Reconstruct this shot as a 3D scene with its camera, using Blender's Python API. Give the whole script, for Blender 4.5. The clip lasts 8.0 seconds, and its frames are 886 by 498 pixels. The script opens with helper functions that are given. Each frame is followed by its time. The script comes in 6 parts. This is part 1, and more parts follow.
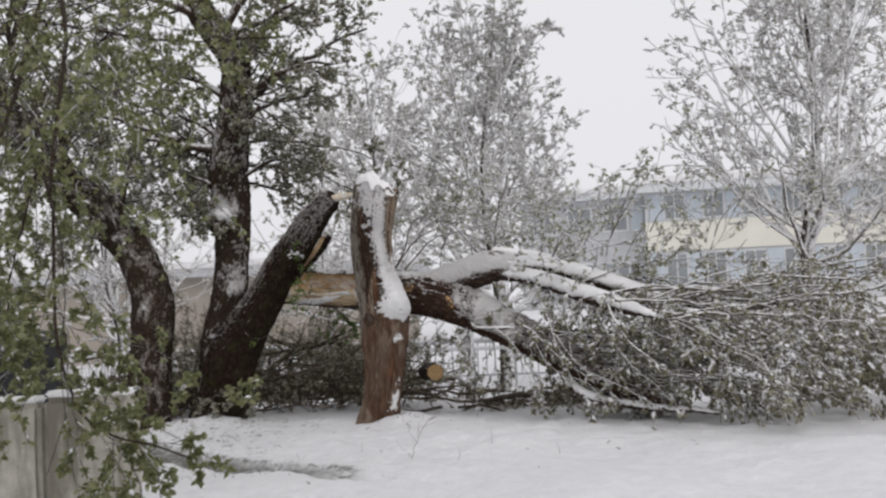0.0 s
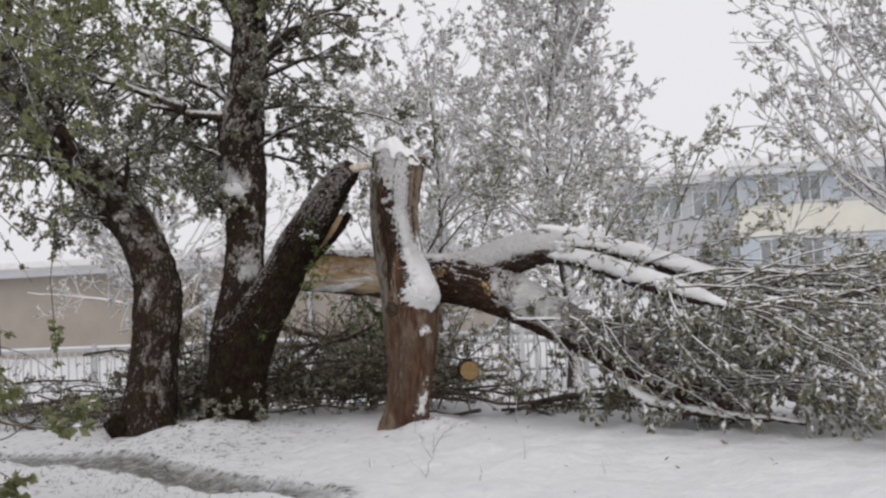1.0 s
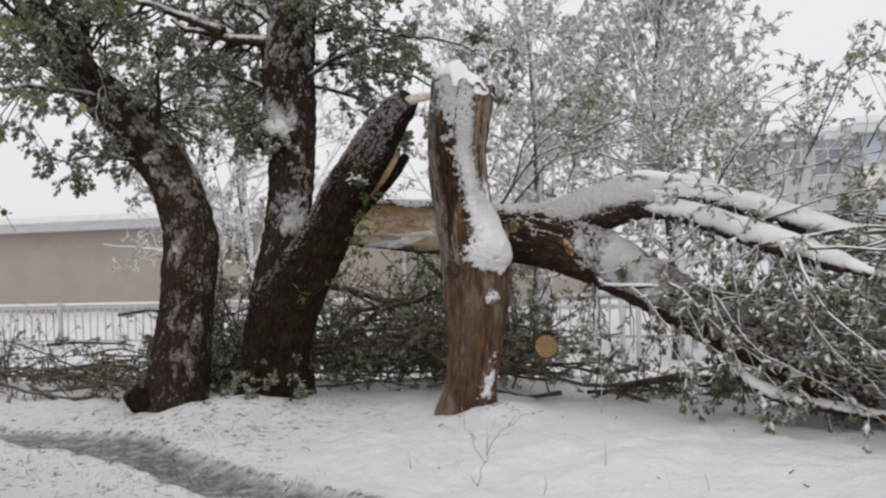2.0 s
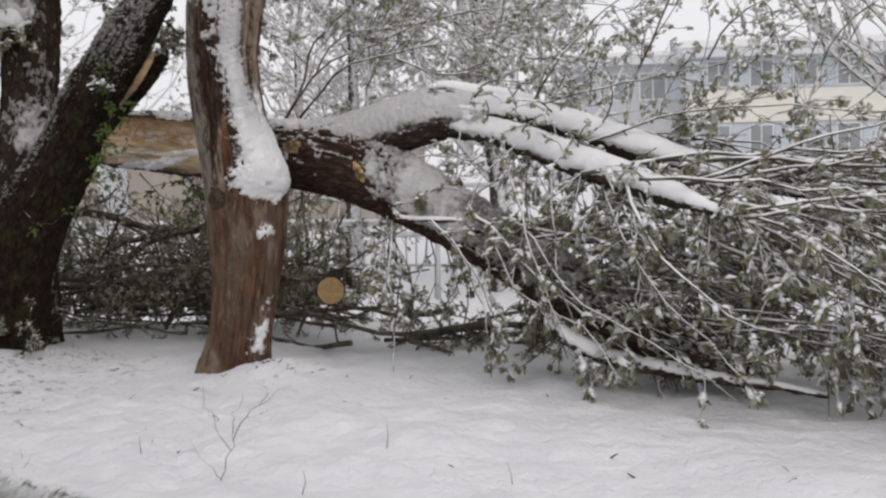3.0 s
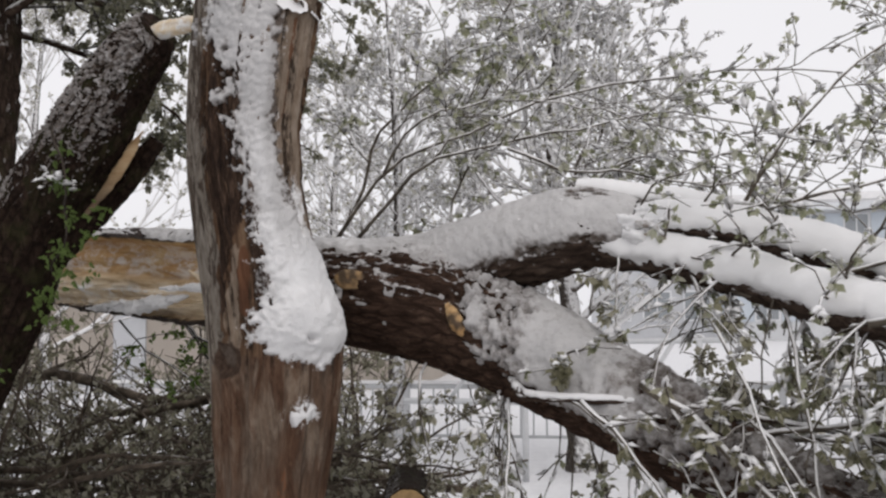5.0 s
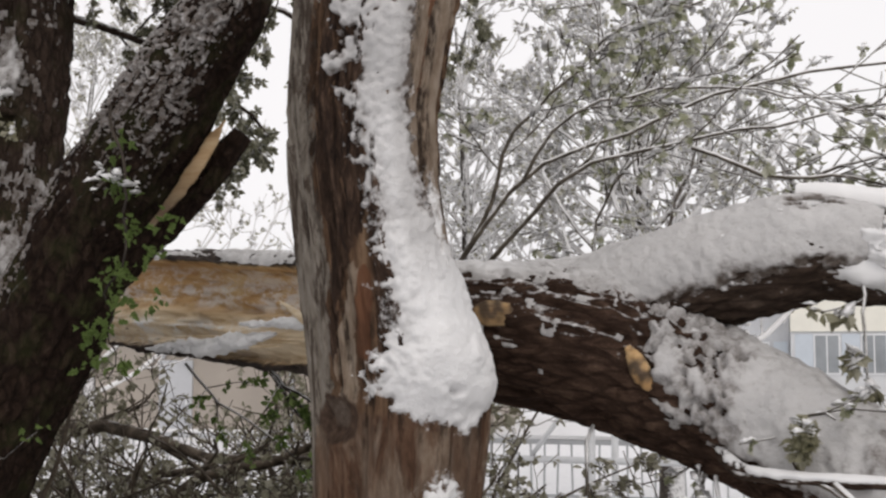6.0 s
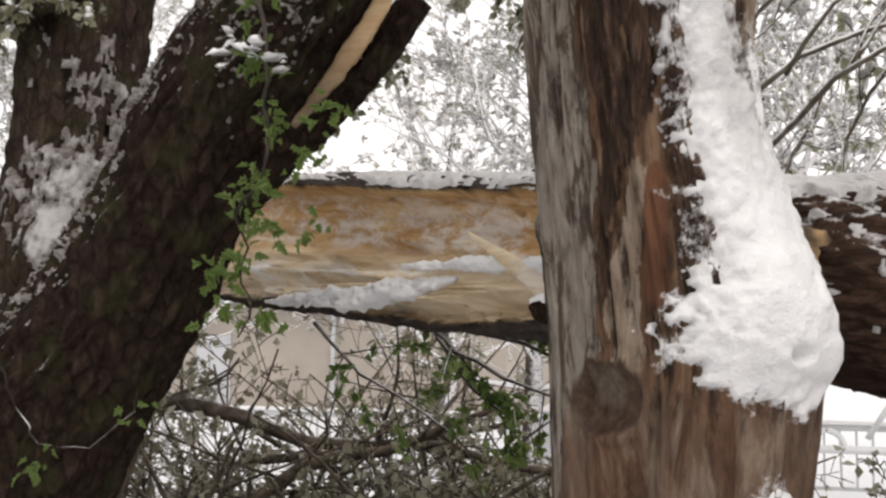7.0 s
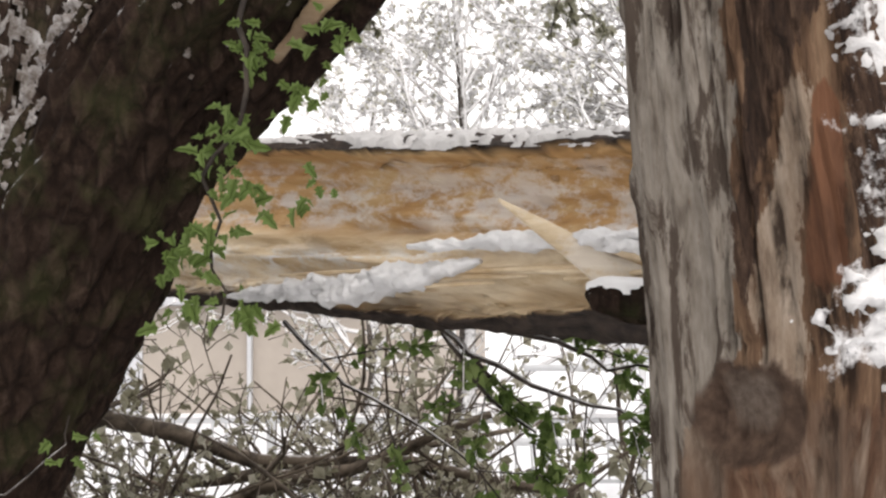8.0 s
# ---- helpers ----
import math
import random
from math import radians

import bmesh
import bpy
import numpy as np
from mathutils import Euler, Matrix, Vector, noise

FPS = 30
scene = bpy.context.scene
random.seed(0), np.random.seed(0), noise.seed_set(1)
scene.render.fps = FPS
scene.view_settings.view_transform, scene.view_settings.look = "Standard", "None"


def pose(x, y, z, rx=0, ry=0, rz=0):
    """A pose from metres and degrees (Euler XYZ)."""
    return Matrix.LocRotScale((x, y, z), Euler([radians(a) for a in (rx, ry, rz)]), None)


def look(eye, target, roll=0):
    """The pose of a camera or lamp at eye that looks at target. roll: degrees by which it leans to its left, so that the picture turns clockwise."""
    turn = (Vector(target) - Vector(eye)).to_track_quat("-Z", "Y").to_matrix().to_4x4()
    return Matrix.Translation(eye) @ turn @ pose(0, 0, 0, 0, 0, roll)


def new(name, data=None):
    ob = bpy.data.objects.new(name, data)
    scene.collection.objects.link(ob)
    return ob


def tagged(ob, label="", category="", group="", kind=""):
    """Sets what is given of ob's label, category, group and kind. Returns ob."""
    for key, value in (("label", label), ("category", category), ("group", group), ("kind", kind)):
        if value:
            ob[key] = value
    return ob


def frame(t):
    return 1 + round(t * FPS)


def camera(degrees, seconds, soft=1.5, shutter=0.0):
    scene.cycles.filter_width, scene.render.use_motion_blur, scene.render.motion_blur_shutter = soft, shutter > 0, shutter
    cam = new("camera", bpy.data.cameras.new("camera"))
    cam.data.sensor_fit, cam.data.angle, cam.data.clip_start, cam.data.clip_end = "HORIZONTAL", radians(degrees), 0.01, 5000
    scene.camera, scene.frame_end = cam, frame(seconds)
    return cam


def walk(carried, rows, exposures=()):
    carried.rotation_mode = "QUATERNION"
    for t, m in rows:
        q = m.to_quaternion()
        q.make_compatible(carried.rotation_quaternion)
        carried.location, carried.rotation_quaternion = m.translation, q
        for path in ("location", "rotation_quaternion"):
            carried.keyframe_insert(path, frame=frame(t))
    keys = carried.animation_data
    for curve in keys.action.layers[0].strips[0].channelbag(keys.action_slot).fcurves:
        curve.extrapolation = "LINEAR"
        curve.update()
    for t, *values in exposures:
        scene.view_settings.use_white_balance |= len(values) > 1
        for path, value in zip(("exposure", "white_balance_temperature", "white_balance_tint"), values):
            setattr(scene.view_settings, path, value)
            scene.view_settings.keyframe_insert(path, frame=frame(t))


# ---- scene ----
cam = camera(40.0, 8.0, soft=2.4, shutter=0.15)
PATH = [
    (0, (2.667, -11.853, 1.247), (2.349, -9.879, 1.317), -2.7),
    (0.5, (3.005, -10.817, 1.222), (2.587, -8.863, 1.309), -2.6),
    (1, (2.869, -10.042, 1.196), (2.402, -8.098, 1.254), -2.8),
    (2.3, (2.691, -7.688, 1.175), (2.027, -5.802, 1.143), -1.9),
    (2.5, (2.712, -7.408, 1.186), (2.074, -5.513, 1.124), -1.6),
    (3, (2.603, -6.693, 1.191), (2.225, -4.734, 1.048), -1.1),
    (3.5, (2.418, -6.002, 1.195), (2.051, -4.037, 1.257), -1.1),
    (4, (2.342, -5.335, 1.19), (2.037, -3.359, 1.242), -1.3),
    (4.2, (2.158, -5.052, 1.174), (1.807, -3.084, 1.235), -1.2),
    (5.3, (1.524, -3.806, 1.135), (1.069, -1.863, 1.277), 0.0),
    (5.5, (1.41, -3.59, 1.128), (0.921, -1.657, 1.291), 0.4),
    (6, (1.042, -3.104, 1.139), (0.559, -1.173, 1.333), 0.2),
    (6.5, (0.646, -2.624, 1.104), (0.006, -0.741, 1.31), 1.1),
    (7, (0.265, -2.157, 1.089), (-0.259, -0.233, 1.247), 0.6),
    (7.5, (0.007, -1.749, 1.114), (-0.395, 0.206, 1.234), -1.3),
    (8, (-0.105, -1.585, 1.095), (-0.484, 0.372, 1.25), -0.7),
]
walk(cam, [(t, look(eye, target, roll)) for t, eye, target, roll in PATH],
     exposures=[(0.0, -0.12, 6680, 12), (4.2, -0.02, 6740, 13), (5.5, 0.0, 6800, 13), (6.5, 0.28, 7020, 13), (7.5, 0.78, 7080, 13), (8.0, 0.98, 7030, 13)])

# ---- overcast daylight ----
world = bpy.data.worlds.new("overcast_sky")
scene.world = world
world.use_nodes = True
wn, wl = world.node_tree.nodes, world.node_tree.links
sky = wn.new("ShaderNodeTexSky")
sky.sky_type = "NISHITA"
sky.sun_disc = False
sky.sun_elevation, sky.sun_rotation = radians(38), radians(150)
sky.air_density, sky.dust_density, sky.ozone_density = 1.0, 4.0, 1.0
hsv = wn.new("ShaderNodeHueSaturation")
hsv.inputs["Saturation"].default_value = 0.10
wl.new(sky.outputs[0], hsv.inputs["Color"])
cloud = wn.new("ShaderNodeMix")
cloud.data_type = "RGBA"
cloud.inputs[0].default_value = 0.88
wl.new(hsv.outputs[0], cloud.inputs[6])
cloud.inputs[7].default_value = (7.52, 7.76, 8.20, 1)
bg = wn["Background"]
bg.inputs[1].default_value = 0.121
wl.new(cloud.outputs[2], bg.inputs[0])
sun = new("sun", bpy.data.lights.new("sun", "SUN"))
sun.data.energy, sun.data.angle, sun.data.color = 0.5, radians(35), (1.0, 0.97, 0.93)
sun.matrix_world = look((6, -9, 12), (0, 0, 0))

# ---- arithmetic ----
UP = np.array([0.0, 0.0, 1.0])
WIND = np.array([0.42, -0.42, 0.80])


def _hash(i, j, k):
    n = (i * 374761393 + j * 668265263 + k * 2147483647 + 1013904223) & 0xFFFFFFFF
    n = ((n ^ (n >> 13)) * 1274126177) & 0xFFFFFFFF
    return ((n ^ (n >> 16)) & 0xFFFF) / 32767.5 - 1.0


def vnoise(p):
    """Value noise in -1..1 at points (..., 3)."""
    q = np.floor(p).astype(np.int64)
    f = p - q
    f = f * f * (3 - 2 * f)
    out = 0
    for a in (0, 1):
        for b in (0, 1):
            for c in (0, 1):
                w = (f[..., 0] if a else 1 - f[..., 0]) * (f[..., 1] if b else 1 - f[..., 1]) * (f[..., 2] if c else 1 - f[..., 2])
                out = out + w * _hash(q[..., 0] + a, q[..., 1] + b, q[..., 2] + c)
    return out


def fbm(p, octaves=4):
    return sum(vnoise(p * 2.03**n + 17.3 * n) * 0.5**n for n in range(octaves))


def unit(v):
    return v / np.maximum(np.linalg.norm(v, axis=-1, keepdims=True), 1e-9)


def smooth(a, b, x):
    t = np.clip((x - a) / (b - a), 0, 1)
    return t * t * (3 - 2 * t)


def curve_through(rows, n):
    """Even samples of a smooth curve through rows of (x, y, z, r)."""
    rows = np.array(rows, float)
    ext = np.vstack([2 * rows[0] - rows[1], rows, 2 * rows[-1] - rows[-2]])
    out = []
    for i in range(len(rows) - 1):
        a, b, c, d = ext[i:i + 4]
        t = np.linspace(0, 1, 24, endpoint=i == len(rows) - 2)[:, None]
        out.append(0.5 * (2 * b + (c - a) * t + (2 * a - 5 * b + 4 * c - d) * t**2 + (3 * b - 3 * c + d - a) * t**3))
    out = np.vstack(out)
    s = np.r_[0, np.cumsum(np.linalg.norm(np.diff(out[:, :3], axis=0), axis=1))]
    u = np.linspace(0, s[-1], n)
    got = np.stack([np.interp(u, s, out[:, k]) for k in range(4)], 1)
    return got[:, :3], np.maximum(got[:, 3], 0.002), u


# ---- meshes ----
def make_mesh(name, verts, faces, smooth_shaded=True, attrs=None):
    """A mesh from numpy verts (n, 3) and a list of face arrays (m, 3) or (m, 4)."""
    me = bpy.data.meshes.new(name)
    faces = [np.asarray(f) for f in faces if len(f)]
    verts = np.asarray(verts, np.float32)
    me.vertices.add(len(verts))
    me.vertices.foreach_set("co", verts.ravel())
    sizes = np.concatenate([np.full(len(f), f.shape[1]) for f in faces])
    loops = np.concatenate([f.ravel() for f in faces])
    me.loops.add(len(loops))
    me.loops.foreach_set("vertex_index", loops.astype(np.int32))
    me.polygons.add(len(sizes))
    me.polygons.foreach_set("loop_start", np.r_[0, np.cumsum(sizes)[:-1]].astype(np.int32))
    me.polygons.foreach_set("loop_total", sizes.astype(np.int32))
    me.polygons.foreach_set("use_smooth", np.full(len(sizes), smooth_shaded))
    for key, values in (attrs or {}).items():
        me.attributes.new(key, "FLOAT", "POINT").data.foreach_set("value", np.asarray(values, np.float32).ravel())
    me.update(calc_edges=True)
    return me


def part(name, data, material, parent=None, label=""):
    """One mesh object, from a bmesh or a mesh, under a thing or a part."""
    if isinstance(data, bmesh.types.BMesh):
        me = bpy.data.meshes.new(name)
        data.to_mesh(me)
        data.free()
        data = me
    if not data.materials:
        data.materials.append(material)
    ob = new(name, data)
    if parent is not None:
        ob.parent = parent
    return tagged(ob, label)


def thing(name, label, category, at=(0, 0, 0), group="", kind=""):
    ob = new(name)
    ob.location = at
    return tagged(ob, label, category, group, kind)


def stuff(name, mesh, mat, root, label):
    return tagged(part(name, mesh, mat, root, label), kind="stuff")


def frames_along(pts):
    """Two cross directions along polylines (..., n, 3)."""
    t = np.gradient(pts, axis=-2)
    t = unit(t)
    ref = np.where(np.abs(t[..., :1, 2:3]) > 0.9, np.array([1.0, 0, 0]), UP)
    u = unit(np.cross(ref, t))
    return t, u, np.cross(t, u)


def ring_grid(pts, rad, sides, start=0.0):
    """Ring points (n, sides, 3), the outward directions and the angles of one tube."""
    t, u, v = frames_along(pts)
    a = start + np.arange(sides) / sides * 2 * np.pi
    out = u[:, None] * np.cos(a)[None, :, None] + v[:, None] * np.sin(a)[None, :, None]
    return pts[:, None] + out * rad[:, None, None], out, a


def grid_faces(n, m, closed=True):
    i, j = np.meshgrid(np.arange(n - 1), np.arange(m if closed else m - 1), indexing="ij")
    k = (j + 1) % m
    return np.stack([i * m + j, i * m + k, (i + 1) * m + k, (i + 1) * m + j], -1).reshape(-1, 4)


def capped(grid):
    """Verts and faces of a ring grid with both ends closed by a fan."""
    n, m, _ = grid.shape
    v = np.vstack([grid.reshape(-1, 3), grid[0].mean(0), grid[-1].mean(0)])
    j = np.arange(m)
    k = (j + 1) % m
    a = np.stack([np.full(m, n * m), k, j], 1)
    b = np.stack([np.full(m, n * m + 1), (n - 1) * m + j, (n - 1) * m + k], 1)
    return v, [grid_faces(n, m), a, b]


def bark_grid(rows, n, sides, amp=0.1, lump=0.08, seed=0.0, stretch=5.0):
    """A trunk's surface with ridged bark. Returns the grid, the outward normals and the lengths."""
    pts, rad, s = curve_through(rows, n)
    g0, out, a = ring_grid(pts, rad, sides)
    circ = np.stack([np.cos(a), np.sin(a)], 1)[None] * rad[:, None, None]
    p = np.concatenate([circ, np.broadcast_to(s[:, None, None], circ.shape[:2] + (1,))], -1) + seed
    big = fbm(p * np.array([5, 5, 1.6]), 3)
    ridge = 1 - np.abs(fbm(p * np.array([30, 30, 30 / stretch]), 3)) * 2
    fine = fbm(p * np.array([70, 70, 22]), 2)
    off = rad[:, None] * (lump * big) + amp * 0.1 * (0.55 * ridge + 0.25 * fine)
    grid = g0 + out * off[..., None]
    even = g0 + out * (rad[:, None] * lump * big + amp * 0.03)[..., None]
    return grid, out, s, even


def snow_shell(grid, out, toward, thr, thick, seed=0.0, scale=9.0, grain=0.5, fine=40.0, extra=None, fill=0.3, coarse=0.6):
    """A layer of snow over a ring grid where its surface faces the drift."""
    n, m, _ = grid.shape
    face = out @ unit(toward)
    mask = face - thr + grain * (coarse * fbm(grid * scale + seed, 3) + (1 - coarse) * fbm(grid * fine * np.array([1, 1, 0.6]) + seed, 3))
    if extra is not None:
        mask = mask + extra
    h = smooth(-0.02, fill, mask)
    lift = -0.010 + (thick + 0.010) * h ** 0.6 * (1 + 0.18 * fbm(grid * 12 + seed, 2) + 0.06 * fbm(grid * 60 + seed, 2))
    v = grid + out * lift[..., None]
    f = grid_faces(n, m)
    keep = (h.reshape(-1)[f] > 0).any(1)
    used, inv = np.unique(f[keep], return_inverse=True)
    return v.reshape(-1, 3)[used], [inv.reshape(-1, 4)]


TWIST = np.array(Euler((0.7, 0.5, 1.1)).to_matrix())


def pebbled_snow(rows, n, sides, bark, cover, thick, freq=40.0, stretch=0.8, contrast=0.9, soft=0.45, faint=1.0, base=0.0, drift=0.35):
    """Snow caught in bark: separate lumps where the cover is thin, closing to a sheet where it nears one."""
    grid, out, s, even = bark_grid(rows, n, sides, *bark)
    pts, rad, _ = curve_through(rows, n)
    a = np.linspace(0, 2 * np.pi, sides, endpoint=False)
    circ = np.stack([np.cos(a), np.sin(a)], 1)[None] * rad[:, None, None]
    p = np.concatenate([circ, np.broadcast_to((s * stretch)[:, None, None], circ.shape[:2] + (1,))], -1) + bark[2] + 0.03 * fbm(even * 9, 2)[..., None]
    q = p + 0.010 * np.stack([vnoise(even * 55 + k) for k in (1.0, 7.0, 13.0)], -1)
    lumps = 0.55 * vnoise(q @ TWIST * freq) + 0.45 * vnoise(q @ TWIST.T * freq * 1.3 + 3) + 0.45 * vnoise(q @ TWIST @ TWIST * freq * 2.1 + 5) + drift * fbm(p * freq * 0.2 + 9, 2)
    c = cover(grid, out, s[:, None], (grid - pts[:, None]))
    mask = contrast * lumps + (2.2 * c - 1.1)
    h = smooth(0.0, soft, mask) * (c > 0.02)
    lift = -0.004 + (thick(s)[:, None] + 0.004) * h ** 0.8 * (1 + 0.25 * fbm(even * 14, 2) + 0.22 * fbm(even * 48, 2))
    v = even + out * lift[..., None]
    f = grid_faces(n, sides)
    used, inv = np.unique(f[(h.reshape(-1)[f] > 0).any(1)], return_inverse=True)
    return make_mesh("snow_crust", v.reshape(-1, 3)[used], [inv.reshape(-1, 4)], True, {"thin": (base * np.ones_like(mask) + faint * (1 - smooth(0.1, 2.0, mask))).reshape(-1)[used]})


def shoots(rng, base, dirs, lens, rads, n=6, wobble=0.12, pull=(0, 0, 0.0), taper=0.35):
    """Bent twigs, all at once: points (N, n, 3) and radii (N, n)."""
    d = unit(dirs)
    p = base.copy()
    out = [p]
    step = (lens / (n - 1))[:, None]
    for _ in range(n - 1):
        d = unit(d + wobble * rng.normal(size=d.shape) + np.asarray(pull) / (n - 1))
        p = p + d * step
        out.append(p)
    return np.stack(out, 1), rads[:, None] * np.linspace(1, taper, n)[None]


def spawn(rng, pts, rad, per, lo=0.2, hi=1.0, angle=(25, 60), length=(0.3, 0.6), shrink=0.55, **kw):
    """Side twigs of twigs: per of them on each parent."""
    N, n, _ = pts.shape
    i = np.repeat(np.arange(N), per)
    u = rng.uniform(lo, hi, len(i)) * (n - 1)
    a = np.minimum(u.astype(int), n - 2)
    f = (u - a)[:, None]
    base = pts[i, a] * (1 - f) + pts[i, a + 1] * f
    tan = unit(pts[i, a + 1] - pts[i, a])
    side = unit(np.cross(tan, rng.normal(size=tan.shape)))
    ang = np.radians(rng.uniform(*angle, len(i)))[:, None]
    dirs = tan * np.cos(ang) + side * np.sin(ang)
    whole = np.linalg.norm(np.diff(pts, axis=1), axis=2).sum(1)[i]
    lens = whole * rng.uniform(*length, len(i)) * (1.15 - 0.5 * u / (n - 1))
    r = (rad[i, a] * (1 - f[:, 0]) + rad[i, a + 1] * f[:, 0]) * shrink
    return shoots(rng, base, dirs, lens, r, **kw)


def tubes(groups, sides=4):
    """Verts and faces of many thin tubes."""
    vs, fs, at = [], [], 0
    for pts, rad in groups:
        N, n, _ = pts.shape
        t, u, v = frames_along(pts)
        a = np.arange(sides) / sides * 2 * np.pi + 0.4
        ring = u[:, :, None] * np.cos(a)[None, None, :, None] + v[:, :, None] * np.sin(a)[None, None, :, None]
        g = pts[:, :, None] + ring * rad[:, :, None, None]
        vs.append(g.reshape(-1, 3))
        f = grid_faces(n, sides)
        fs.append((f[None] + (np.arange(N) * n * sides)[:, None, None]).reshape(-1, 4) + at)
        at += N * n * sides
    return np.vstack(vs), [np.vstack(fs)]


def along(rng, pts, per, lo=0.15, hi=1.0):
    """Random places on twigs, and the direction there."""
    N, n, _ = pts.shape
    i = np.repeat(np.arange(N), per)
    u = rng.uniform(lo, hi, len(i)) * (n - 1)
    a = np.minimum(u.astype(int), n - 2)
    f = (u - a)[:, None]
    return pts[i, a] * (1 - f) + pts[i, a + 1] * f, unit(pts[i, a + 1] - pts[i, a])


def leaf_mesh(rng, pos, tan, size, clump=3, droop=0.5, lite=False):
    """Folded leaves in small drooping bunches."""
    i = np.repeat(np.arange(len(pos)), clump)
    N = len(i)
    d = unit(0.5 * tan[i] + 0.9 * rng.normal(size=(N, 3)) - droop * UP)
    side = unit(np.cross(d, rng.normal(size=(N, 3))))
    nor = np.cross(side, d)
    L = (size * rng.uniform(0.6, 1.3, N))[:, None]
    w = L * rng.uniform(0.25, 0.42, N)[:, None]
    b = pos[i] + 0.15 * L * rng.normal(size=(N, 3))
    mid = b + d * L * 0.5
    if lite:
        v = np.stack([b, mid + side * w + nor * w * 0.3, b + d * L, mid - side * w + nor * w * 0.3], 1).reshape(-1, 3)
        k = np.arange(N)[:, None] * 4
        return v, [np.concatenate([k + np.array([[0, 2, 1]]), k + np.array([[0, 3, 2]])])]
    v = np.stack([b, mid + side * w + nor * w * 0.4, b + d * L, mid - side * w + nor * w * 0.4, mid - nor * w * 0.1], 1).reshape(-1, 3)
    k = np.arange(N)[:, None] * 5
    tri = np.concatenate([k + np.array([[0, 4, 1]]), k + np.array([[4, 2, 1]]), k + np.array([[0, 3, 4]]), k + np.array([[3, 2, 4]])])
    return v, [tri]


BLOB_V = np.array([(1, 0, 0), (0.3, 0.95, 0), (-0.8, 0.6, 0), (-0.8, -0.6, 0), (0.3, -0.95, 0), (0.05, 0, 0.75)])
BLOB_F = np.array([(i, (i + 1) % 5, 5) for i in range(5)] + [(0, 2, 1), (0, 3, 2), (0, 4, 3)])


def snow_blobs(rng, pos, tan, size, long=1.8):
    """Small pats of snow lying on twigs and leaves."""
    N = len(pos)
    t = unit(tan * np.array([1, 1, 0.6]) + 1e-3)
    s = unit(np.cross(UP, t) + 1e-4)
    n = np.cross(t, s)
    L = (size * rng.uniform(0.5, 1.4, N))[:, None, None]
    j = BLOB_V[None] * (1 + 0.25 * rng.normal(size=(N, 7, 3))[:, :6])
    v = pos[:, None] + L * (t[:, None] * j[..., 0:1] * long + s[:, None] * j[..., 1:2] + n[:, None] * j[..., 2:3] * 0.8)
    f = BLOB_F[None] + (np.arange(N) * 6)[:, None, None]
    return v.reshape(-1, 3), [f.reshape(-1, 3)]


def box_bm(bm, x0, x1, y0, y1, z0, z1):
    got = bmesh.ops.create_cube(bm, size=1)
    m = Matrix.Translation(((x0 + x1) / 2, (y0 + y1) / 2, (z0 + z1) / 2)) @ Matrix.Diagonal((x1 - x0, y1 - y0, z1 - z0, 1))
    bmesh.ops.transform(bm, matrix=m, verts=got["verts"])
    return got["verts"]


def box(x0, x1, y0, y1, z0, z1, bevel=0.0):
    bm = bmesh.new()
    box_bm(bm, x0, x1, y0, y1, z0, z1)
    if bevel:
        bmesh.ops.bevel(bm, geom=list(bm.edges), offset=bevel, segments=2, affect="EDGES")
    return bm


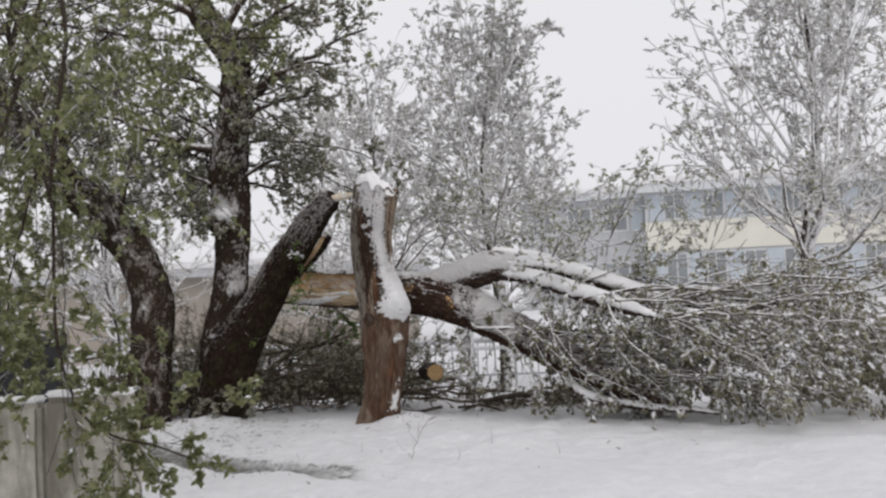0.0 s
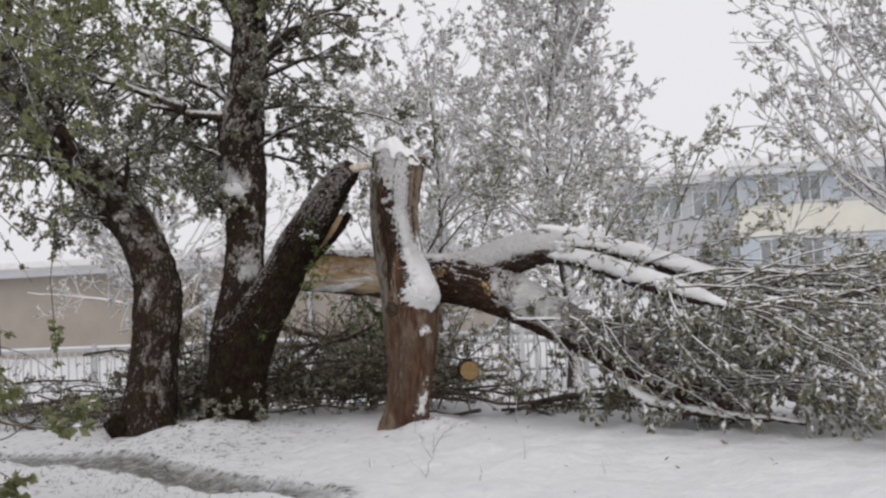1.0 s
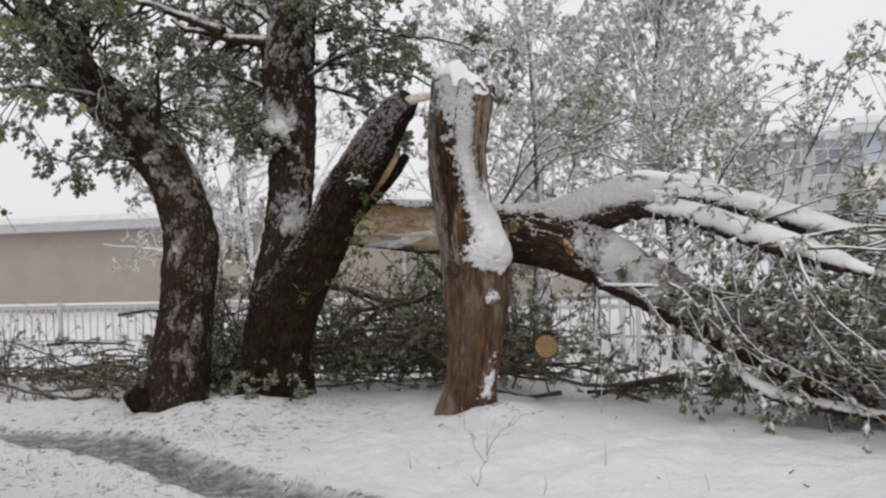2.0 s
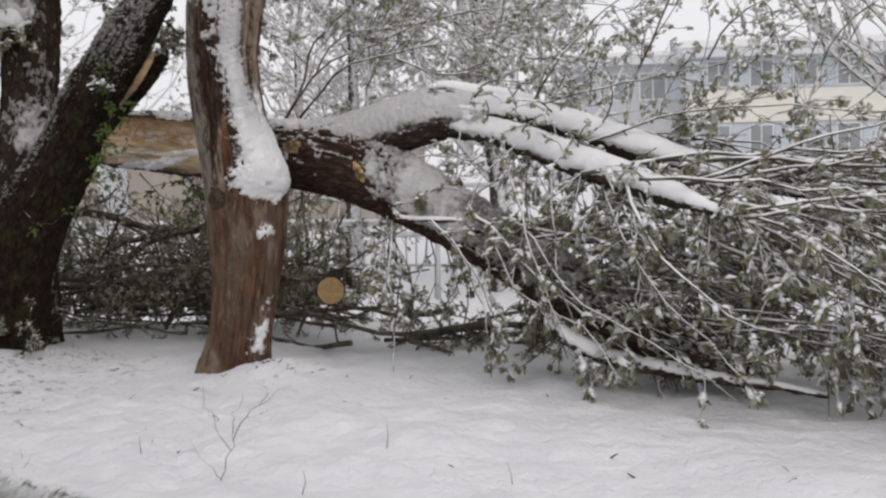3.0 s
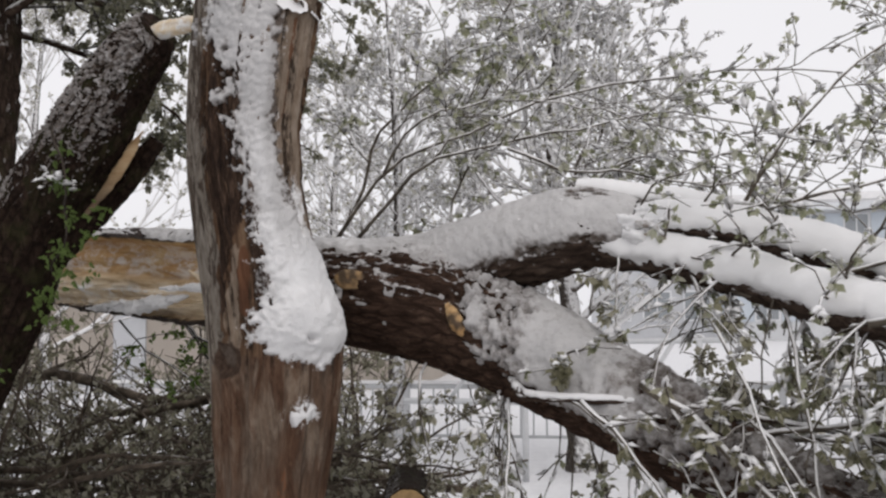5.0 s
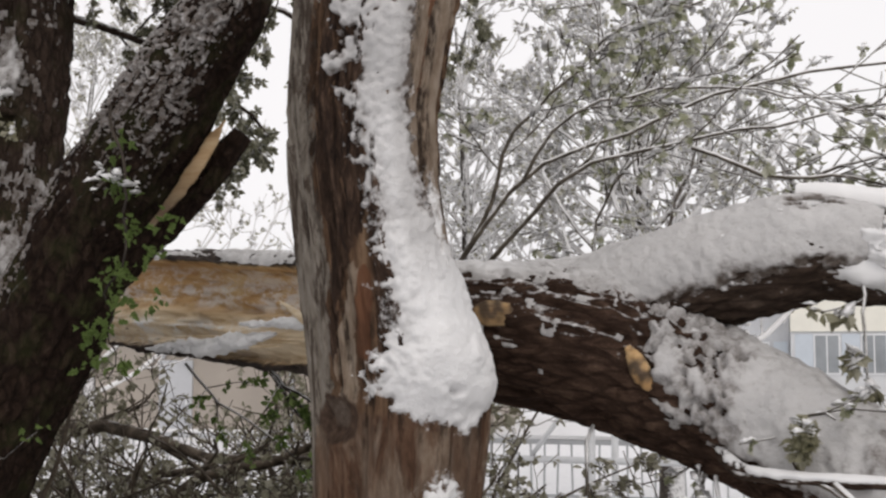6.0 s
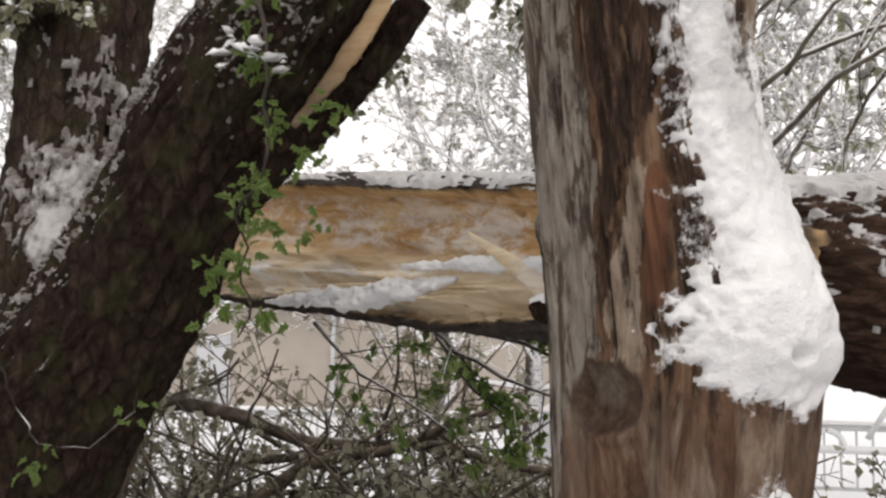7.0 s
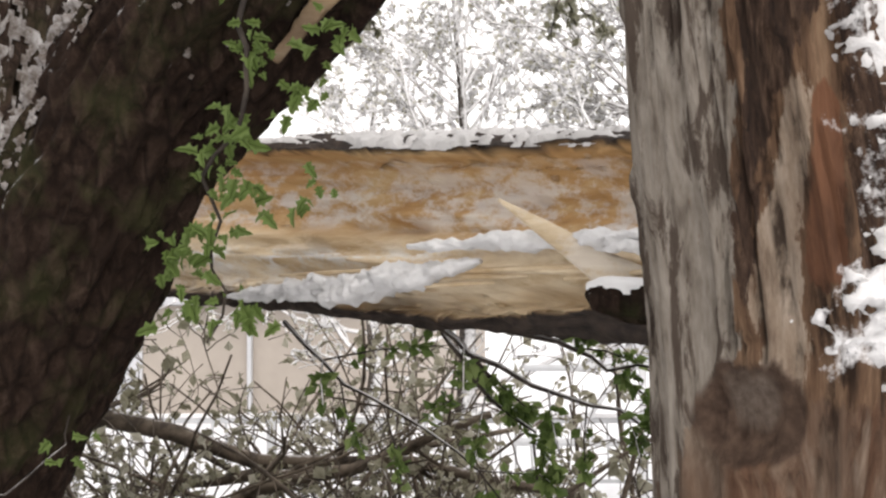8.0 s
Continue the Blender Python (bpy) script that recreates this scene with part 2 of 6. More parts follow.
# ---- materials ----
class Nodes:
    """Short ways to write a node material."""

    def __init__(self, name, rough=0.8):
        self.mat = bpy.data.materials.new(name)
        self.mat.use_nodes = True
        self.n, self.l = self.mat.node_tree.nodes, self.mat.node_tree.links
        self.b = self.n["Principled BSDF"]
        self.b.inputs["Roughness"].default_value = rough
        self.b.inputs["Specular IOR Level"].default_value = 0.3
        self.where = self.n.new("ShaderNodeTexCoord").outputs["Object"]

    def put(self, socket, value):
        if isinstance(value, bpy.types.NodeSocket):
            self.l.new(value, socket)
        elif isinstance(value, tuple):
            socket.default_value = (*value, 1) if len(value) == 3 else value
        else:
            socket.default_value = value

    def scaled(self, k):
        m = self.n.new("ShaderNodeMapping")
        m.inputs["Scale"].default_value = k
        self.l.new(self.where, m.inputs[0])
        return m.outputs[0]

    def noise(self, scale, detail=5.0, rough=0.6, stretch=(1, 1, 1), distortion=0.0):
        x = self.n.new("ShaderNodeTexNoise")
        x.inputs["Scale"].default_value, x.inputs["Detail"].default_value, x.inputs["Roughness"].default_value = scale, detail, rough
        x.inputs["Distortion"].default_value = distortion
        self.l.new(self.scaled(stretch), x.inputs["Vector"])
        return x.outputs[0]

    def voronoi(self, scale, stretch=(1, 1, 1), feature="F1"):
        x = self.n.new("ShaderNodeTexVoronoi")
        x.feature = feature
        x.inputs["Scale"].default_value = scale
        self.l.new(self.scaled(stretch), x.inputs["Vector"])
        return x.outputs["Distance"]

    def attr(self, name):
        x = self.n.new("ShaderNodeAttribute")
        x.attribute_name = name
        return x.outputs["Fac"]

    def math(self, op, a, b=0.0, c=0.0):
        x = self.n.new("ShaderNodeMath")
        x.operation = op
        for s, v in zip(x.inputs, (a, b, c)):
            self.put(s, v)
        return x.outputs[0]

    def ramp(self, fac, *stops):
        x = self.n.new("ShaderNodeValToRGB")
        e = x.color_ramp.elements
        while len(e) < len(stops):
            e.new(0.5)
        for el, (p, c) in zip(e, stops):
            el.position, el.color = p, (*c, 1) if isinstance(c, tuple) else (c, c, c, 1)
        self.put(x.inputs[0], fac)
        return x.outputs[0]

    def mix(self, fac, a, b):
        x = self.n.new("ShaderNodeMix")
        x.data_type = "RGBA"
        self.put(x.inputs[0], fac)
        self.put(x.inputs[6], a)
        self.put(x.inputs[7], b)
        return x.outputs[2]

    def facing(self, toward):
        """How far the surface faces a direction of the world."""
        x = self.n.new("ShaderNodeVectorMath")
        x.operation = "DOT_PRODUCT"
        self.l.new(self.n.new("ShaderNodeNewGeometry").outputs["Normal"], x.inputs[0])
        x.inputs[1].default_value = tuple(float(c) for c in unit(np.asarray(toward, float)))
        return x.outputs["Value"]

    def island(self):
        return self.n.new("ShaderNodeNewGeometry").outputs["Random Per Island"]

    def done(self, color, height=None, bump=0.3, dist=0.01, rough=None):
        self.put(self.b.inputs["Base Color"], color)
        if rough is not None:
            self.put(self.b.inputs["Roughness"], rough)
        if height is not None:
            x = self.n.new("ShaderNodeBump")
            x.inputs["Strength"].default_value, x.inputs["Distance"].default_value = bump, dist
            self.put(x.inputs["Height"], height)
            self.l.new(x.outputs[0], self.b.inputs["Normal"])
        return self.mat


SNOW_C = (0.825, 0.82, 0.82)


def snow_material(name="snow"):
    k = Nodes(name, 0.55)
    big, fine = k.noise(3.0, 4), k.noise(90.0, 3)
    tone = k.mix(k.ramp(big, (0.35, 0.0), (0.7, 1.0)), SNOW_C, (0.745, 0.745, 0.75))
    return k.done(tone, k.math("ADD", k.math("MULTIPLY", big, 0.4), k.math("MULTIPLY", fine, 0.5)), 0.28, 0.007)


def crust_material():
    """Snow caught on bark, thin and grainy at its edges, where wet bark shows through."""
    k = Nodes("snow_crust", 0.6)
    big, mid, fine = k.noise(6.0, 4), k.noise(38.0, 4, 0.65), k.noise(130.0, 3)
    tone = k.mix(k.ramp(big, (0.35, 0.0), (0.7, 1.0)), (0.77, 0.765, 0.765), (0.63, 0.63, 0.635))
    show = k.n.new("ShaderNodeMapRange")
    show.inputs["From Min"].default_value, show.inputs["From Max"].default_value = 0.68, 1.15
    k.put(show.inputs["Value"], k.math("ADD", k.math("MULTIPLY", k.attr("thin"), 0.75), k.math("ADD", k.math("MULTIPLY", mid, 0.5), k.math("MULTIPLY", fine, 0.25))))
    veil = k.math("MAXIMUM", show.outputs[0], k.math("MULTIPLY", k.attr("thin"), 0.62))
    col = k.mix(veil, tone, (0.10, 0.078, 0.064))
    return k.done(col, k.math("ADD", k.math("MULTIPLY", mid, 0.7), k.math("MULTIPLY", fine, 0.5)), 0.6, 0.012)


def ground_material():
    k = Nodes("snow_ground", 0.6)
    mid, fine = k.noise(7.0, 5), k.noise(70.0, 3)
    snow = k.mix(k.ramp(mid, (0.35, 0.0), (0.75, 1.0)), (0.775, 0.775, 0.785), (0.69, 0.69, 0.71))
    mud = k.mix(k.ramp(k.noise(35.0, 4), (0.40, 0.0), (0.62, 1.0)), (0.095, 0.093, 0.080), (0.24, 0.24, 0.23))
    slush = k.math("MULTIPLY", k.attr("track"), k.ramp(k.noise(9.0, 5), (0.26, 0.45), (0.55, 1.0)))
    grass = k.math("MULTIPLY", k.attr("thin"), k.ramp(k.noise(13.0, 7, 0.75), (0.55, 0.0), (0.62, 1.0)))
    col = k.mix(slush, snow, mud)
    verge = k.math("MULTIPLY", k.ramp(k.attr("track"), (0.04, 0.0), (0.30, 1.0), (0.62, 0.0)), k.ramp(k.noise(18.0, 6, 0.7), (0.46, 0.0), (0.60, 1.0)))
    col = k.mix(verge, col, (0.07, 0.068, 0.040))
    col = k.mix(grass, col, (0.10, 0.10, 0.06))
    dimple = k.ramp(k.noise(16.0, 3, 0.5), (0.40, 0.0), (0.58, 1.0))
    h = k.math("ADD", k.math("MULTIPLY", mid, 0.7), k.math("ADD", k.math("MULTIPLY", fine, 0.25), k.math("MULTIPLY", dimple, 0.22)))
    return k.done(col, h, 0.65, 0.035)


def bark_material(name, dark, mid, pale, snow=0.0, toward=WIND, thr=0.55, moss=0.0, grain=(1, 1, 0.45)):
    """Furrowed bark, with wet dark furrows, paler ridges and caught snow."""
    k = Nodes(name, 0.9)
    k.b.inputs["Specular IOR Level"].default_value = 0.08
    a, b, c = k.noise(34.0, 8, 0.72, grain, 0.5), k.noise(5.0, 4), k.noise(110.0, 4, 0.7)
    v = k.ramp(k.voronoi(26.0, grain, "DISTANCE_TO_EDGE"), (0.0, 0.0), (0.16, 1.0))
    col = k.ramp(k.math("ADD", k.math("MULTIPLY", a, 0.75), k.math("MULTIPLY", c, 0.25)), (0.34, dark), (0.52, mid), (0.70, pale))
    col = k.mix(k.math("MULTIPLY", k.math("SUBTRACT", 1.0, v), 0.7), col, dark)
    col = k.mix(k.ramp(b, (0.45, 0.0), (0.7, 0.6)), col, tuple(0.6 * x for x in mid))
    if moss:
        col = k.mix(k.math("MULTIPLY", k.ramp(k.noise(8.0, 5), (0.5, 0.0), (0.66, 1.0)), moss), col, (0.06, 0.075, 0.025))
    if snow:
        lay = k.math("ADD", k.facing(toward), k.math("MULTIPLY", k.math("SUBTRACT", k.noise(22.0, 5, 0.7), 0.5), 1.6))
        lay = k.math("ADD", lay, k.math("MULTIPLY", k.math("SUBTRACT", k.noise(60.0, 3), 0.5), 0.8))
        edge = k.n.new("ShaderNodeMapRange")
        edge.inputs["From Min"].default_value, edge.inputs["From Max"].default_value = thr, thr + 0.4
        k.put(edge.inputs["Value"], lay)
        col = k.mix(k.math("MULTIPLY", edge.outputs[0], snow), col, SNOW_C)
    h = k.math("ADD", k.math("MULTIPLY", a, 0.8), k.math("ADD", k.math("MULTIPLY", v, 0.35), k.math("MULTIPLY", c, 0.5)))
    return k.done(col, h, 0.9, 0.016)


def twig_material(name, dark, pale, thr=0.25, toward=(0.2, -0.25, 0.9), soft=0.25, patch=1.0):
    """Thin wood whose upper side carries a line of snow."""
    k = Nodes(name, 0.75)
    col = k.mix(k.ramp(k.noise(18.0, 3), (0.35, 0.0), (0.65, 1.0)), dark, pale)
    lay = k.math("ADD", k.facing(toward), k.math("MULTIPLY", k.math("SUBTRACT", k.noise(9.0, 4), 0.5), patch))
    edge = k.n.new("ShaderNodeMapRange")
    edge.inputs["From Min"].default_value, edge.inputs["From Max"].default_value = thr, thr + soft
    k.put(edge.inputs["Value"], lay)
    return k.done(k.mix(edge.outputs[0], col, SNOW_C))


def leaf_material(name, a, b, c):
    k = Nodes(name, 0.55)
    col = k.ramp(k.island(), (0.1, a), (0.5, b), (0.9, c))
    col = k.mix(k.ramp(k.noise(60.0, 3), (0.4, 0.0), (0.7, 0.35)), col, c)
    mat = k.done(col)
    thin, both = k.n.new("ShaderNodeBsdfTranslucent"), k.n.new("ShaderNodeMixShader")
    k.put(thin.inputs[0], col)
    both.inputs[0].default_value = 0.5
    k.l.new(k.b.outputs[0], both.inputs[1])
    k.l.new(thin.outputs[0], both.inputs[2])
    k.l.new(both.outputs[0], k.n["Material Output"].inputs[0])
    return mat


def wood_face_material():
    """Freshly split wood: ochre with pale fibres."""
    k = Nodes("split_wood", 0.7)
    along_x = (0.12, 1, 1)
    a, b = k.noise(26.0, 6, 0.65, along_x), k.noise(6.0, 5, 0.6, (0.5, 1, 1))
    col = k.ramp(a, (0.28, (0.29, 0.15, 0.060)), (0.48, (0.52, 0.32, 0.145)), (0.70, (0.66, 0.49, 0.28)))
    col = k.mix(k.ramp(b, (0.42, 0.0), (0.62, 0.6)), col, (0.47, 0.27, 0.11))
    col = k.mix(k.attr("pale"), col, k.ramp(a, (0.3, (0.46, 0.33, 0.19)), (0.6, (0.72, 0.60, 0.43))))
    dust = k.math("MULTIPLY", k.attr("dust"), k.ramp(k.noise(17.0, 7, 0.72, (0.7, 1, 1)), (0.45, 0.0), (0.57, 0.80)))
    col = k.mix(k.attr("bark"), col, k.ramp(k.noise(30.0, 5), (0.35, (0.018, 0.014, 0.012)), (0.7, (0.07, 0.05, 0.04))))
    col = k.mix(dust, col, (0.78, 0.79, 0.80))
    return k.done(col, k.math("ADD", a, k.math("MULTIPLY", k.noise(90.0, 3, 0.5, along_x), 0.4)), 0.7, 0.012)


def stump_material():
    """Weathered, half-stripped trunk: silver wood, dark bark strips, rusty patches."""
    k = Nodes("weathered_stump", 0.85)
    k.b.inputs["Specular IOR Level"].default_value = 0.12
    st = (1, 1, 0.10)
    a, b, c = k.noise(30.0, 7, 0.7, st), k.noise(9.0, 5, 0.6, (1, 1, 0.16), 0.6), k.noise(70.0, 4, 0.6, (1, 1, 0.2))
    brown = k.ramp(a, (0.30, (0.030, 0.018, 0.012)), (0.50, (0.115, 0.068, 0.042)), (0.72, (0.25, 0.165, 0.105)))
    grey = k.ramp(c, (0.25, (0.085, 0.068, 0.054)), (0.48, (0.195, 0.168, 0.140)), (0.75, (0.30, 0.268, 0.230)))
    pale = k.ramp(k.noise(34.0, 6, 0.7, (1, 1, 0.3)), (0.28, (0.13, 0.088, 0.062)), (0.48, (0.235, 0.18, 0.135)), (0.72, (0.34, 0.28, 0.225)))
    tan_c = k.ramp(k.noise(24.0, 8, 0.72, (1, 1, 0.22), 0.7), (0.30, (0.030, 0.016, 0.010)), (0.50, (0.105, 0.058, 0.037)), (0.74, (0.200, 0.132, 0.090)))
    tan_c = k.mix(k.ramp(k.noise(7.0, 4, 0.6, (1, 1, 0.25)), (0.42, 0.0), (0.58, 0.9)), tan_c, k.ramp(c, (0.3, (0.082, 0.056, 0.040)), (0.7, (0.178, 0.138, 0.106))))
    tan_c = k.mix(k.ramp(k.noise(9.0, 5, 0.65, (1, 1, 0.35), 0.6), (0.50, 0.0), (0.62, 0.7)), tan_c, pale)
    blotch = k.ramp(k.noise(22.0, 7, 0.70, (1, 1, 0.20), 0.6), (0.505, 0.0), (0.560, 0.9))
    rust = k.ramp(k.noise(14.0, 4, 0.6, st), (0.35, (0.085, 0.040, 0.024)), (0.62, (0.19, 0.090, 0.050)))
    jag = k.math("MULTIPLY", k.math("SUBTRACT", b, 0.5), 1.5)
    jag2 = k.math("ADD", k.math("MULTIPLY", k.math("SUBTRACT", a, 0.5), 0.9), k.math("MULTIPLY", k.math("SUBTRACT", k.noise(48.0, 6, 0.7, (1, 1, 0.28)), 0.5), 1.4))

    def edge(attr):
        x = k.n.new("ShaderNodeMapRange")
        x.inputs["From Min"].default_value, x.inputs["From Max"].default_value = 0.46, 0.56
        k.put(x.inputs["Value"], k.math("ADD", k.attr(attr), k.math("ADD", jag, jag2)))
        return x.outputs[0]

    col = k.mix(edge("lower"), brown, tan_c)
    col = k.mix(edge("silver"), col, k.mix(blotch, grey, (0.060, 0.043, 0.033)))
    darkbark = k.ramp(k.noise(48.0, 8, 0.75, (1, 1, 0.20), 0.4), (0.36, (0.010, 0.007, 0.006)), (0.52, (0.045, 0.027, 0.019)), (0.70, (0.14, 0.09, 0.062)))
    col = k.mix(edge("bark"), col, darkbark)
    col = k.mix(edge("tan"), col, pale)
    col = k.mix(edge("rust"), col, rust)
    col = k.mix(k.math("MULTIPLY", k.attr("fissure"), k.ramp(k.noise(55.0, 5, 0.6, (1, 1, 0.3)), (0.42, 0.0), (0.58, 0.9))), col, (0.022, 0.014, 0.010))
    col = k.mix(k.attr("knot"), col, k.ramp(k.noise(40.0, 4), (0.35, (0.040, 0.025, 0.018)), (0.7, (0.098, 0.064, 0.046))))
    col = k.mix(k.attr("heart"), col, k.ramp(k.noise(60.0, 4), (0.3, (0.080, 0.058, 0.045)), (0.7, (0.165, 0.130, 0.105))))
    rime = k.n.new("ShaderNodeMapRange")
    rime.inputs["From Min"].default_value, rime.inputs["From Max"].default_value = 0.62, 0.80
    k.put(rime.inputs["Value"], k.math("ADD", k.math("MULTIPLY", k.attr("rime"), 0.55), k.math("ADD", k.math("MULTIPLY", k.noise(75.0, 5, 0.7), 0.5), k.math("MULTIPLY", k.math("SUBTRACT", k.noise(20.0, 4), 0.5), 0.5))))
    col = k.mix(rime.outputs[0], col, SNOW_C)
    h = k.math("ADD", k.math("MULTIPLY", a, 0.9), k.math("ADD", k.math("MULTIPLY", b, 0.6), k.math("MULTIPLY", c, 0.3)))
    return k.done(col, h, 0.9, 0.02)


def plain(name, color, rough=0.7, vary=0.25, scale=6.0, bump=0.15, metal=0.0):
    k = Nodes(name, rough)
    k.b.inputs["Metallic"].default_value = metal
    a, b = k.noise(scale, 5), k.noise(scale * 12, 3)
    col = k.mix(k.ramp(a, (0.35, 0.0), (0.7, 1.0)), color, tuple(x * (1 - vary) for x in color))
    return k.done(col, b, bump, 0.008)


SNOW = snow_material()
CRUST = crust_material()
GROUND = ground_material()
STUMP = stump_material()
DARK_BARK = bark_material("dark_bark", (0.009, 0.0058, 0.0045), (0.033, 0.0205, 0.015), (0.080, 0.054, 0.041), 1.0, (-0.62, -0.35, 0.7), 0.98, 0.25)
TREE_BARK = bark_material("wet_bark", (0.014, 0.010, 0.008), (0.058, 0.039, 0.030), (0.11, 0.080, 0.064), 0.55, (0.55, -0.65, 0.4), 1.10, 0.2)
LOG_BARK = bark_material("log_bark", (0.020, 0.012, 0.009), (0.075, 0.045, 0.032), (0.16, 0.105, 0.075), 1.0, (0.0, -0.35, 0.95), 0.85, grain=(0.26, 0.8, 1))
LIMB_BARK = bark_material("limb_bark", (0.025, 0.017, 0.013), (0.080, 0.055, 0.042), (0.16, 0.12, 0.095), 1.0, (0.1, -0.35, 0.9), 0.40, grain=(0.22, 0.8, 1))
FACE = wood_face_material()
TWIG = twig_material("snowy_twig", (0.060, 0.048, 0.036), (0.15, 0.125, 0.095), 0.32, soft=0.3, patch=1.5)
TWIG_DARK = twig_material("dark_twig", (0.016, 0.012, 0.010), (0.06, 0.047, 0.036), 0.62)
TWIG_WEED = twig_material("dry_weed", (0.10, 0.085, 0.070), (0.22, 0.19, 0.16), 0.6)
TWIG_BRUSH = twig_material("brush_twig", (0.045, 0.034, 0.025), (0.155, 0.122, 0.092), 0.95)
TWIG_FAR = twig_material("far_snowy_twig", (0.060, 0.048, 0.038), (0.16, 0.135, 0.11), -0.38, (0.40, -0.40, 0.82), 0.30, 1.3)
LEAF = leaf_material("young_leaf", (0.115, 0.115, 0.068), (0.21, 0.207, 0.135), (0.43, 0.42, 0.34))
LEAF_GREY = leaf_material("frosted_leaf", (0.165, 0.158, 0.088), (0.285, 0.272, 0.172), (0.48, 0.46, 0.36))
LEAF_FRESH = leaf_material("fresh_leaf", (0.060, 0.100, 0.022), (0.115, 0.180, 0.045), (0.21, 0.275, 0.095))

LEAF_BRUSH = leaf_material("brush_leaf", (0.16, 0.15, 0.095), (0.28, 0.265, 0.185), (0.46, 0.44, 0.36))
LEAF_SHOOT = leaf_material("shoot_leaf", (0.18, 0.195, 0.105), (0.33, 0.34, 0.215), (0.60, 0.595, 0.51))
LEAF_GREEN = leaf_material("green_leaf", (0.105, 0.118, 0.046), (0.18, 0.195, 0.085), (0.29, 0.30, 0.17))
LEAF_FAR = leaf_material("far_leaf", (0.20, 0.19, 0.125), (0.40, 0.385, 0.29), (0.78, 0.77, 0.72))
FAR_BARK = bark_material("far_bark", (0.035, 0.029, 0.025), (0.085, 0.072, 0.062), (0.22, 0.20, 0.18), 1.0, (0.6, -0.7, 0.3), 0.55)
SAWN = plain("sawn_wood", (0.33, 0.215, 0.10), 0.8, 0.4, 40.0, 0.3)
LITTER = plain("wet_litter", (0.045, 0.034, 0.024), 0.8, 0.5, 30.0)
GRASS = plain("dull_grass", (0.075, 0.080, 0.035), 0.7, 0.4, 20.0)
# renders of the far flats are lightened to stand for snowfall haze
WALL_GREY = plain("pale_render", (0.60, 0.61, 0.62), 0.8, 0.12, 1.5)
# darker pale_render carrying the side wing's shade; plain grey on the shed
WALL_DIM = plain("grey_and_shade_render", (0.52, 0.53, 0.55), 0.8, 0.15, 1.5)
CREAM = plain("cream_paint", (0.76, 0.74, 0.66), 0.6, 0.08, 1.2)
BEIGE = plain("beige_render", (0.40, 0.355, 0.31), 0.85, 0.15, 1.0)
BLUE = plain("blue_panel", (0.52, 0.57, 0.62), 0.5, 0.1, 2.0)
EAVE = plain("pale_eave", (0.66, 0.68, 0.70), 0.6, 0.1, 2.0)
FRAME = plain("white_frame", (0.70, 0.71, 0.72), 0.5, 0.05, 3.0)
# glass colour raised to grey in place of haze over the distance
GLASS = plain("hazed_pane", (0.30, 0.32, 0.335), 0.15, 0.3, 0.8, 0.0)
PALE_METAL = plain("pale_metal", (0.50, 0.51, 0.52), 0.5, 0.15, 8.0)
WHITE_TUBE = plain("white_tube", (0.60, 0.61, 0.62), 0.45, 0.15, 8.0)
DARK_PLASTIC = plain("dark_plastic", (0.022, 0.024, 0.026), 0.45, 0.3, 4.0)


def concrete_material():
    k = Nodes("damp_concrete", 0.85)
    a, b, c = k.noise(14.0, 6), k.noise(5.0, 5, 0.6, (1, 1, 0.18)), k.noise(60.0, 4)
    col = k.ramp(a, (0.3, (0.33, 0.31, 0.27)), (0.7, (0.50, 0.48, 0.42)))
    col = k.mix(k.ramp(b, (0.47, 0.0), (0.60, 0.85)), col, (0.14, 0.125, 0.10))
    return k.done(col, k.math("ADD", a, c), 0.4, 0.02)


CONCRETE = concrete_material()

# ---- ground ----
def height(x, y):
    p = np.stack([x, y, np.zeros_like(x)], -1)
    front = -0.07 * smooth(-0.4, -2.4, y) - 0.30 * smooth(-2.0, -7.0, y)
    back = -0.55 * smooth(1.6, 6.5, y) + 0.45 * smooth(20, 50, y)
    left = -0.10 * smooth(-1.2, -3.0, x) * smooth(2.0, -1.0, y)
    bumps = 0.05 * fbm(p * 0.9, 3) + 0.017 * fbm(p * 5.0, 3) + 0.009 * fbm(p * 15, 2)
    mound = 0.05 * np.exp(-((x - 0.05) ** 2 + (y - 0.3) ** 2) / 0.5) + 0.06 * np.exp(-((x + 1.75) ** 2 + (y - 0.4) ** 2) / 0.3) + 0.13 * np.exp(-((x + 1.85) ** 2 + (y + 0.15) ** 2) / 0.30)
    mound = mound + 0.07 * np.exp(-((x - 0.32) ** 2 + (y + 0.02) ** 2) / 0.07)
    return front + back + left + (bumps + mound) * (1 - smooth(30, 60, np.hypot(x, y))) - 0.03 - 0.06 * track(x, y)


def track(x, y):
    """A slushy rut that bends round below the trees."""
    px, py = x + 0.15 * vnoise(np.stack([x, y, 0 * x], -1) * 2.0), y
    d = np.abs((py + 2.05) + 0.62 * (px + 0.55) + 0.10 * np.maximum(-px - 1.5, 0) ** 2) / 1.25
    return smooth(0.27, 0.16, d) * smooth(0.6, -0.2, px) * smooth(-9, -6, px)


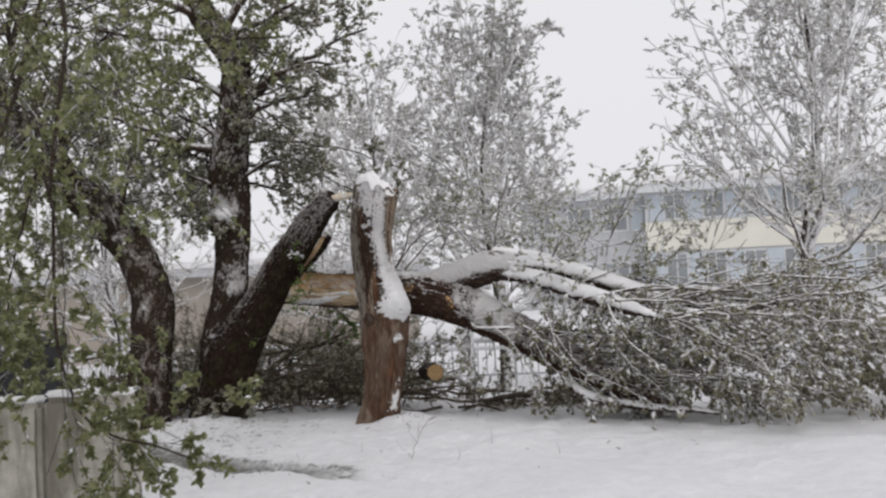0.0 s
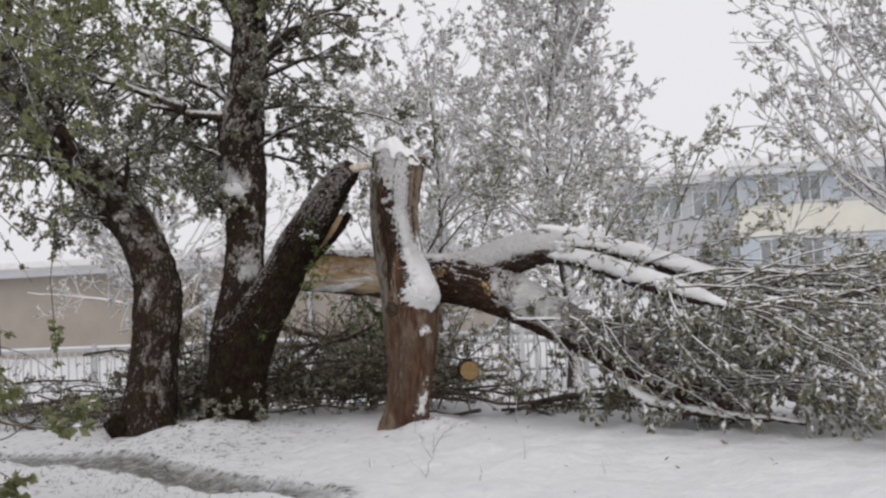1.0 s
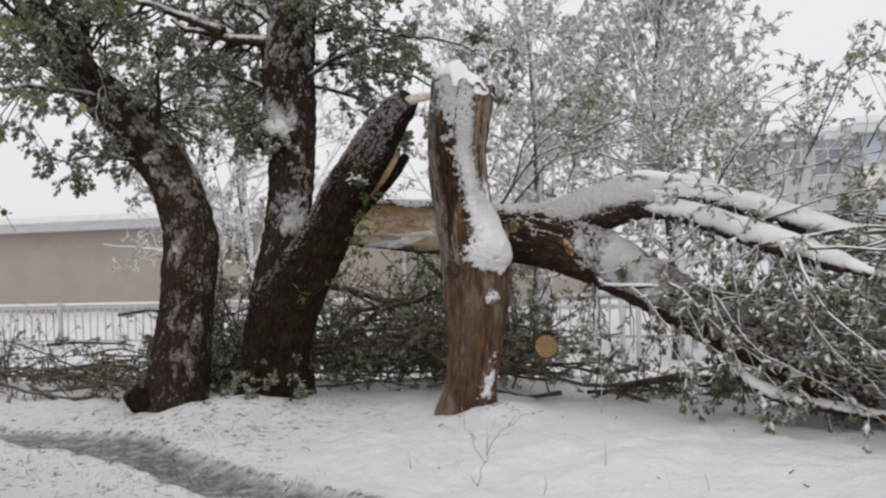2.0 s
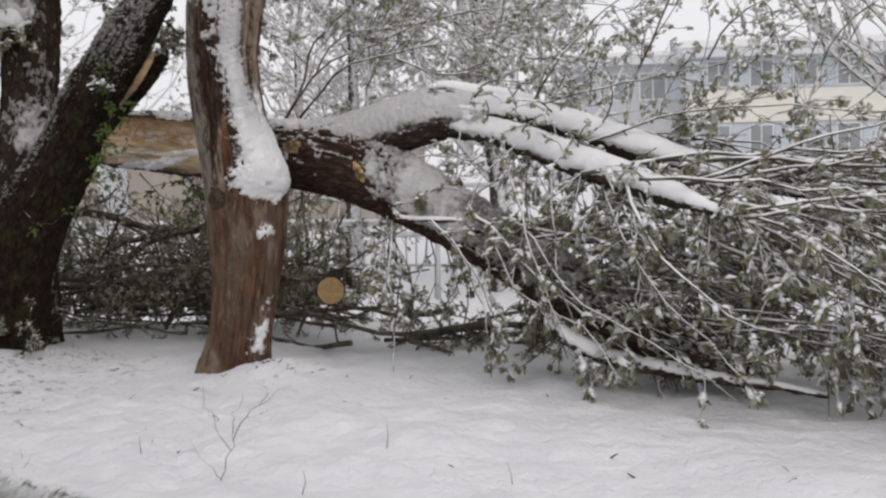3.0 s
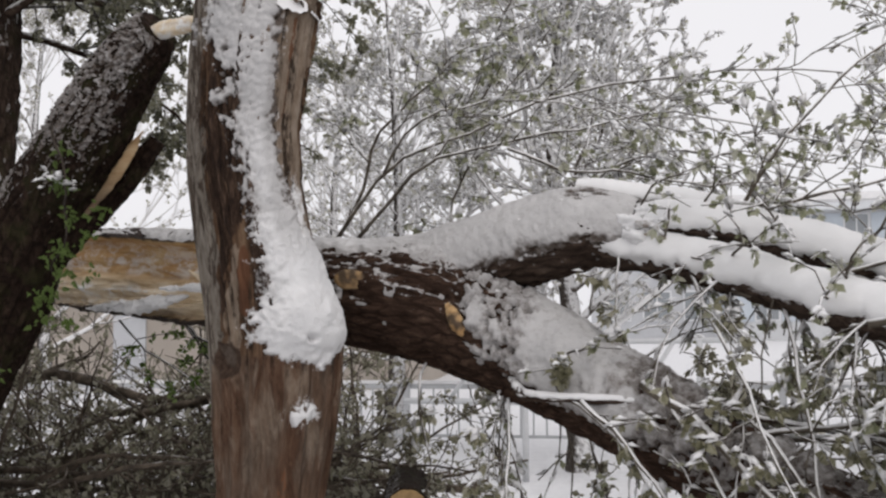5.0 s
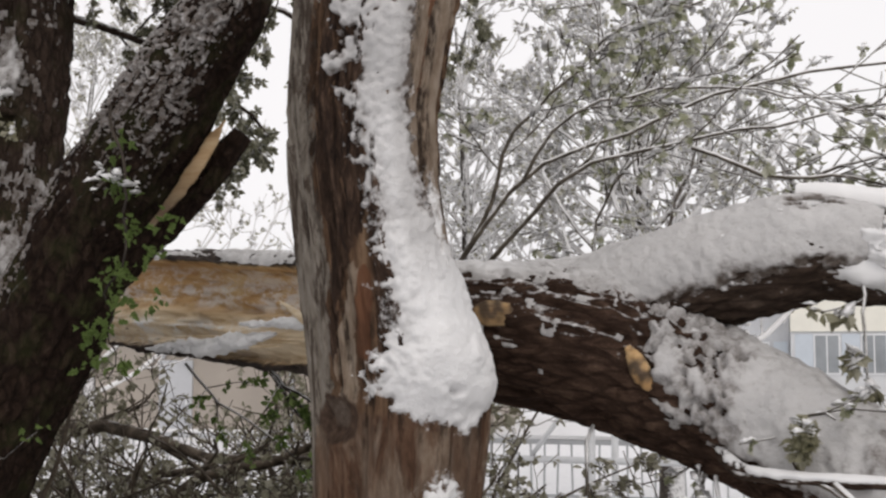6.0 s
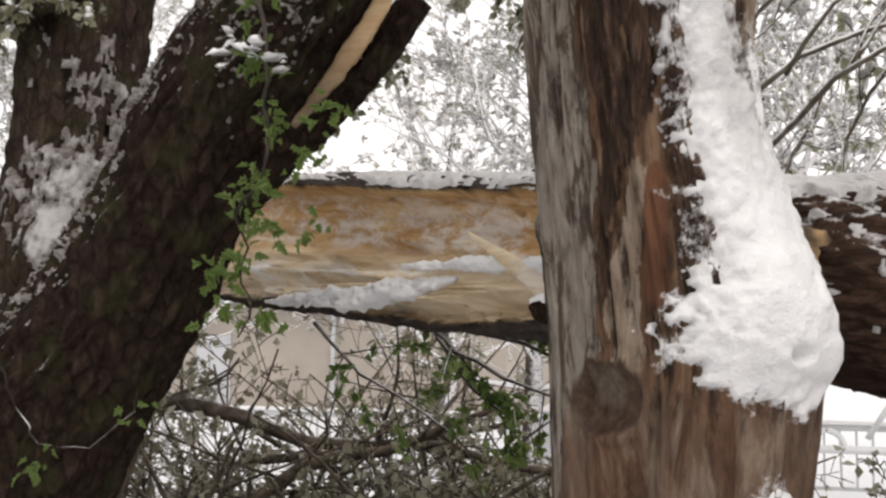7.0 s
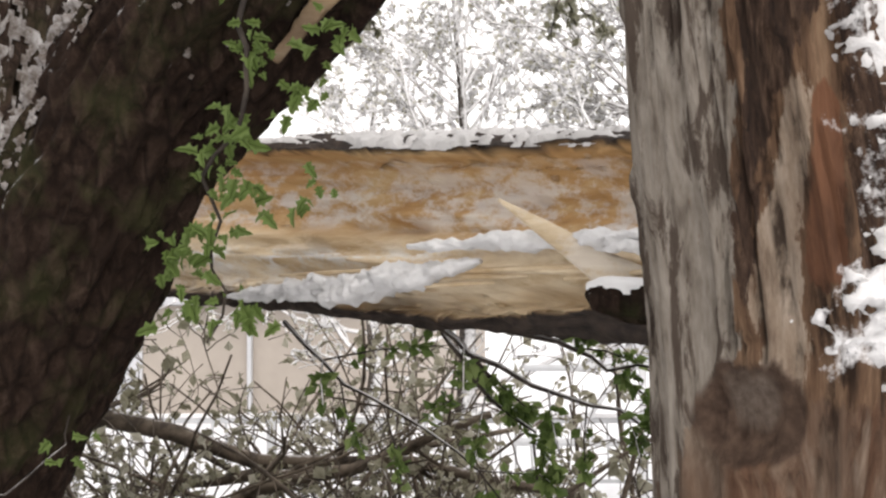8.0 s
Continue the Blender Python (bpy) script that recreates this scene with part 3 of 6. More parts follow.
def build_ground():
    u = np.sinh(np.linspace(-6.9, 6.9, 300)) * 0.42
    X, Y = np.meshgrid(u + 0.3, u - 1.0, indexing="ij")
    Zs = height(X, Y)
    thin = smooth(-0.3, -1.0, X) * smooth(-2.9, -2.2, Y) * smooth(1.2, 0.4, Y) * smooth(-5.5, -3, X)
    v = np.stack([X, Y, Zs], -1).reshape(-1, 3)
    me = make_mesh("ground", v, [grid_faces(300, 300, False)[:, ::-1]], True, {"track": track(X, Y), "thin": thin * 0.9})
    return tagged(part("ground", me, GROUND), "uneven snow-covered ground with a slushy rut and thin grass", "ground", kind="structure")


build_ground()

# ---- the standing broken stump ----
SZ = [-0.20, 0.0, 0.18, 0.36, 0.54, 0.73, 0.91, 1.07, 1.25, 1.46, 1.65, 1.83, 2.08, 2.36]
SX = [-0.040, -0.012, 0.021, 0.053, 0.080, 0.092, 0.101, 0.108, 0.084, 0.047, 0.031, 0.033, 0.071, 0.122]
SY = [0.20, 0.20, 0.20, 0.20, 0.20, 0.20, 0.195, 0.18, 0.146, 0.107, 0.066, 0.025, -0.016, -0.056]
SR = [0.180, 0.178, 0.178, 0.183, 0.195, 0.218, 0.233, 0.241, 0.225, 0.203, 0.196, 0.194, 0.204, 0.212]


def angle_gap(a, b):
    return (a - b + np.pi) % (2 * np.pi) - np.pi


def stump_grid(n=450, m=250):
    z = np.linspace(-0.2, 2.36, n)
    a = np.linspace(0, 2 * np.pi, m, endpoint=False)
    A, Zg = np.meshgrid(a, z)
    cx, cy, r = (np.interp(z, SZ, t)[:, None] for t in (SX, SY, SR))
    p = np.stack([np.cos(A), np.sin(A), Zg * 0.28], -1)
    lump = fbm(p * 1.7 + 3.1, 3)
    grooves = fbm(np.stack([np.cos(A) * 7, np.sin(A) * 7, Zg * 0.9], -1) + 9.0, 4)
    strip = fbm(np.stack([np.cos(A) * 16, np.sin(A) * 16, Zg * 1.6], -1) + 2.0, 3)
    jag = fbm(np.stack([np.cos(A) * 12, np.sin(A) * 12, Zg * 9], -1) + 1.0, 3)
    kd = np.hypot(angle_gap(A, radians(-124)) * 0.243, (Zg - 1.0) * 1.22)
    knot = smooth(0.086, 0.074, kd + 0.016 * jag)
    rim = np.exp(-((kd - 0.088) / 0.016) ** 2)
    heart = smooth(0.042, 0.020, np.hypot(angle_gap(A, radians(-124)) * 0.243, (Zg - 1.02) * 0.85) + 0.010 * jag)
    flare = 0.03 * smooth(0.25, -0.1, Zg) * (1 + np.cos(3 * A + 1))
    deg = np.degrees(angle_gap(A, 0.0))
    back = np.where(deg > 90, deg - 360, deg)
    def stripe(lo, hi, soft):
        return smooth(lo - soft, lo + soft, back) * smooth(hi + soft, hi - soft, back)

    zk = [1.05, 1.13, 1.23, 1.33, 1.43, 1.50, 1.60, 1.70, 2.0, 2.3]
    b_edge = np.interp(Zg, zk, [-128, -126, -123, -119, -112, -112, -116, -118, -116, -120])
    c_edge = np.interp(Zg, zk, [-121, -121, -116, -107, -95, -84, -72, -72, -74, -74])
    e_edge = np.interp(Zg, zk, [-106, -105, -101, -94, -88, -84, -78, -72, -74, -74])
    d_edge = np.interp(Zg, zk, [-90, -90, -88, -83, -80, -78, -76, -72, -74, -74])
    bark = 0.85 * stripe(b_edge, c_edge, 7) * smooth(1.07, 1.13, Zg) * smooth(2.30, 2.1, Zg)
    bark = np.maximum(bark, 0.85 * stripe(d_edge, -62 + 0 * Zg, 5) * smooth(1.08, 1.16, Zg))
    bark = np.maximum(bark, 0.6 * stripe(8 + 0 * Zg, 20 + 0 * Zg, 3) * smooth(1.2, 1.4, Zg))
    silver = 0.9 * stripe(-265 + 0 * Zg, np.minimum(b_edge, -118 - 30 * smooth(1.16, 0.95, Zg)), 8) * smooth(0.62, 1.0, Zg)
    tan = 0.9 * stripe(c_edge, e_edge, 6) * smooth(0.98, 1.04, Zg) * smooth(1.46, 1.38, Zg)
    tan = np.maximum(tan, 0.85 * stripe(-46 + 0 * Zg, 6 + 0 * Zg, 4) * smooth(1.25, 1.45, Zg))
    rust = 0.95 * stripe(e_edge, d_edge, 4) * smooth(1.13, 1.18, Zg) * smooth(1.43, 1.37, Zg)
    rust = np.maximum(rust, 0.34 * np.exp(-(angle_gap(A, radians(-60)) / 0.55) ** 2) * smooth(0.66, 0.8, Zg) * smooth(1.05, 0.95, Zg))
    rust = np.maximum(rust, 0.36 * np.exp(-(angle_gap(A, radians(-62)) / 0.16) ** 2) * smooth(0.05, 0.2, Zg) * smooth(0.8, 0.6, Zg))
    rust = np.maximum(rust, 0.58 * np.exp(-(angle_gap(A, radians(-24)) / 0.09) ** 2) * smooth(1.7, 1.9, Zg))
    lower = smooth(1.10, 0.95, Zg) * 0.85
    fiss = fbm(np.stack([np.cos(A) * 15, np.sin(A) * 15, Zg * 2.6], -1) + 6.0, 5)
    fissure = smooth(0.22, 0.38, fiss) * (1 - knot) * (0.25 + 0.75 * smooth(0.85, 1.05, Zg)) * (1 - 0.7 * smooth(0.5, 0.8, rust))
    plate = smooth(-0.05, 0.10, fbm(np.stack([np.cos(A) * 9, np.sin(A) * 9, Zg * 2.0], -1) + 31.0, 5))
    bark = bark + 0.2 * (plate - 0.6) * smooth(1.0, 1.15, Zg)
    even = r * (1 + 0.055 * lump) + flare + 0.006
    off = r * 0.055 * lump + 0.013 * grooves + 0.006 * strip - 0.006 * fissure + 0.006 * plate + flare + 0.008 * smooth(0.4, 0.6, bark + 0.5 * jag) - knot * 0.030 * smooth(0.09, 0.02, kd) + rim * 0.006 + heart * 0.006
    R = r + off
    top = 2.36 - 0.11 * smooth(-0.15, 0.22, R * np.cos(A)) + 0.05 * fbm(np.stack([np.cos(A) * 3, np.sin(A) * 3, 0 * A], -1) + 5, 3)
    Zc = np.minimum(Zg, top)
    g = np.stack([cx + R * np.cos(A), cy + R * np.sin(A), Zc], -1)
    calm = np.stack([cx + even * np.cos(A), cy + even * np.sin(A), Zc], -1)
    return g, dict(bark=bark, silver=silver, rust=rust, knot=knot, heart=heart, lower=lower, fissure=fissure, tan=tan), A, Zg, calm


def build_stump():
    g, masks, A, Zg, calm = stump_grid()
    root = thing("tree_stump", "tall weathered tree stump with stripped bark and driven snow", "tree stump")
    out = unit(np.stack([np.cos(A), np.sin(A), 0 * A], -1))
    lo = np.interp(Zg, [0.9, 1.02, 1.13, 1.20, 1.40, 1.65, 1.8, 2.0, 2.15, 2.4], [-60, -94, -93, -78, -73, -74, -82, -104, -140, -155])
    hi = np.interp(Zg, [0.9, 1.0, 1.1, 1.25, 1.40, 1.48, 1.56, 1.65, 1.8, 2.1, 2.4], [-30, 4, 14, 16, 10, -6, -22, -30, -35, -39, -52])
    deg = np.degrees(angle_gap(A, 0.0))
    edge = np.minimum((deg - lo) / 13.0, (hi - deg) / 9.0)
    n1, n2 = fbm(calm * 11 + 4, 3), fbm(calm * 34 + 8, 3)
    patchy = smooth(1.62, 1.9, Zg) * smooth(-66, -90, deg)
    n3 = fbm(calm * 85 + 2, 2)
    ragged = smooth(1.25, 1.12, Zg) * smooth(-70, -85, deg)
    m = edge + 0.30 + 0.3 * n1 + (0.40 - 0.1 * ragged + 0.25 * smooth(1.4, 1.7, Zg) + 1.5 * patchy) * n2 + (0.30 + 0.6 * ragged + 0.3 * smooth(1.3, 1.5, Zg)) * n3 - 0.85 * patchy
    foot = np.interp(deg, [-180, -100, -85, -60, -25, 0, 15, 180], [1.06, 1.04, 1.03, 1.0, 0.965, 1.02, 1.09, 1.1])
    rise = Zg - foot - 0.018 * n1 - 0.020 * n2 - 0.009 * n3
    m = np.minimum(m, rise / 0.045)
    blob = 1.0 - np.hypot(angle_gap(A, radians(-47)) * 0.24, (Zg - 0.81) * 1.2) / 0.064 + 0.35 * n2
    blob2 = 1.0 - np.hypot(angle_gap(A, radians(-28)) * 0.22, (Zg - 0.20 - 0.25 * angle_gap(A, radians(-28))) * 0.7) / 0.085 + 0.9 * n2
    m = np.maximum(np.maximum(m, blob), blob2)
    masks["rime"] = np.maximum(0.75 * smooth(-1.2, 0.4, m), 0.95 * smooth(-50, -40, deg) * smooth(14, -12, deg) * smooth(1.30, 1.42, Zg) * smooth(1.85, 1.55, Zg))
    v, f = capped(g)
    attrs = {k: np.r_[x.ravel(), 0, 0] for k, x in masks.items()}
    part("trunk", make_mesh("trunk", v, f, True, attrs), STUMP, root, "weathered brown and silver wood with dark bark strips and a knot hole")
    m = m - 0.15
    h = smooth(-0.1, 1.9, m) ** 0.75
    bulge = np.exp(-((Zg - 1.13) / 0.14) ** 2) * smooth(-85, -35, deg) * smooth(16, -30, deg) * np.sqrt(smooth(0.0, 0.13, rise))
    dimple = np.exp(-(np.hypot(angle_gap(A, radians(-45)) * 0.27, (Zg - 1.08) * 1.4) / 0.016) ** 2)
    thick = np.interp(Zg, [1.2, 1.5, 1.9], [0.016, 0.006, 0.007]) + 0.037 * bulge + 0.004 * n1 + 0.0035 * n2 + (0.0025 + 0.006 * smooth(-45, -70, deg)) * n3 - 0.045 * dimple
    lift = -0.035 * (1 - smooth(-0.4, 0.35, m)) + thick * h
    sv = calm + out * lift[..., None]
    keepf = grid_faces(*g.shape[:2])
    keepf = keepf[(m.ravel()[keepf] > -0.4).any(1)]
    used, inv = np.unique(keepf, return_inverse=True)
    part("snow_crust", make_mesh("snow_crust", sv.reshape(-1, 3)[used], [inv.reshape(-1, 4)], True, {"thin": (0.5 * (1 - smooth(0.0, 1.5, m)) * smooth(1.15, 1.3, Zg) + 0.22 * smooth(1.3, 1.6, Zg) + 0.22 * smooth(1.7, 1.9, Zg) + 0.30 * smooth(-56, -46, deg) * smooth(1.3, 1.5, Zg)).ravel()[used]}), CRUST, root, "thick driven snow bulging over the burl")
    # the cap of snow on the broken top
    k, m2 = 26, 72
    rr, aa = np.meshgrid(np.linspace(0, 1, k), np.linspace(0, 2 * np.pi, m2, endpoint=False), indexing="ij")
    wide = 0.200 + 0.02 * fbm(np.stack([np.cos(aa) * 2, np.sin(aa) * 2, 0 * aa], -1) + 4, 3)
    x = 0.120 + wide * rr * np.cos(aa)
    y = -0.056 + wide * rr * np.sin(aa)
    base = 2.355 - 0.11 * smooth(-0.15, 0.22, x - 0.122)
    q = np.stack([x, y, 0 * x], -1)
    dome = 0.135 * np.maximum(1 - rr ** 2.4, 0) ** 0.6 * (1 + 0.75 * fbm(q * 9 + 3, 3)) * (0.40 + 0.60 * smooth(0.26, 0.0, x)) + 0.012 * fbm(q * 34, 2)
    part("snow_cap", make_mesh("snow_cap", np.stack([x, y, base + dome - 0.035 * rr ** 6], -1).reshape(-1, 3), [grid_faces(k, m2)]), SNOW, root, "cap of snow on the broken top")


build_stump()

# ---- the leaning broken trunk ----
LEAN = [(-1.86, 0.66, -0.15, 0.29), (-1.76, 0.62, 0.26, 0.262), (-1.68, 0.60, 0.62, 0.258), (-1.50, 0.57, 0.93, 0.222), (-1.295, 0.54, 1.18, 0.190), (-1.155, 0.50, 1.38, 0.177),
        (-1.02, 0.44, 1.60, 0.163), (-0.85, 0.38, 1.79, 0.156), (-0.67, 0.30, 2.00, 0.142), (-0.53, 0.23, 2.14, 0.118), (-0.43, 0.19, 2.22, 0.098), (-0.37, 0.165, 2.265, 0.070)]


def build_lean():
    root = thing("leaning_trunk", "thick dark broken trunk leaning over, its upper side snow-crusted", "tree trunk")
    g, out, s, even = bark_grid(LEAN, 310, 170, 0.22, 0.07, 2.0)
    v, f = capped(g)
    part("trunk", make_mesh("trunk", v, f), DARK_BARK, root, "dark wet furrowed bark")
    def cover(g, o, s, rel):
        face = o @ unit(np.array([-0.70, -0.42, 0.60]))
        ridge = smooth(0.60, 0.92, face) * np.interp(s, [0, 1.0, 1.4, 3.5], [0, 0.15, 0.46, 0.56])
        front = o @ unit(np.array([-0.30, -0.88, 0.36]))
        broad = smooth(-0.45, 0.45, front) * np.interp(s, [0, 2.0, 2.25, 2.5, 2.7, 3.5], [0, 0.0, 0.36, 0.55, 0.60, 0.68])
        return np.maximum(ridge, broad)

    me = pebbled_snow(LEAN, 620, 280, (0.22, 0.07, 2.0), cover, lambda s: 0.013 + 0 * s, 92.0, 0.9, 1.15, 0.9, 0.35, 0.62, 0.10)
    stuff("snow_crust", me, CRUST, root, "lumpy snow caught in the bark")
    stub = [(-0.99, 0.48, 1.41, 0.055), (-0.84, 0.46, 1.55, 0.050), (-0.67, 0.45, 1.70, 0.044), (-0.55, 0.44, 1.82, 0.034), (-0.50, 0.44, 1.875, 0.020)]
    g2, o2, _, even = bark_grid(stub, 70, 60, 0.25, 0.15, 5.0)
    v, f = capped(g2)
    part("broken_stub", make_mesh("broken_stub", v, f), DARK_BARK, root, "splintered dark stub")
    sv, sf = snow_shell(even, o2, UP, 0.55, 0.012, 5.0, 14, 0.7, extra=-1.5 * smooth(0.60, 0.40, np.linspace(0, 1, 70))[:, None])
    part("snow_layer", make_mesh("snow_layer", sv, sf), SNOW, root, "snow on the stub")
    sp = [(-0.76, 0.33, 1.57, 0.009), (-0.68, 0.345, 1.67, 0.019), (-0.605, 0.345, 1.77, 0.026), (-0.555, 0.345, 1.845, 0.019), (-0.515, 0.335, 1.90, 0.003)]
    pts, rad, _ = curve_through(sp, 50)
    g3, o3, _ = ring_grid(pts, rad, 18)
    g3 = g3 + 0.007 * o3 * fbm(g3 * np.array([55, 70, 16]), 3)[..., None]
    g3[..., 1] = pts[:, None, 1] + (g3[..., 1] - pts[:, None, 1]) * 0.35
    v, f = capped(g3)
    part("splinter", make_mesh("splinter", v, f, True, {"pale": np.full(len(v), 0.35), "bark": np.clip(1.1 - 1.4 * np.linspace(0, 1, len(v)), 0.15, 0.8)}), FACE, root, "fresh ochre splinter of torn wood")
    tip = [(-0.42, 0.15, 2.235, 0.030), (-0.30, 0.13, 2.255, 0.034), (-0.16, 0.10, 2.265, 0.026), (-0.04, 0.08, 2.262, 0.010)]
    pts, rad, _ = curve_through(tip, 50)
    g4, o4, _ = ring_grid(pts, rad, 16)
    g4 = g4 + 0.007 * o4 * fbm(g4 * np.array([12, 60, 60]), 2)[..., None]
    g4[..., 1] = pts[:, None, 1] + (g4[..., 1] - pts[:, None, 1]) * 0.6
    v, f = capped(g4)
    part("tip_splinter", make_mesh("tip_splinter", v, f, True, {"dust": np.full(len(v), 1.0), "pale": np.full(len(v), 1.0)}), FACE, root, "pale snow-dusted splinter at the broken tip")


build_lean()

# ---- the standing trees beside it ----
def crown(rng, root, limbs, spec, twig_mat, leaf_mat, leaf, blobs, min_r=0.0022, lite=False):
    """Branches in steps of spec, leaves and pats of snow on limbs (pts, rad)."""
    groups = [limbs]
    pts, rad = limbs
    for step in spec:
        pts, rad = spawn(rng, pts, rad, **step)
        rad = np.maximum(rad, min_r)
        groups.append((pts, rad))
    # the finest twigs keep two thirds of their joints
    n = pts.shape[1]
    keep = np.unique(np.round(np.linspace(0, n - 1, max(3, round(n * 0.62)))).astype(int))
    v, f = tubes(groups[1:-1] + [(pts[:, keep], rad[:, keep])], 3)
    stuff("twig_growth", make_mesh("twig_growth", v, f), twig_mat, root, "fine snow-lined twigs")
    if leaf:
        pos, tan = along(rng, pts, leaf["per"], leaf.get("lo", 0.25))
        v, f = leaf_mesh(rng, pos, tan, leaf["size"], leaf["clump"], leaf.get("droop", 0.5), lite)
        stuff("foliage", make_mesh("foliage", v, f, False), leaf_mat, root, "small drooping young leaves")
    if blobs:
        at = (pos, tan)
        pos, tan = along(rng, pts, blobs["per"], 0.1)
        if leaf and blobs.get("laden"):
            k = rng.random(len(at[0])) < blobs["laden"]
            pos, tan = np.vstack([pos, at[0][k] + UP * 0.3 * leaf["size"]]), np.vstack([tan, at[1][k]])
        v, f = snow_blobs(rng, pos + UP * 0.2 * blobs["size"], tan, blobs["size"], blobs.get("long", 1.8))
        stuff("snow_dusting", make_mesh("snow_dusting", v, f), SNOW, root, "small pats of snow on twigs")
    return groups


def limb_parts(root, limbs, mat, label, sides=8):
    for p, r in zip(*limbs):
        v, f = capped(ring_grid(p, r, sides)[0])
        part("limb", make_mesh("limb", v, f), mat, root, label)


def limbs_from(rng, pts_rows, n_pts=9):
    """Hand-placed limbs: rows of (base, tip, radius, sag)."""
    out, rr = [], []
    for a, b, r, sag in pts_rows:
        u = np.linspace(0, 1, n_pts)[:, None]
        a, b = np.array(a, float), np.array(b, float)
        p = a * (1 - u) + b * u + UP * sag * (4 * u * (1 - u)) + 0.04 * np.linalg.norm(b - a) * rng.normal(size=(n_pts, 3)) * u * 0.5
        out.append(p)
        rr.append(r * np.linspace(1, 0.3, n_pts))
    return np.stack(out), np.stack(rr)


T2 = [(-2.00, 1.10, -0.15, 0.35), (-1.96, 1.08, 0.27, 0.29), (-1.91, 1.06, 0.82, 0.232), (-1.82, 1.06, 1.36, 0.183), (-1.79, 1.10, 1.77, 0.178), (-1.79, 1.13, 2.2, 0.198),
      (-1.81, 1.16, 2.7, 0.215), (-1.75, 1.2, 3.25, 0.182), (-1.69, 1.2, 3.70, 0.165), (-1.72, 1.2, 4.0, 0.165), (-1.92, 1.2, 4.3, 0.155), (-2.15, 1.25, 4.7, 0.135), (-2.3, 1.4, 5.8, 0.10), (-2.1, 1.5, 7.2, 0.05)]
T3 = [(-2.66, 0.50, -0.32, 0.27), (-2.64, 0.58, 0.10, 0.245), (-2.63, 0.68, 0.45, 0.222), (-2.63, 0.77, 0.75, 0.208), (-2.645, 0.85, 1.03, 0.209), (-2.68, 0.95, 1.3, 0.212), (-2.81, 1.055, 1.6, 0.206),
      (-3.00, 1.165, 1.9, 0.203), (-3.255, 1.255, 2.15, 0.202), (-3.62, 1.35, 2.5, 0.186), (-4.23, 1.5, 3.0, 0.16), (-4.8, 1.6, 3.8, 0.12), (-5.1, 1.7, 5.0, 0.07)]


def build_tree_beside():
    rng = np.random.default_rng(5)
    root = thing("tree", "leafing tree with a dark snow-plastered trunk forked beside the leaning trunk", "tree")
    g, out, s, even = bark_grid(T2, 300, 110, 0.30, 0.08, 7.0)
    v, f = capped(g)
    part("trunk", make_mesh("trunk", v, f), TREE_BARK, root, "dark bark streaked with driven snow")

    def cover(g, o, s, rel):
        z = g[..., 2]
        face = o @ unit(np.array([0.45, -0.85, 0.15]))
        left = o @ unit(np.array([-0.35, -0.9, 0.2]))
        crook = 0.66 * smooth(0.15, 0.75, face) * np.exp(-((z - 1.42) / 0.13) ** 2) + 0.46 * smooth(0.2, 0.85, face) * smooth(1.3, 1.45, z) * smooth(2.15, 1.6, z)
        knob = 1.15 * smooth(0.1, 0.7, left) * np.exp(-((z - 2.26) / 0.14) ** 2)
        high = 0.46 * smooth(-0.1, 0.7, face) * smooth(2.5, 2.9, z)
        return np.maximum(np.maximum(np.maximum(crook, knob), high), 0.30 * smooth(0.0, 0.8, face) * smooth(0.0, 0.4, z) * (1 - 0.35 * smooth(1.6, 1.9, z)))

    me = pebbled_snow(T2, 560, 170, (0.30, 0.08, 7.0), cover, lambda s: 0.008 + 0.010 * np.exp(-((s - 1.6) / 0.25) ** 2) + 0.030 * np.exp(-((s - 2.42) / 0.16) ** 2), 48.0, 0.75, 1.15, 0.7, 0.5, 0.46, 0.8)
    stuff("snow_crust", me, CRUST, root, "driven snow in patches")
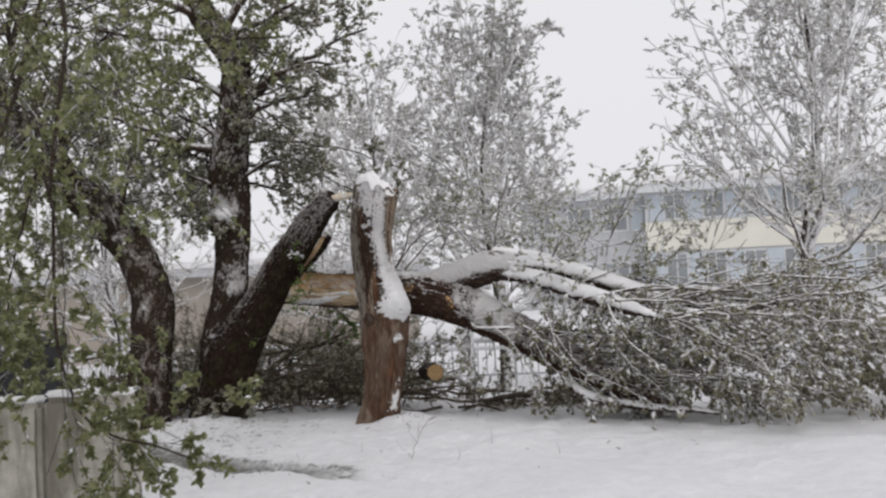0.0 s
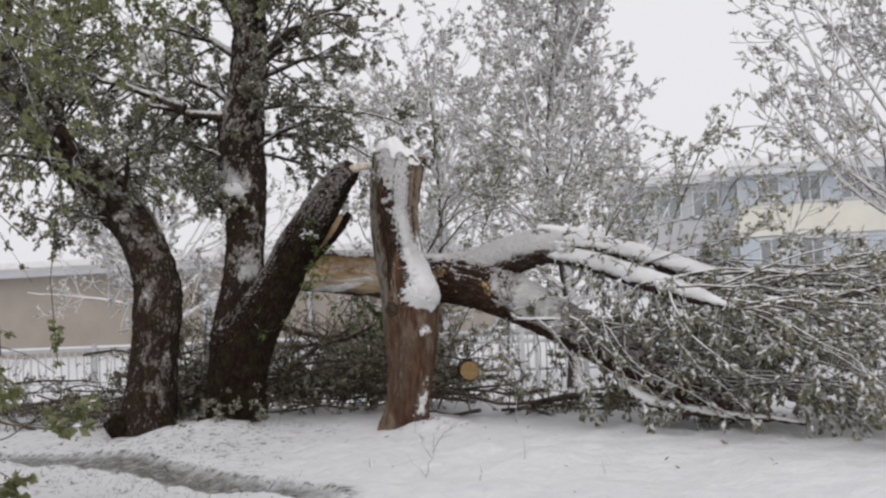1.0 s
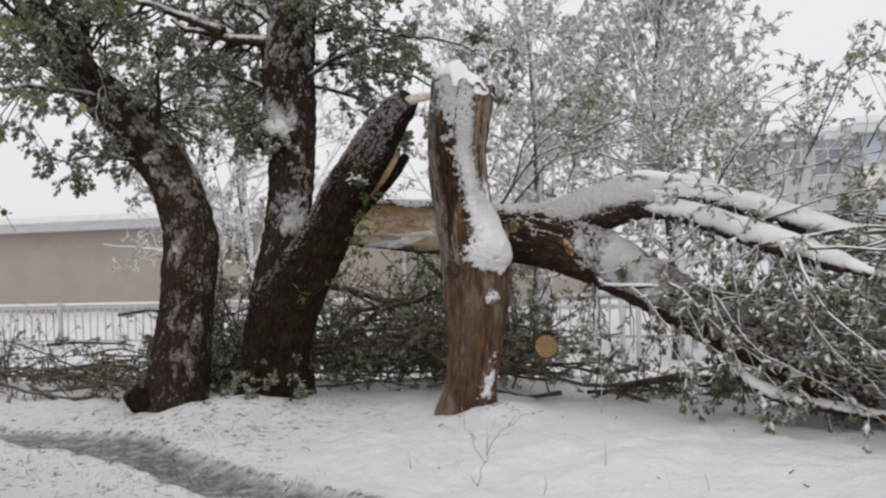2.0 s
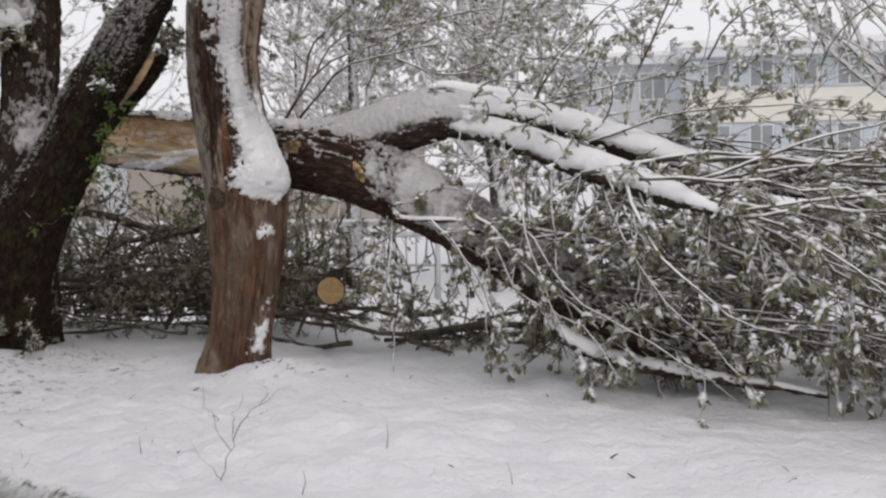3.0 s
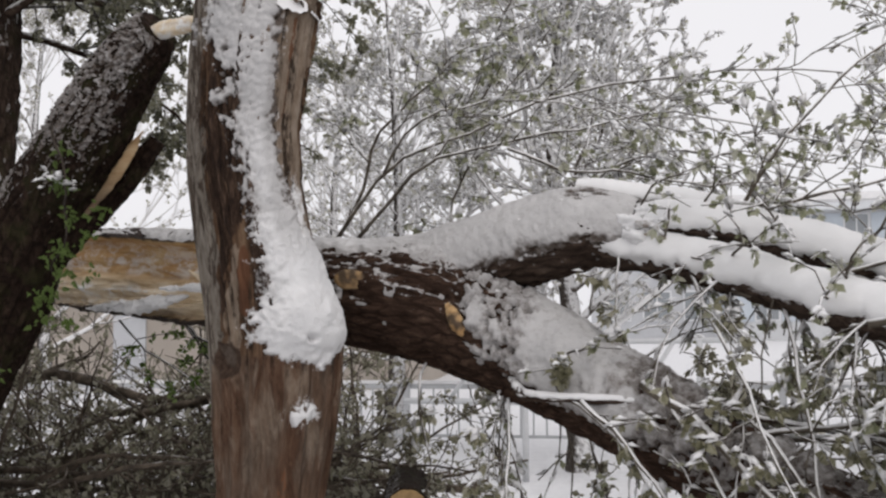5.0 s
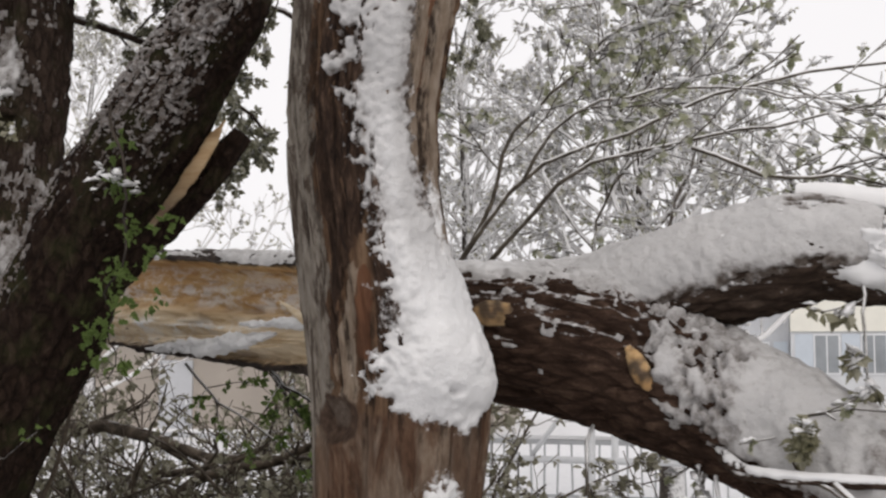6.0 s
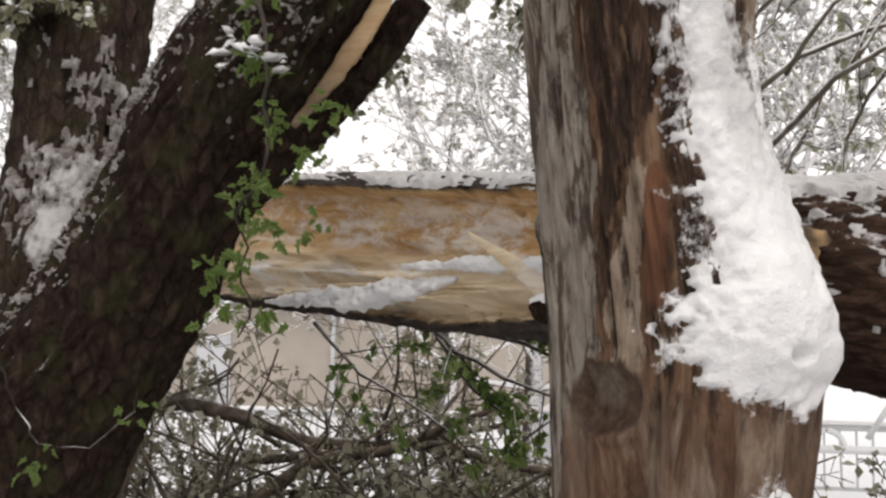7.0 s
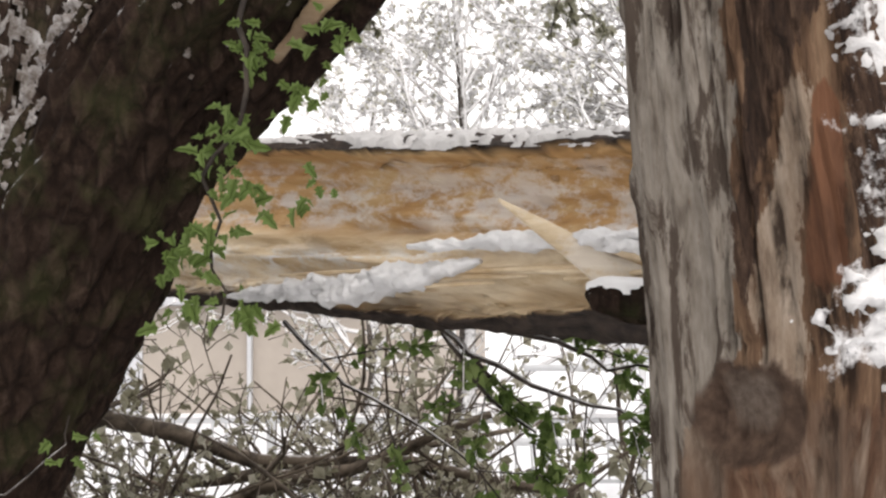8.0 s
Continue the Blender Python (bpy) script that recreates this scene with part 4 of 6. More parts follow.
    rows = [((-1.8, 1.15, 2.45), (-2.3, 0.8, 2.75), 0.03, 0.0), ((-1.8, 1.1, 2.3), (-2.1, 0.6, 2.2), 0.03, 0.02),
            ((-1.76, 1.2, 3.7), (-0.9, 0.9, 4.5), 0.06, 0.1), ((-1.76, 1.2, 3.4), (-0.5, 0.6, 3.75), 0.05, 0.12), ((-1.9, 1.2, 4.2), (-1.0, 1.6, 5.4), 0.06, 0.1),
            ((-1.8, 1.15, 2.9), (-1.2, 0.5, 3.3), 0.035, 0.05), ((-1.8, 1.15, 3.0), (-2.8, 1.5, 3.5), 0.045, 0.1), ((-2.0, 1.2, 4.4), (-3.2, 0.7, 4.7), 0.06, 0.15),
            ((-2.1, 1.3, 4.8), (-1.1, 1.4, 5.3), 0.05, 0.15), ((-2.15, 1.35, 5.2), (-3.4, 1.6, 5.9), 0.06, 0.1), ((-2.2, 1.4, 5.6), (-1.2, 1.8, 6.8), 0.05, 0.1),
            ((-1.78, 1.2, 3.5), (-2.9, 1.8, 4.0), 0.05, 0.1), ((-1.78, 1.15, 3.2), (-1.0, 1.9, 3.6), 0.04, 0.1), ((-1.95, 1.2, 4.1), (-0.6, 1.0, 4.3), 0.045, 0.15),
            ((-1.8, 1.15, 2.6), (-2.6, 1.6, 3.0), 0.03, 0.1), ((-1.78, 1.2, 3.3), (-0.2, 1.3, 4.2), 0.045, 0.12), ((-1.8, 1.15, 2.95), (-2.75, 0.9, 3.15), 0.06, -0.05),
            ((-2.3, 0.95, 3.05), (-3.4, 0.9, 3.5), 0.05, 0.0), ((-1.8, 1.1, 2.5), (-0.8, 1.2, 2.95), 0.03, 0.08),
            ((-1.78, 1.2, 2.75), (-0.55, 1.7, 2.45), 0.026, 0.12), ((-1.78, 1.25, 2.6), (-0.95, 1.9, 2.15), 0.022, 0.10), ((-1.85, 1.25, 2.7), (-2.5, 1.9, 2.3), 0.024, 0.10), ((-1.75, 1.2, 3.0), (-0.25, 1.5, 2.75), 0.026, 0.14)]
    limbs = limbs_from(rng, rows)
    limb_parts(root, limbs, LIMB_BARK, "snow-lined dark limb")
    crown(rng, root, limbs, [dict(per=14, lo=0.12, angle=(30, 75), length=(0.25, 0.55), shrink=0.4, wobble=0.16, pull=(0, 0, -0.25)),
                             dict(per=6, angle=(25, 65), length=(0.3, 0.6), shrink=0.5, n=5, wobble=0.18, pull=(0, 0, -0.3))],
          TWIG_DARK, LEAF, dict(per=7, size=0.033, clump=5), dict(per=2, size=0.014), lite=True)
    # a burl with heaped snow and frosted suckers drooping from it
    u, w = np.meshgrid(np.linspace(0.02, np.pi - 0.02, 44), np.linspace(0, 2 * np.pi, 64, endpoint=False), indexing="ij")
    d = np.stack([np.sin(u) * np.cos(w), np.sin(u) * np.sin(w), np.cos(u)], -1)
    bump = (1 + 0.30 * fbm(d * 2.2 + 5, 3) + 0.10 * fbm(d * 8, 2))[..., None]
    burl = np.array([-1.86, 0.93, 2.11]) + d * np.array([0.16, 0.13, 0.09]) * bump
    part("burl", make_mesh("burl", *capped(burl)), TREE_BARK, root, "dark knobbly burl")
    heap = np.array([-1.85, 0.95, 2.19]) + d * np.array([0.17, 0.13, 0.09]) * (1 + 0.45 * (bump - 1))
    part("snow_cap", make_mesh("snow_cap", *capped(heap)), CRUST, root, "deep snow on the burl")
    k = 26
    base = np.array([-1.88, 0.83, 2.12]) + rng.normal(size=(k, 3)) * np.array([0.12, 0.03, 0.05])
    suckers = shoots(rng, base, np.array([-0.1, -0.8, -0.35]) + rng.normal(size=(k, 3)) * 0.5, rng.uniform(0.08, 0.22, k), rng.uniform(0.003, 0.006, k), 7, 0.16, (0, 0, -0.7))
    v, f = tubes([suckers], 5)
    stuff("sucker_growth", make_mesh("sucker_growth", v, f), TWIG_DARK, root, "thin drooping suckers")
    pos, tan = along(rng, suckers[0], 5, 0.35)
    v, f = leaf_mesh(rng, pos, tan, 0.034, 4, 0.9)
    stuff("foliage", make_mesh("foliage", v, f, False), LEAF_GREY, root, "small frosted leaves")
    v, f = snow_blobs(rng, pos[::2] + UP * 0.006, tan[::2], 0.014, 1.3)
    stuff("snow_dusting", make_mesh("snow_dusting", v, f), SNOW, root, "small pats of snow on leaves")
    return root


def build_tree_curved():
    rng = np.random.default_rng(6)
    root = thing("tree", "leafing tree with a curved dark trunk bending over, patched with snow", "tree")
    g, out, s, even = bark_grid(T3, 270, 110, 0.30, 0.08, 11.0)
    v, f = capped(g)
    part("trunk", make_mesh("trunk", v, f), TREE_BARK, root, "dark curved bark with snow patches")

    def cover(g, o, s, rel):
        face = o @ unit(np.array([0.72, -0.66, 0.25]))
        top = smooth(0.1, 0.8, o @ unit(np.array([0.5, -0.45, 0.75]))) * np.interp(s, [0, 1.6, 2.1, 4], [0, 0, 0.44, 0.5])
        return np.maximum(top, np.interp(s, [0, 0.3, 0.9, 1.5, 4], [0.13, 0.17, 0.21, 0.31, 0.32]) * smooth(-0.1, 0.7, face))

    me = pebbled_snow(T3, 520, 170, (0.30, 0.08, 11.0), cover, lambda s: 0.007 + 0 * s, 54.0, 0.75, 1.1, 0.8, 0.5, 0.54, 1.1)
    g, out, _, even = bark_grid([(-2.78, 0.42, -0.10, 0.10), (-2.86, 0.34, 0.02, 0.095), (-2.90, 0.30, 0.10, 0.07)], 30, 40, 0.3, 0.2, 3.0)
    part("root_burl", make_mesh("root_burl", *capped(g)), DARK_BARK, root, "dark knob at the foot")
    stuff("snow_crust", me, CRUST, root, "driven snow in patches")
    rows = [((-2.9, -0.1, 2.35), (-3.0, -1.2, 3.3), 0.05, 0.15), ((-3.3, -0.05, 2.8), (-2.4, -1.6, 3.6), 0.05, 0.2), ((-3.5, 0.0, 3.1), (-3.0, -2.2, 3.3), 0.05, 0.2),
            ((-2.6, -0.1, 2.1), (-2.1, -0.8, 2.9), 0.03, 0.1), ((-3.8, 0.1, 3.5), (-2.6, 0.4, 4.6), 0.06, 0.15), ((-3.9, 0.2, 3.7), (-4.6, -1.5, 4.2), 0.06, 0.2),
            ((-4.1, 0.25, 4.2), (-3.0, -0.9, 5.0), 0.05, 0.15), ((-3.1, -0.1, 2.6), (-4.2, -0.9, 2.6), 0.04, 0.12), ((-3.4, 0.0, 2.9), (-4.6, 0.4, 2.9), 0.04, 0.15),
            ((-2.45, -0.1, 1.95), (-3.1, -0.9, 2.0), 0.025, 0.06), ((-3.6, 0.1, 3.2), (-2.6, -0.3, 3.8), 0.04, 0.1), ((-4.2, 0.3, 4.6), (-3.2, 0.6, 5.8), 0.05, 0.1), ((-2.7, -0.05, 2.2), (-3.3, 0.9, 2.6), 0.03, 0.1), ((-2.9, 0.0, 2.4), (-2.6, 1.4, 2.9), 0.03, 0.1),
            ((-3.2, 0.0, 2.7), (-3.7, 1.6, 2.6), 0.03, 0.1)]
    rows = [((p[0] - 0.6, p[1] + 1.4, p[2]), (q[0] - 0.6, q[1] + 1.4, q[2]), r, sag) for p, q, r, sag in rows]
    limbs = limbs_from(rng, rows)
    limb_parts(root, limbs, LIMB_BARK, "snow-lined dark limb")
    crown(rng, root, limbs, [dict(per=18, lo=0.10, angle=(30, 75), length=(0.25, 0.55), shrink=0.4, wobble=0.16, pull=(0, 0, -0.3)),
                             dict(per=6, angle=(25, 65), length=(0.3, 0.6), shrink=0.5, n=5, wobble=0.18, pull=(0, 0, -0.4))],
          TWIG_DARK, LEAF, dict(per=6, size=0.033, clump=5), dict(per=2, size=0.013), lite=True)


build_tree_beside()
build_tree_curved()

# ---- the fallen tree ----
LOG = [(-1.35, 1.25, 1.39, 0.16), (-1.12, 1.15, 1.38, 0.185), (-0.54, 0.95, 1.33, 0.190), (0.0, 0.72, 1.285, 0.193), (0.30, 0.62, 1.25, 0.20), (0.55, 0.58, 1.21, 0.215), (0.78, 0.56, 1.12, 0.20),
       (1.05, 0.44, 0.99, 0.178), (1.36, 0.26, 0.84, 0.160), (1.72, 0.05, 0.65, 0.148), (2.09, -0.18, 0.46, 0.128), (2.48, -0.38, 0.28, 0.105), (2.95, -0.55, 0.12, 0.06)]
LIMB_A = [(0.30, 0.70, 1.285, 0.168), (0.55, 0.66, 1.315, 0.158), (0.84, 0.635, 1.395, 0.157), (1.04, 0.595, 1.448, 0.159), (1.21, 0.555, 1.478, 0.150), (1.36, 0.525, 1.472, 0.126), (1.42, 0.515, 1.468, 0.10)]
LIMB_TOP = [(1.30, 0.54, 1.475, 0.055), (1.56, 0.46, 1.490, 0.062), (1.86, 0.32, 1.43, 0.066), (2.16, 0.2, 1.33, 0.072), (2.44, 0.1, 1.23, 0.070), (2.72, 0.0, 1.14, 0.05), (2.95, -0.05, 1.06, 0.03), (3.4, -0.1, 0.95, 0.012)]
LIMB_LOW = [(1.28, 0.52, 1.42, 0.080), (1.50, 0.42, 1.36, 0.072), (1.76, 0.2, 1.29, 0.068), (2.06, -0.1, 1.18, 0.070), (2.33, -0.42, 1.09, 0.066), (2.54, -0.7, 1.02, 0.052), (2.68, -0.90, 0.975, 0.030), (2.84, -1.08, 0.925, 0.008)]


def limb_part(root, name, rows, n, m, seed, snow_thr, thick, label, mat, amp=0.2, toward=(0.05, -0.40, 0.90), grain=0.4):
    g, out, s, even = bark_grid(rows, n, m, amp, 0.08, seed)
    v, f = capped(g)
    ob = part(name, make_mesh(name, v, f), mat, root, label)
    rad = curve_through(rows, n)[1]
    sv, sf = snow_shell(even, out, np.array(toward), snow_thr, thick * np.clip(rad / 0.05, 0.12, 1.0)[:, None], seed, 7.0, grain, 30.0, None, 0.4, 0.5)
    part("snow_layer", make_mesh("snow_layer", sv, sf), SNOW, ob, "thick snow lying along the top")
    return ob


def build_log():
    root = thing("fallen_tree", "fallen broken tree trunk with split ochre wood and snow-laden limbs", "fallen tree")
    n, m = 460, 180
    g, out, s, even = bark_grid(LOG, n, m, 0.28, 0.05, 4.0)
    pts, rad, _ = curve_through(LOG, n)
    # the torn end: the near side is split away to a rough face with a ledge
    rel = g - pts[:, None]
    near, high = -rel[..., 1] * 0.93 - rel[..., 0] * 0.36, rel[..., 2]
    x = pts[:, None, 0] + 0 * near
    fibre = fbm(np.stack([x * 3, high * 38, near * 0], -1) + 3, 4)
    crumb = fbm(np.stack([x * 14, high * 34, 0 * x], -1) + 8, 3)
    ledge_z = -0.055 + 0.03 * vnoise(np.stack([x * 4, 0 * x, 0 * x], -1)) + 0.06 * smooth(-0.7, -0.2, x)
    flat = np.where(high > ledge_z, 0.055 + 0.018 * fibre + 0.012 * crumb, 0.118 + 0.020 * fibre - 0.7 * np.maximum(-high - 0.08, 0))
    torn = smooth(0.10, -0.06, x + 0.10 * fibre) * smooth(0.160, 0.135, high + 0.01 * fibre) * smooth(-0.168, -0.140, high - 0.035 * fibre - 0.05 * smooth(-0.5, -0.1, x) * smooth(0.1, -0.1, x))
    cut = np.maximum(near - flat, 0) * torn
    g = g + np.array([0.36, 0.93, 0.0]) * cut[..., None]
    even = even + np.array([0.36, 0.93, 0.0]) * cut[..., None]
    bark = 1 - smooth(0.002, 0.012, cut)
    pale = smooth(0.02, -0.05, high) * (1 - bark)
    dust = (1 - bark) * (0.75 * smooth(-0.02, 0.02, high) * smooth(0.22, 0.05, high) + 0.9 * np.exp(-((high - ledge_z) / 0.02) ** 2) + 0.5 * smooth(-0.04, -0.10, high) * smooth(-0.4, -0.9, x))
    left = x[:, 0] < 0.12
    k = int(left.sum())
    v, f = capped(g[:k + 1])
    attrs = {a: np.r_[b[:k + 1].ravel(), 1.0, 1.0] for a, b in (("bark", bark), ("pale", pale), ("dust", dust * (high < 0.14)))}
    part("torn_end", make_mesh("torn_end", v, f, True, attrs), FACE, root, "freshly split ochre wood edged with dark bark and snow")
    v, f = capped(g[k:])
    part("trunk", make_mesh("trunk", v, f), LOG_BARK, root, "dark reddish bark under snow")

    def cover(g, o, s, rel):
        x = g[..., 0]
        up = o @ unit(np.array([0.0, -0.15, 0.98]))
        face = o @ unit(np.array([0.15, -0.62, 0.78]))
        crest = smooth(np.interp(x, [0.0, 0.3], [0.84, 0.70]), 0.97, up) * np.interp(x, [-2, 0.1, 0.3, 0.6], [0.62, 0.62, 0.95, 0.5])
        slope = smooth(-0.05, 0.42, face) * np.interp(x, [0.74, 0.82, 0.98, 1.08, 1.30, 1.5, 1.8, 4], [0.0, 0.52, 0.62, 1.45, 1.30, 0.72, 0.50, 0.45])
        flecks = 0.34 * smooth(0.0, 0.3, face) * smooth(0.85, 0.35, x) * smooth(0.15, 0.25, x)
        return np.maximum(np.maximum(crest, slope), flecks)

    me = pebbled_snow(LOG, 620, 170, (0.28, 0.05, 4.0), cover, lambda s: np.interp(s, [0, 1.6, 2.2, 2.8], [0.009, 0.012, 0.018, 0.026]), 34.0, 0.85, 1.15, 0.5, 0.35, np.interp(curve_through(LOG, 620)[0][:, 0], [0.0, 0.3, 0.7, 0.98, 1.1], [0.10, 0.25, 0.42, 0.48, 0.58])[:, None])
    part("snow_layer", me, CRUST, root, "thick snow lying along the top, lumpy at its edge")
    g, out, s, even = bark_grid(LIMB_A, 190, 150, 0.30, 0.08, 6.0)
    v, f = capped(g)
    arm = part("upper_limb", make_mesh("upper_limb", v, f), LIMB_BARK, root, "broad snow-laden limb with ridged bark")

    def plastered(g, o, s, rel):
        cap = 1.50 * smooth(-0.16, 0.60, o @ unit(np.array([0.05, -0.50, 0.86])))
        bare = np.exp(-((g[..., 0] - 1.23) / 0.09) ** 2 - ((rel[..., 2] - 0.125) / 0.022) ** 2) * smooth(0.02, -0.02, rel[..., 1])
        return cap * (1 - 0.95 * smooth(0.25, 0.6, bare))

    me = pebbled_snow(LIMB_A, 260, 170, (0.30, 0.08, 6.0), plastered, lambda s: 0.012 + 0 * s, 50.0, 0.22, 1.0, 0.9, 0.5, 0.54, 0.15)
    part("snow_layer", me, CRUST, arm, "thin snow plastered over the limb")
    limb_part(root, "top_branch", LIMB_TOP, 170, 56, 8.0, -0.02, 0.020, "bent branch under thick snow", LIMB_BARK, 0.22, grain=0.35)
    limb_part(root, "low_branch", LIMB_LOW, 170, 56, 12.0, 0.02, 0.022, "bent branch under thick snow", LIMB_BARK, 0.22, grain=0.42)
    limb_part(root, "level_branch", [(0.93, 0.42, 0.95, 0.016), (1.00, 0.22, 0.885, 0.016), (1.07, 0.12, 0.868, 0.016), (1.19, 0.08, 0.864, 0.015), (1.33, 0.06, 0.862, 0.015), (1.50, 0.04, 0.848, 0.014), (1.70, 0.0, 0.828, 0.012), (2.2, -0.1, 0.75, 0.006)], 150, 28, 15.0, 0.40, 0.010, "thin level branch under snow", LIMB_BARK, 0.10, grain=0.8)
    limb_part(root, "lying_branch", [(1.86, -0.10, 0.42, 0.018), (1.98, -0.30, 0.29, 0.032), (2.16, -0.42, 0.20, 0.034), (2.34, -0.44, 0.15, 0.033), (2.55, -0.50, 0.12, 0.031), (2.79, -0.55, 0.09, 0.027), (3.05, -0.68, 0.08, 0.018), (3.3, -0.75, 0.05, 0.008)], 170, 36, 18.0, 0.45, 0.020, "bent branch lying along the snow", LIMB_BARK, 0.16, grain=0.7)
    # the jagged break where the upper limb gave way
    rng = np.random.default_rng(3)
    for i in range(12):
        b = np.array([1.36, 0.40 + 0.018 * i, 1.46]) + np.array([0.03, 0.01, 0.05]) * rng.normal(size=3)
        e = b + np.array([0.15, -0.05, -0.02]) * rng.uniform(0.4, 1.2) + 0.03 * rng.normal(size=3)
        p, r, _ = curve_through([(*b, 0.015), (*(0.5 * (b + e) + 0.01 * rng.normal(size=3)), 0.011), (*e, 0.002)], 14)
        gs, os_, _ = ring_grid(p, r, 9)
        v, f = capped(gs + 0.004 * os_ * fbm(gs * 60, 2)[..., None])
        part("splinter", make_mesh("splinter", v, f, True, {"pale": np.full(len(v), 0.3), "bark": np.full(len(v), 0.35 if i % 3 else 0.8), "dust": np.full(len(v), 0.9)}), FACE, root)
    u, w = np.meshgrid(np.linspace(0.02, np.pi - 0.02, 22), np.linspace(0, 2 * np.pi, 32, endpoint=False), indexing="ij")
    ball = np.stack([np.sin(u) * np.cos(w), np.sin(u) * np.sin(w), np.cos(u)], -1)
    for i, (x, y, z, r) in enumerate(((1.39, 0.345, 1.50, 0.038), (1.42, 0.335, 1.455, 0.042), (1.47, 0.34, 1.44, 0.032), (1.40, 0.35, 1.41, 0.030), (1.46, 0.36, 1.50, 0.028), (1.53, 0.33, 1.425, 0.030), (1.44, 0.37, 1.545, 0.024), (1.60, 0.29, 1.405, 0.028))):
        lump = np.array([x, y + 0.055, z - 0.012]) + ball * r * np.array([1.25, 0.9, 0.9]) * (1 + 0.40 * fbm(ball * 1.8 + i, 3) + 0.15 * fbm(ball * 6 + i, 2))[..., None]
        part("snow_clump", make_mesh("snow_clump", *capped(lump)), SNOW, root, "snow clinging to the broken end")
    gs, os_, _, even = bark_grid([(1.185, 0.56, 1.650, 0.014), (1.29, 0.55, 1.632, 0.027), (1.45, 0.53, 1.600, 0.030), (1.60, 0.50, 1.580, 0.028), (1.80, 0.45, 1.535, 0.018)], 60, 24, 0.1, 0.1, 1.0)
    v, f = capped(gs)
    sl = part("top_splinter", make_mesh("top_splinter", v, f, True, {"bark": np.full(len(v), 0.8), "dust": np.full(len(v), 0.5)}), FACE, root, "long splinter under snow")
    sv, sf = snow_shell(even, os_, (0, -0.4, 0.9), -0.10, 0.010, 3.0, 8, 0.4)
    part("snow_layer", make_mesh("snow_layer", sv, sf), SNOW, sl)
    # the sharp shard that stands out from the split
    p, r, _ = curve_through([(-0.18, 0.57, 1.185, 0.044), (-0.25, 0.55, 1.235, 0.028), (-0.34, 0.55, 1.298, 0.015), (-0.42, 0.57, 1.352, 0.003)], 40)
    gs = ring_grid(p, r, 12)[0]
    gs[..., 1] = 0.57 + (gs[..., 1] - 0.57) * 0.45
    v, f = capped(gs)
    part("shard", make_mesh("shard", v, f, True, {"pale": np.full(len(v), 1.0), "dust": np.full(len(v), 0.45)}), FACE, root, "sharp pale shard of split wood")
    # snow caught on the ledges of the split and long pale slivers below
    for k, rows in enumerate(([(-0.62, 0.720, 1.283, 0.008), (-0.52, 0.675, 1.282, 0.017), (-0.35, 0.605, 1.279, 0.020), (-0.18, 0.545, 1.277, 0.021), (0.02, 0.475, 1.274, 0.014)],
                              [(-1.08, 0.935, 1.205, 0.010), (-0.95, 0.88, 1.206, 0.030), (-0.80, 0.815, 1.212, 0.042), (-0.66, 0.755, 1.222, 0.040), (-0.56, 0.71, 1.238, 0.024), (-0.47, 0.67, 1.248, 0.008)],
                              [(-0.30, 0.585, 1.262, 0.006), (-0.18, 0.54, 1.256, 0.016), (-0.05, 0.49, 1.250, 0.014), (0.02, 0.47, 1.248, 0.006)])):
        p, r, _ = curve_through(rows, 110)
        gs, os_, _ = ring_grid(p, r, 26)
        gs = gs + os_ * (r[:, None] * (0.6 * fbm(gs * np.array([16, 16, 30]) + k, 3) + 0.35 * fbm(gs * 70 + k, 2)))[..., None]
        gs[..., 2] = p[:, None, 2] + (gs[..., 2] - p[:, None, 2]) * 0.72
        v, f = capped(gs)
        part("ledge_snow", make_mesh("ledge_snow", v, f), CRUST, root, "thin snow on the split ledge")
    rng = np.random.default_rng(8)
    for i in range(9):
        x0 = rng.uniform(-1.0, -0.3)
        z0 = rng.uniform(1.20, 1.27)
        L = rng.uniform(0.15, 0.45)
        y0 = 0.845 - 0.44 * (x0 + 0.85) + rng.uniform(-0.006, 0.012)
        dz = rng.normal(0, 0.012)
        p, r, _ = curve_through([(x0, y0, z0, 0.003), (x0 + L * 0.5, y0 - 0.22 * L, z0 + dz * 0.5, rng.uniform(0.004, 0.009)), (x0 + L, y0 - 0.44 * L, z0 + dz, 0.003)], 14)
        v, f = capped(ring_grid(p, r, 7)[0])
        part("sliver", make_mesh("sliver", v, f, True, {"pale": np.full(len(v), rng.uniform(0.8, 1.0))}), FACE, root)
    # a broken end of bark beside the shard
    gs, os_, _, even = bark_grid([(-0.262, 0.53, 1.180, 0.008), (-0.23, 0.52, 1.172, 0.024), (-0.14, 0.49, 1.160, 0.032), (0.06, 0.43, 1.15, 0.04)], 40, 30, 0.15, 0.2, 14.0)
    v, f = capped(gs)
    lump = part("bark_scrap", make_mesh("bark_scrap", v, f), DARK_BARK, root, "dark broken end of bark")
    sv, sf = snow_shell(even, os_, UP, 0.55, 0.006, 3.0, 20, 0.6)
    part("snow_layer", make_mesh("snow_layer", sv, sf), SNOW, lump)
    # the bare cut spot
    p, r, _ = curve_through([(0.255, 0.405, 1.302, 0.010), (0.285, 0.405, 1.300, 0.036), (0.345, 0.402, 1.295, 0.037), (0.372, 0.405, 1.292, 0.026), (0.380, 0.405, 1.29, 0.008)], 30)
    gs, os_, _ = ring_grid(p, r, 20)
    gs = gs + 0.004 * os_ * fbm(gs * 60, 2)[..., None]
    gs[..., 1] = 0.405 + (gs[..., 1] - 0.405) * 0.35
    v, f = capped(gs)
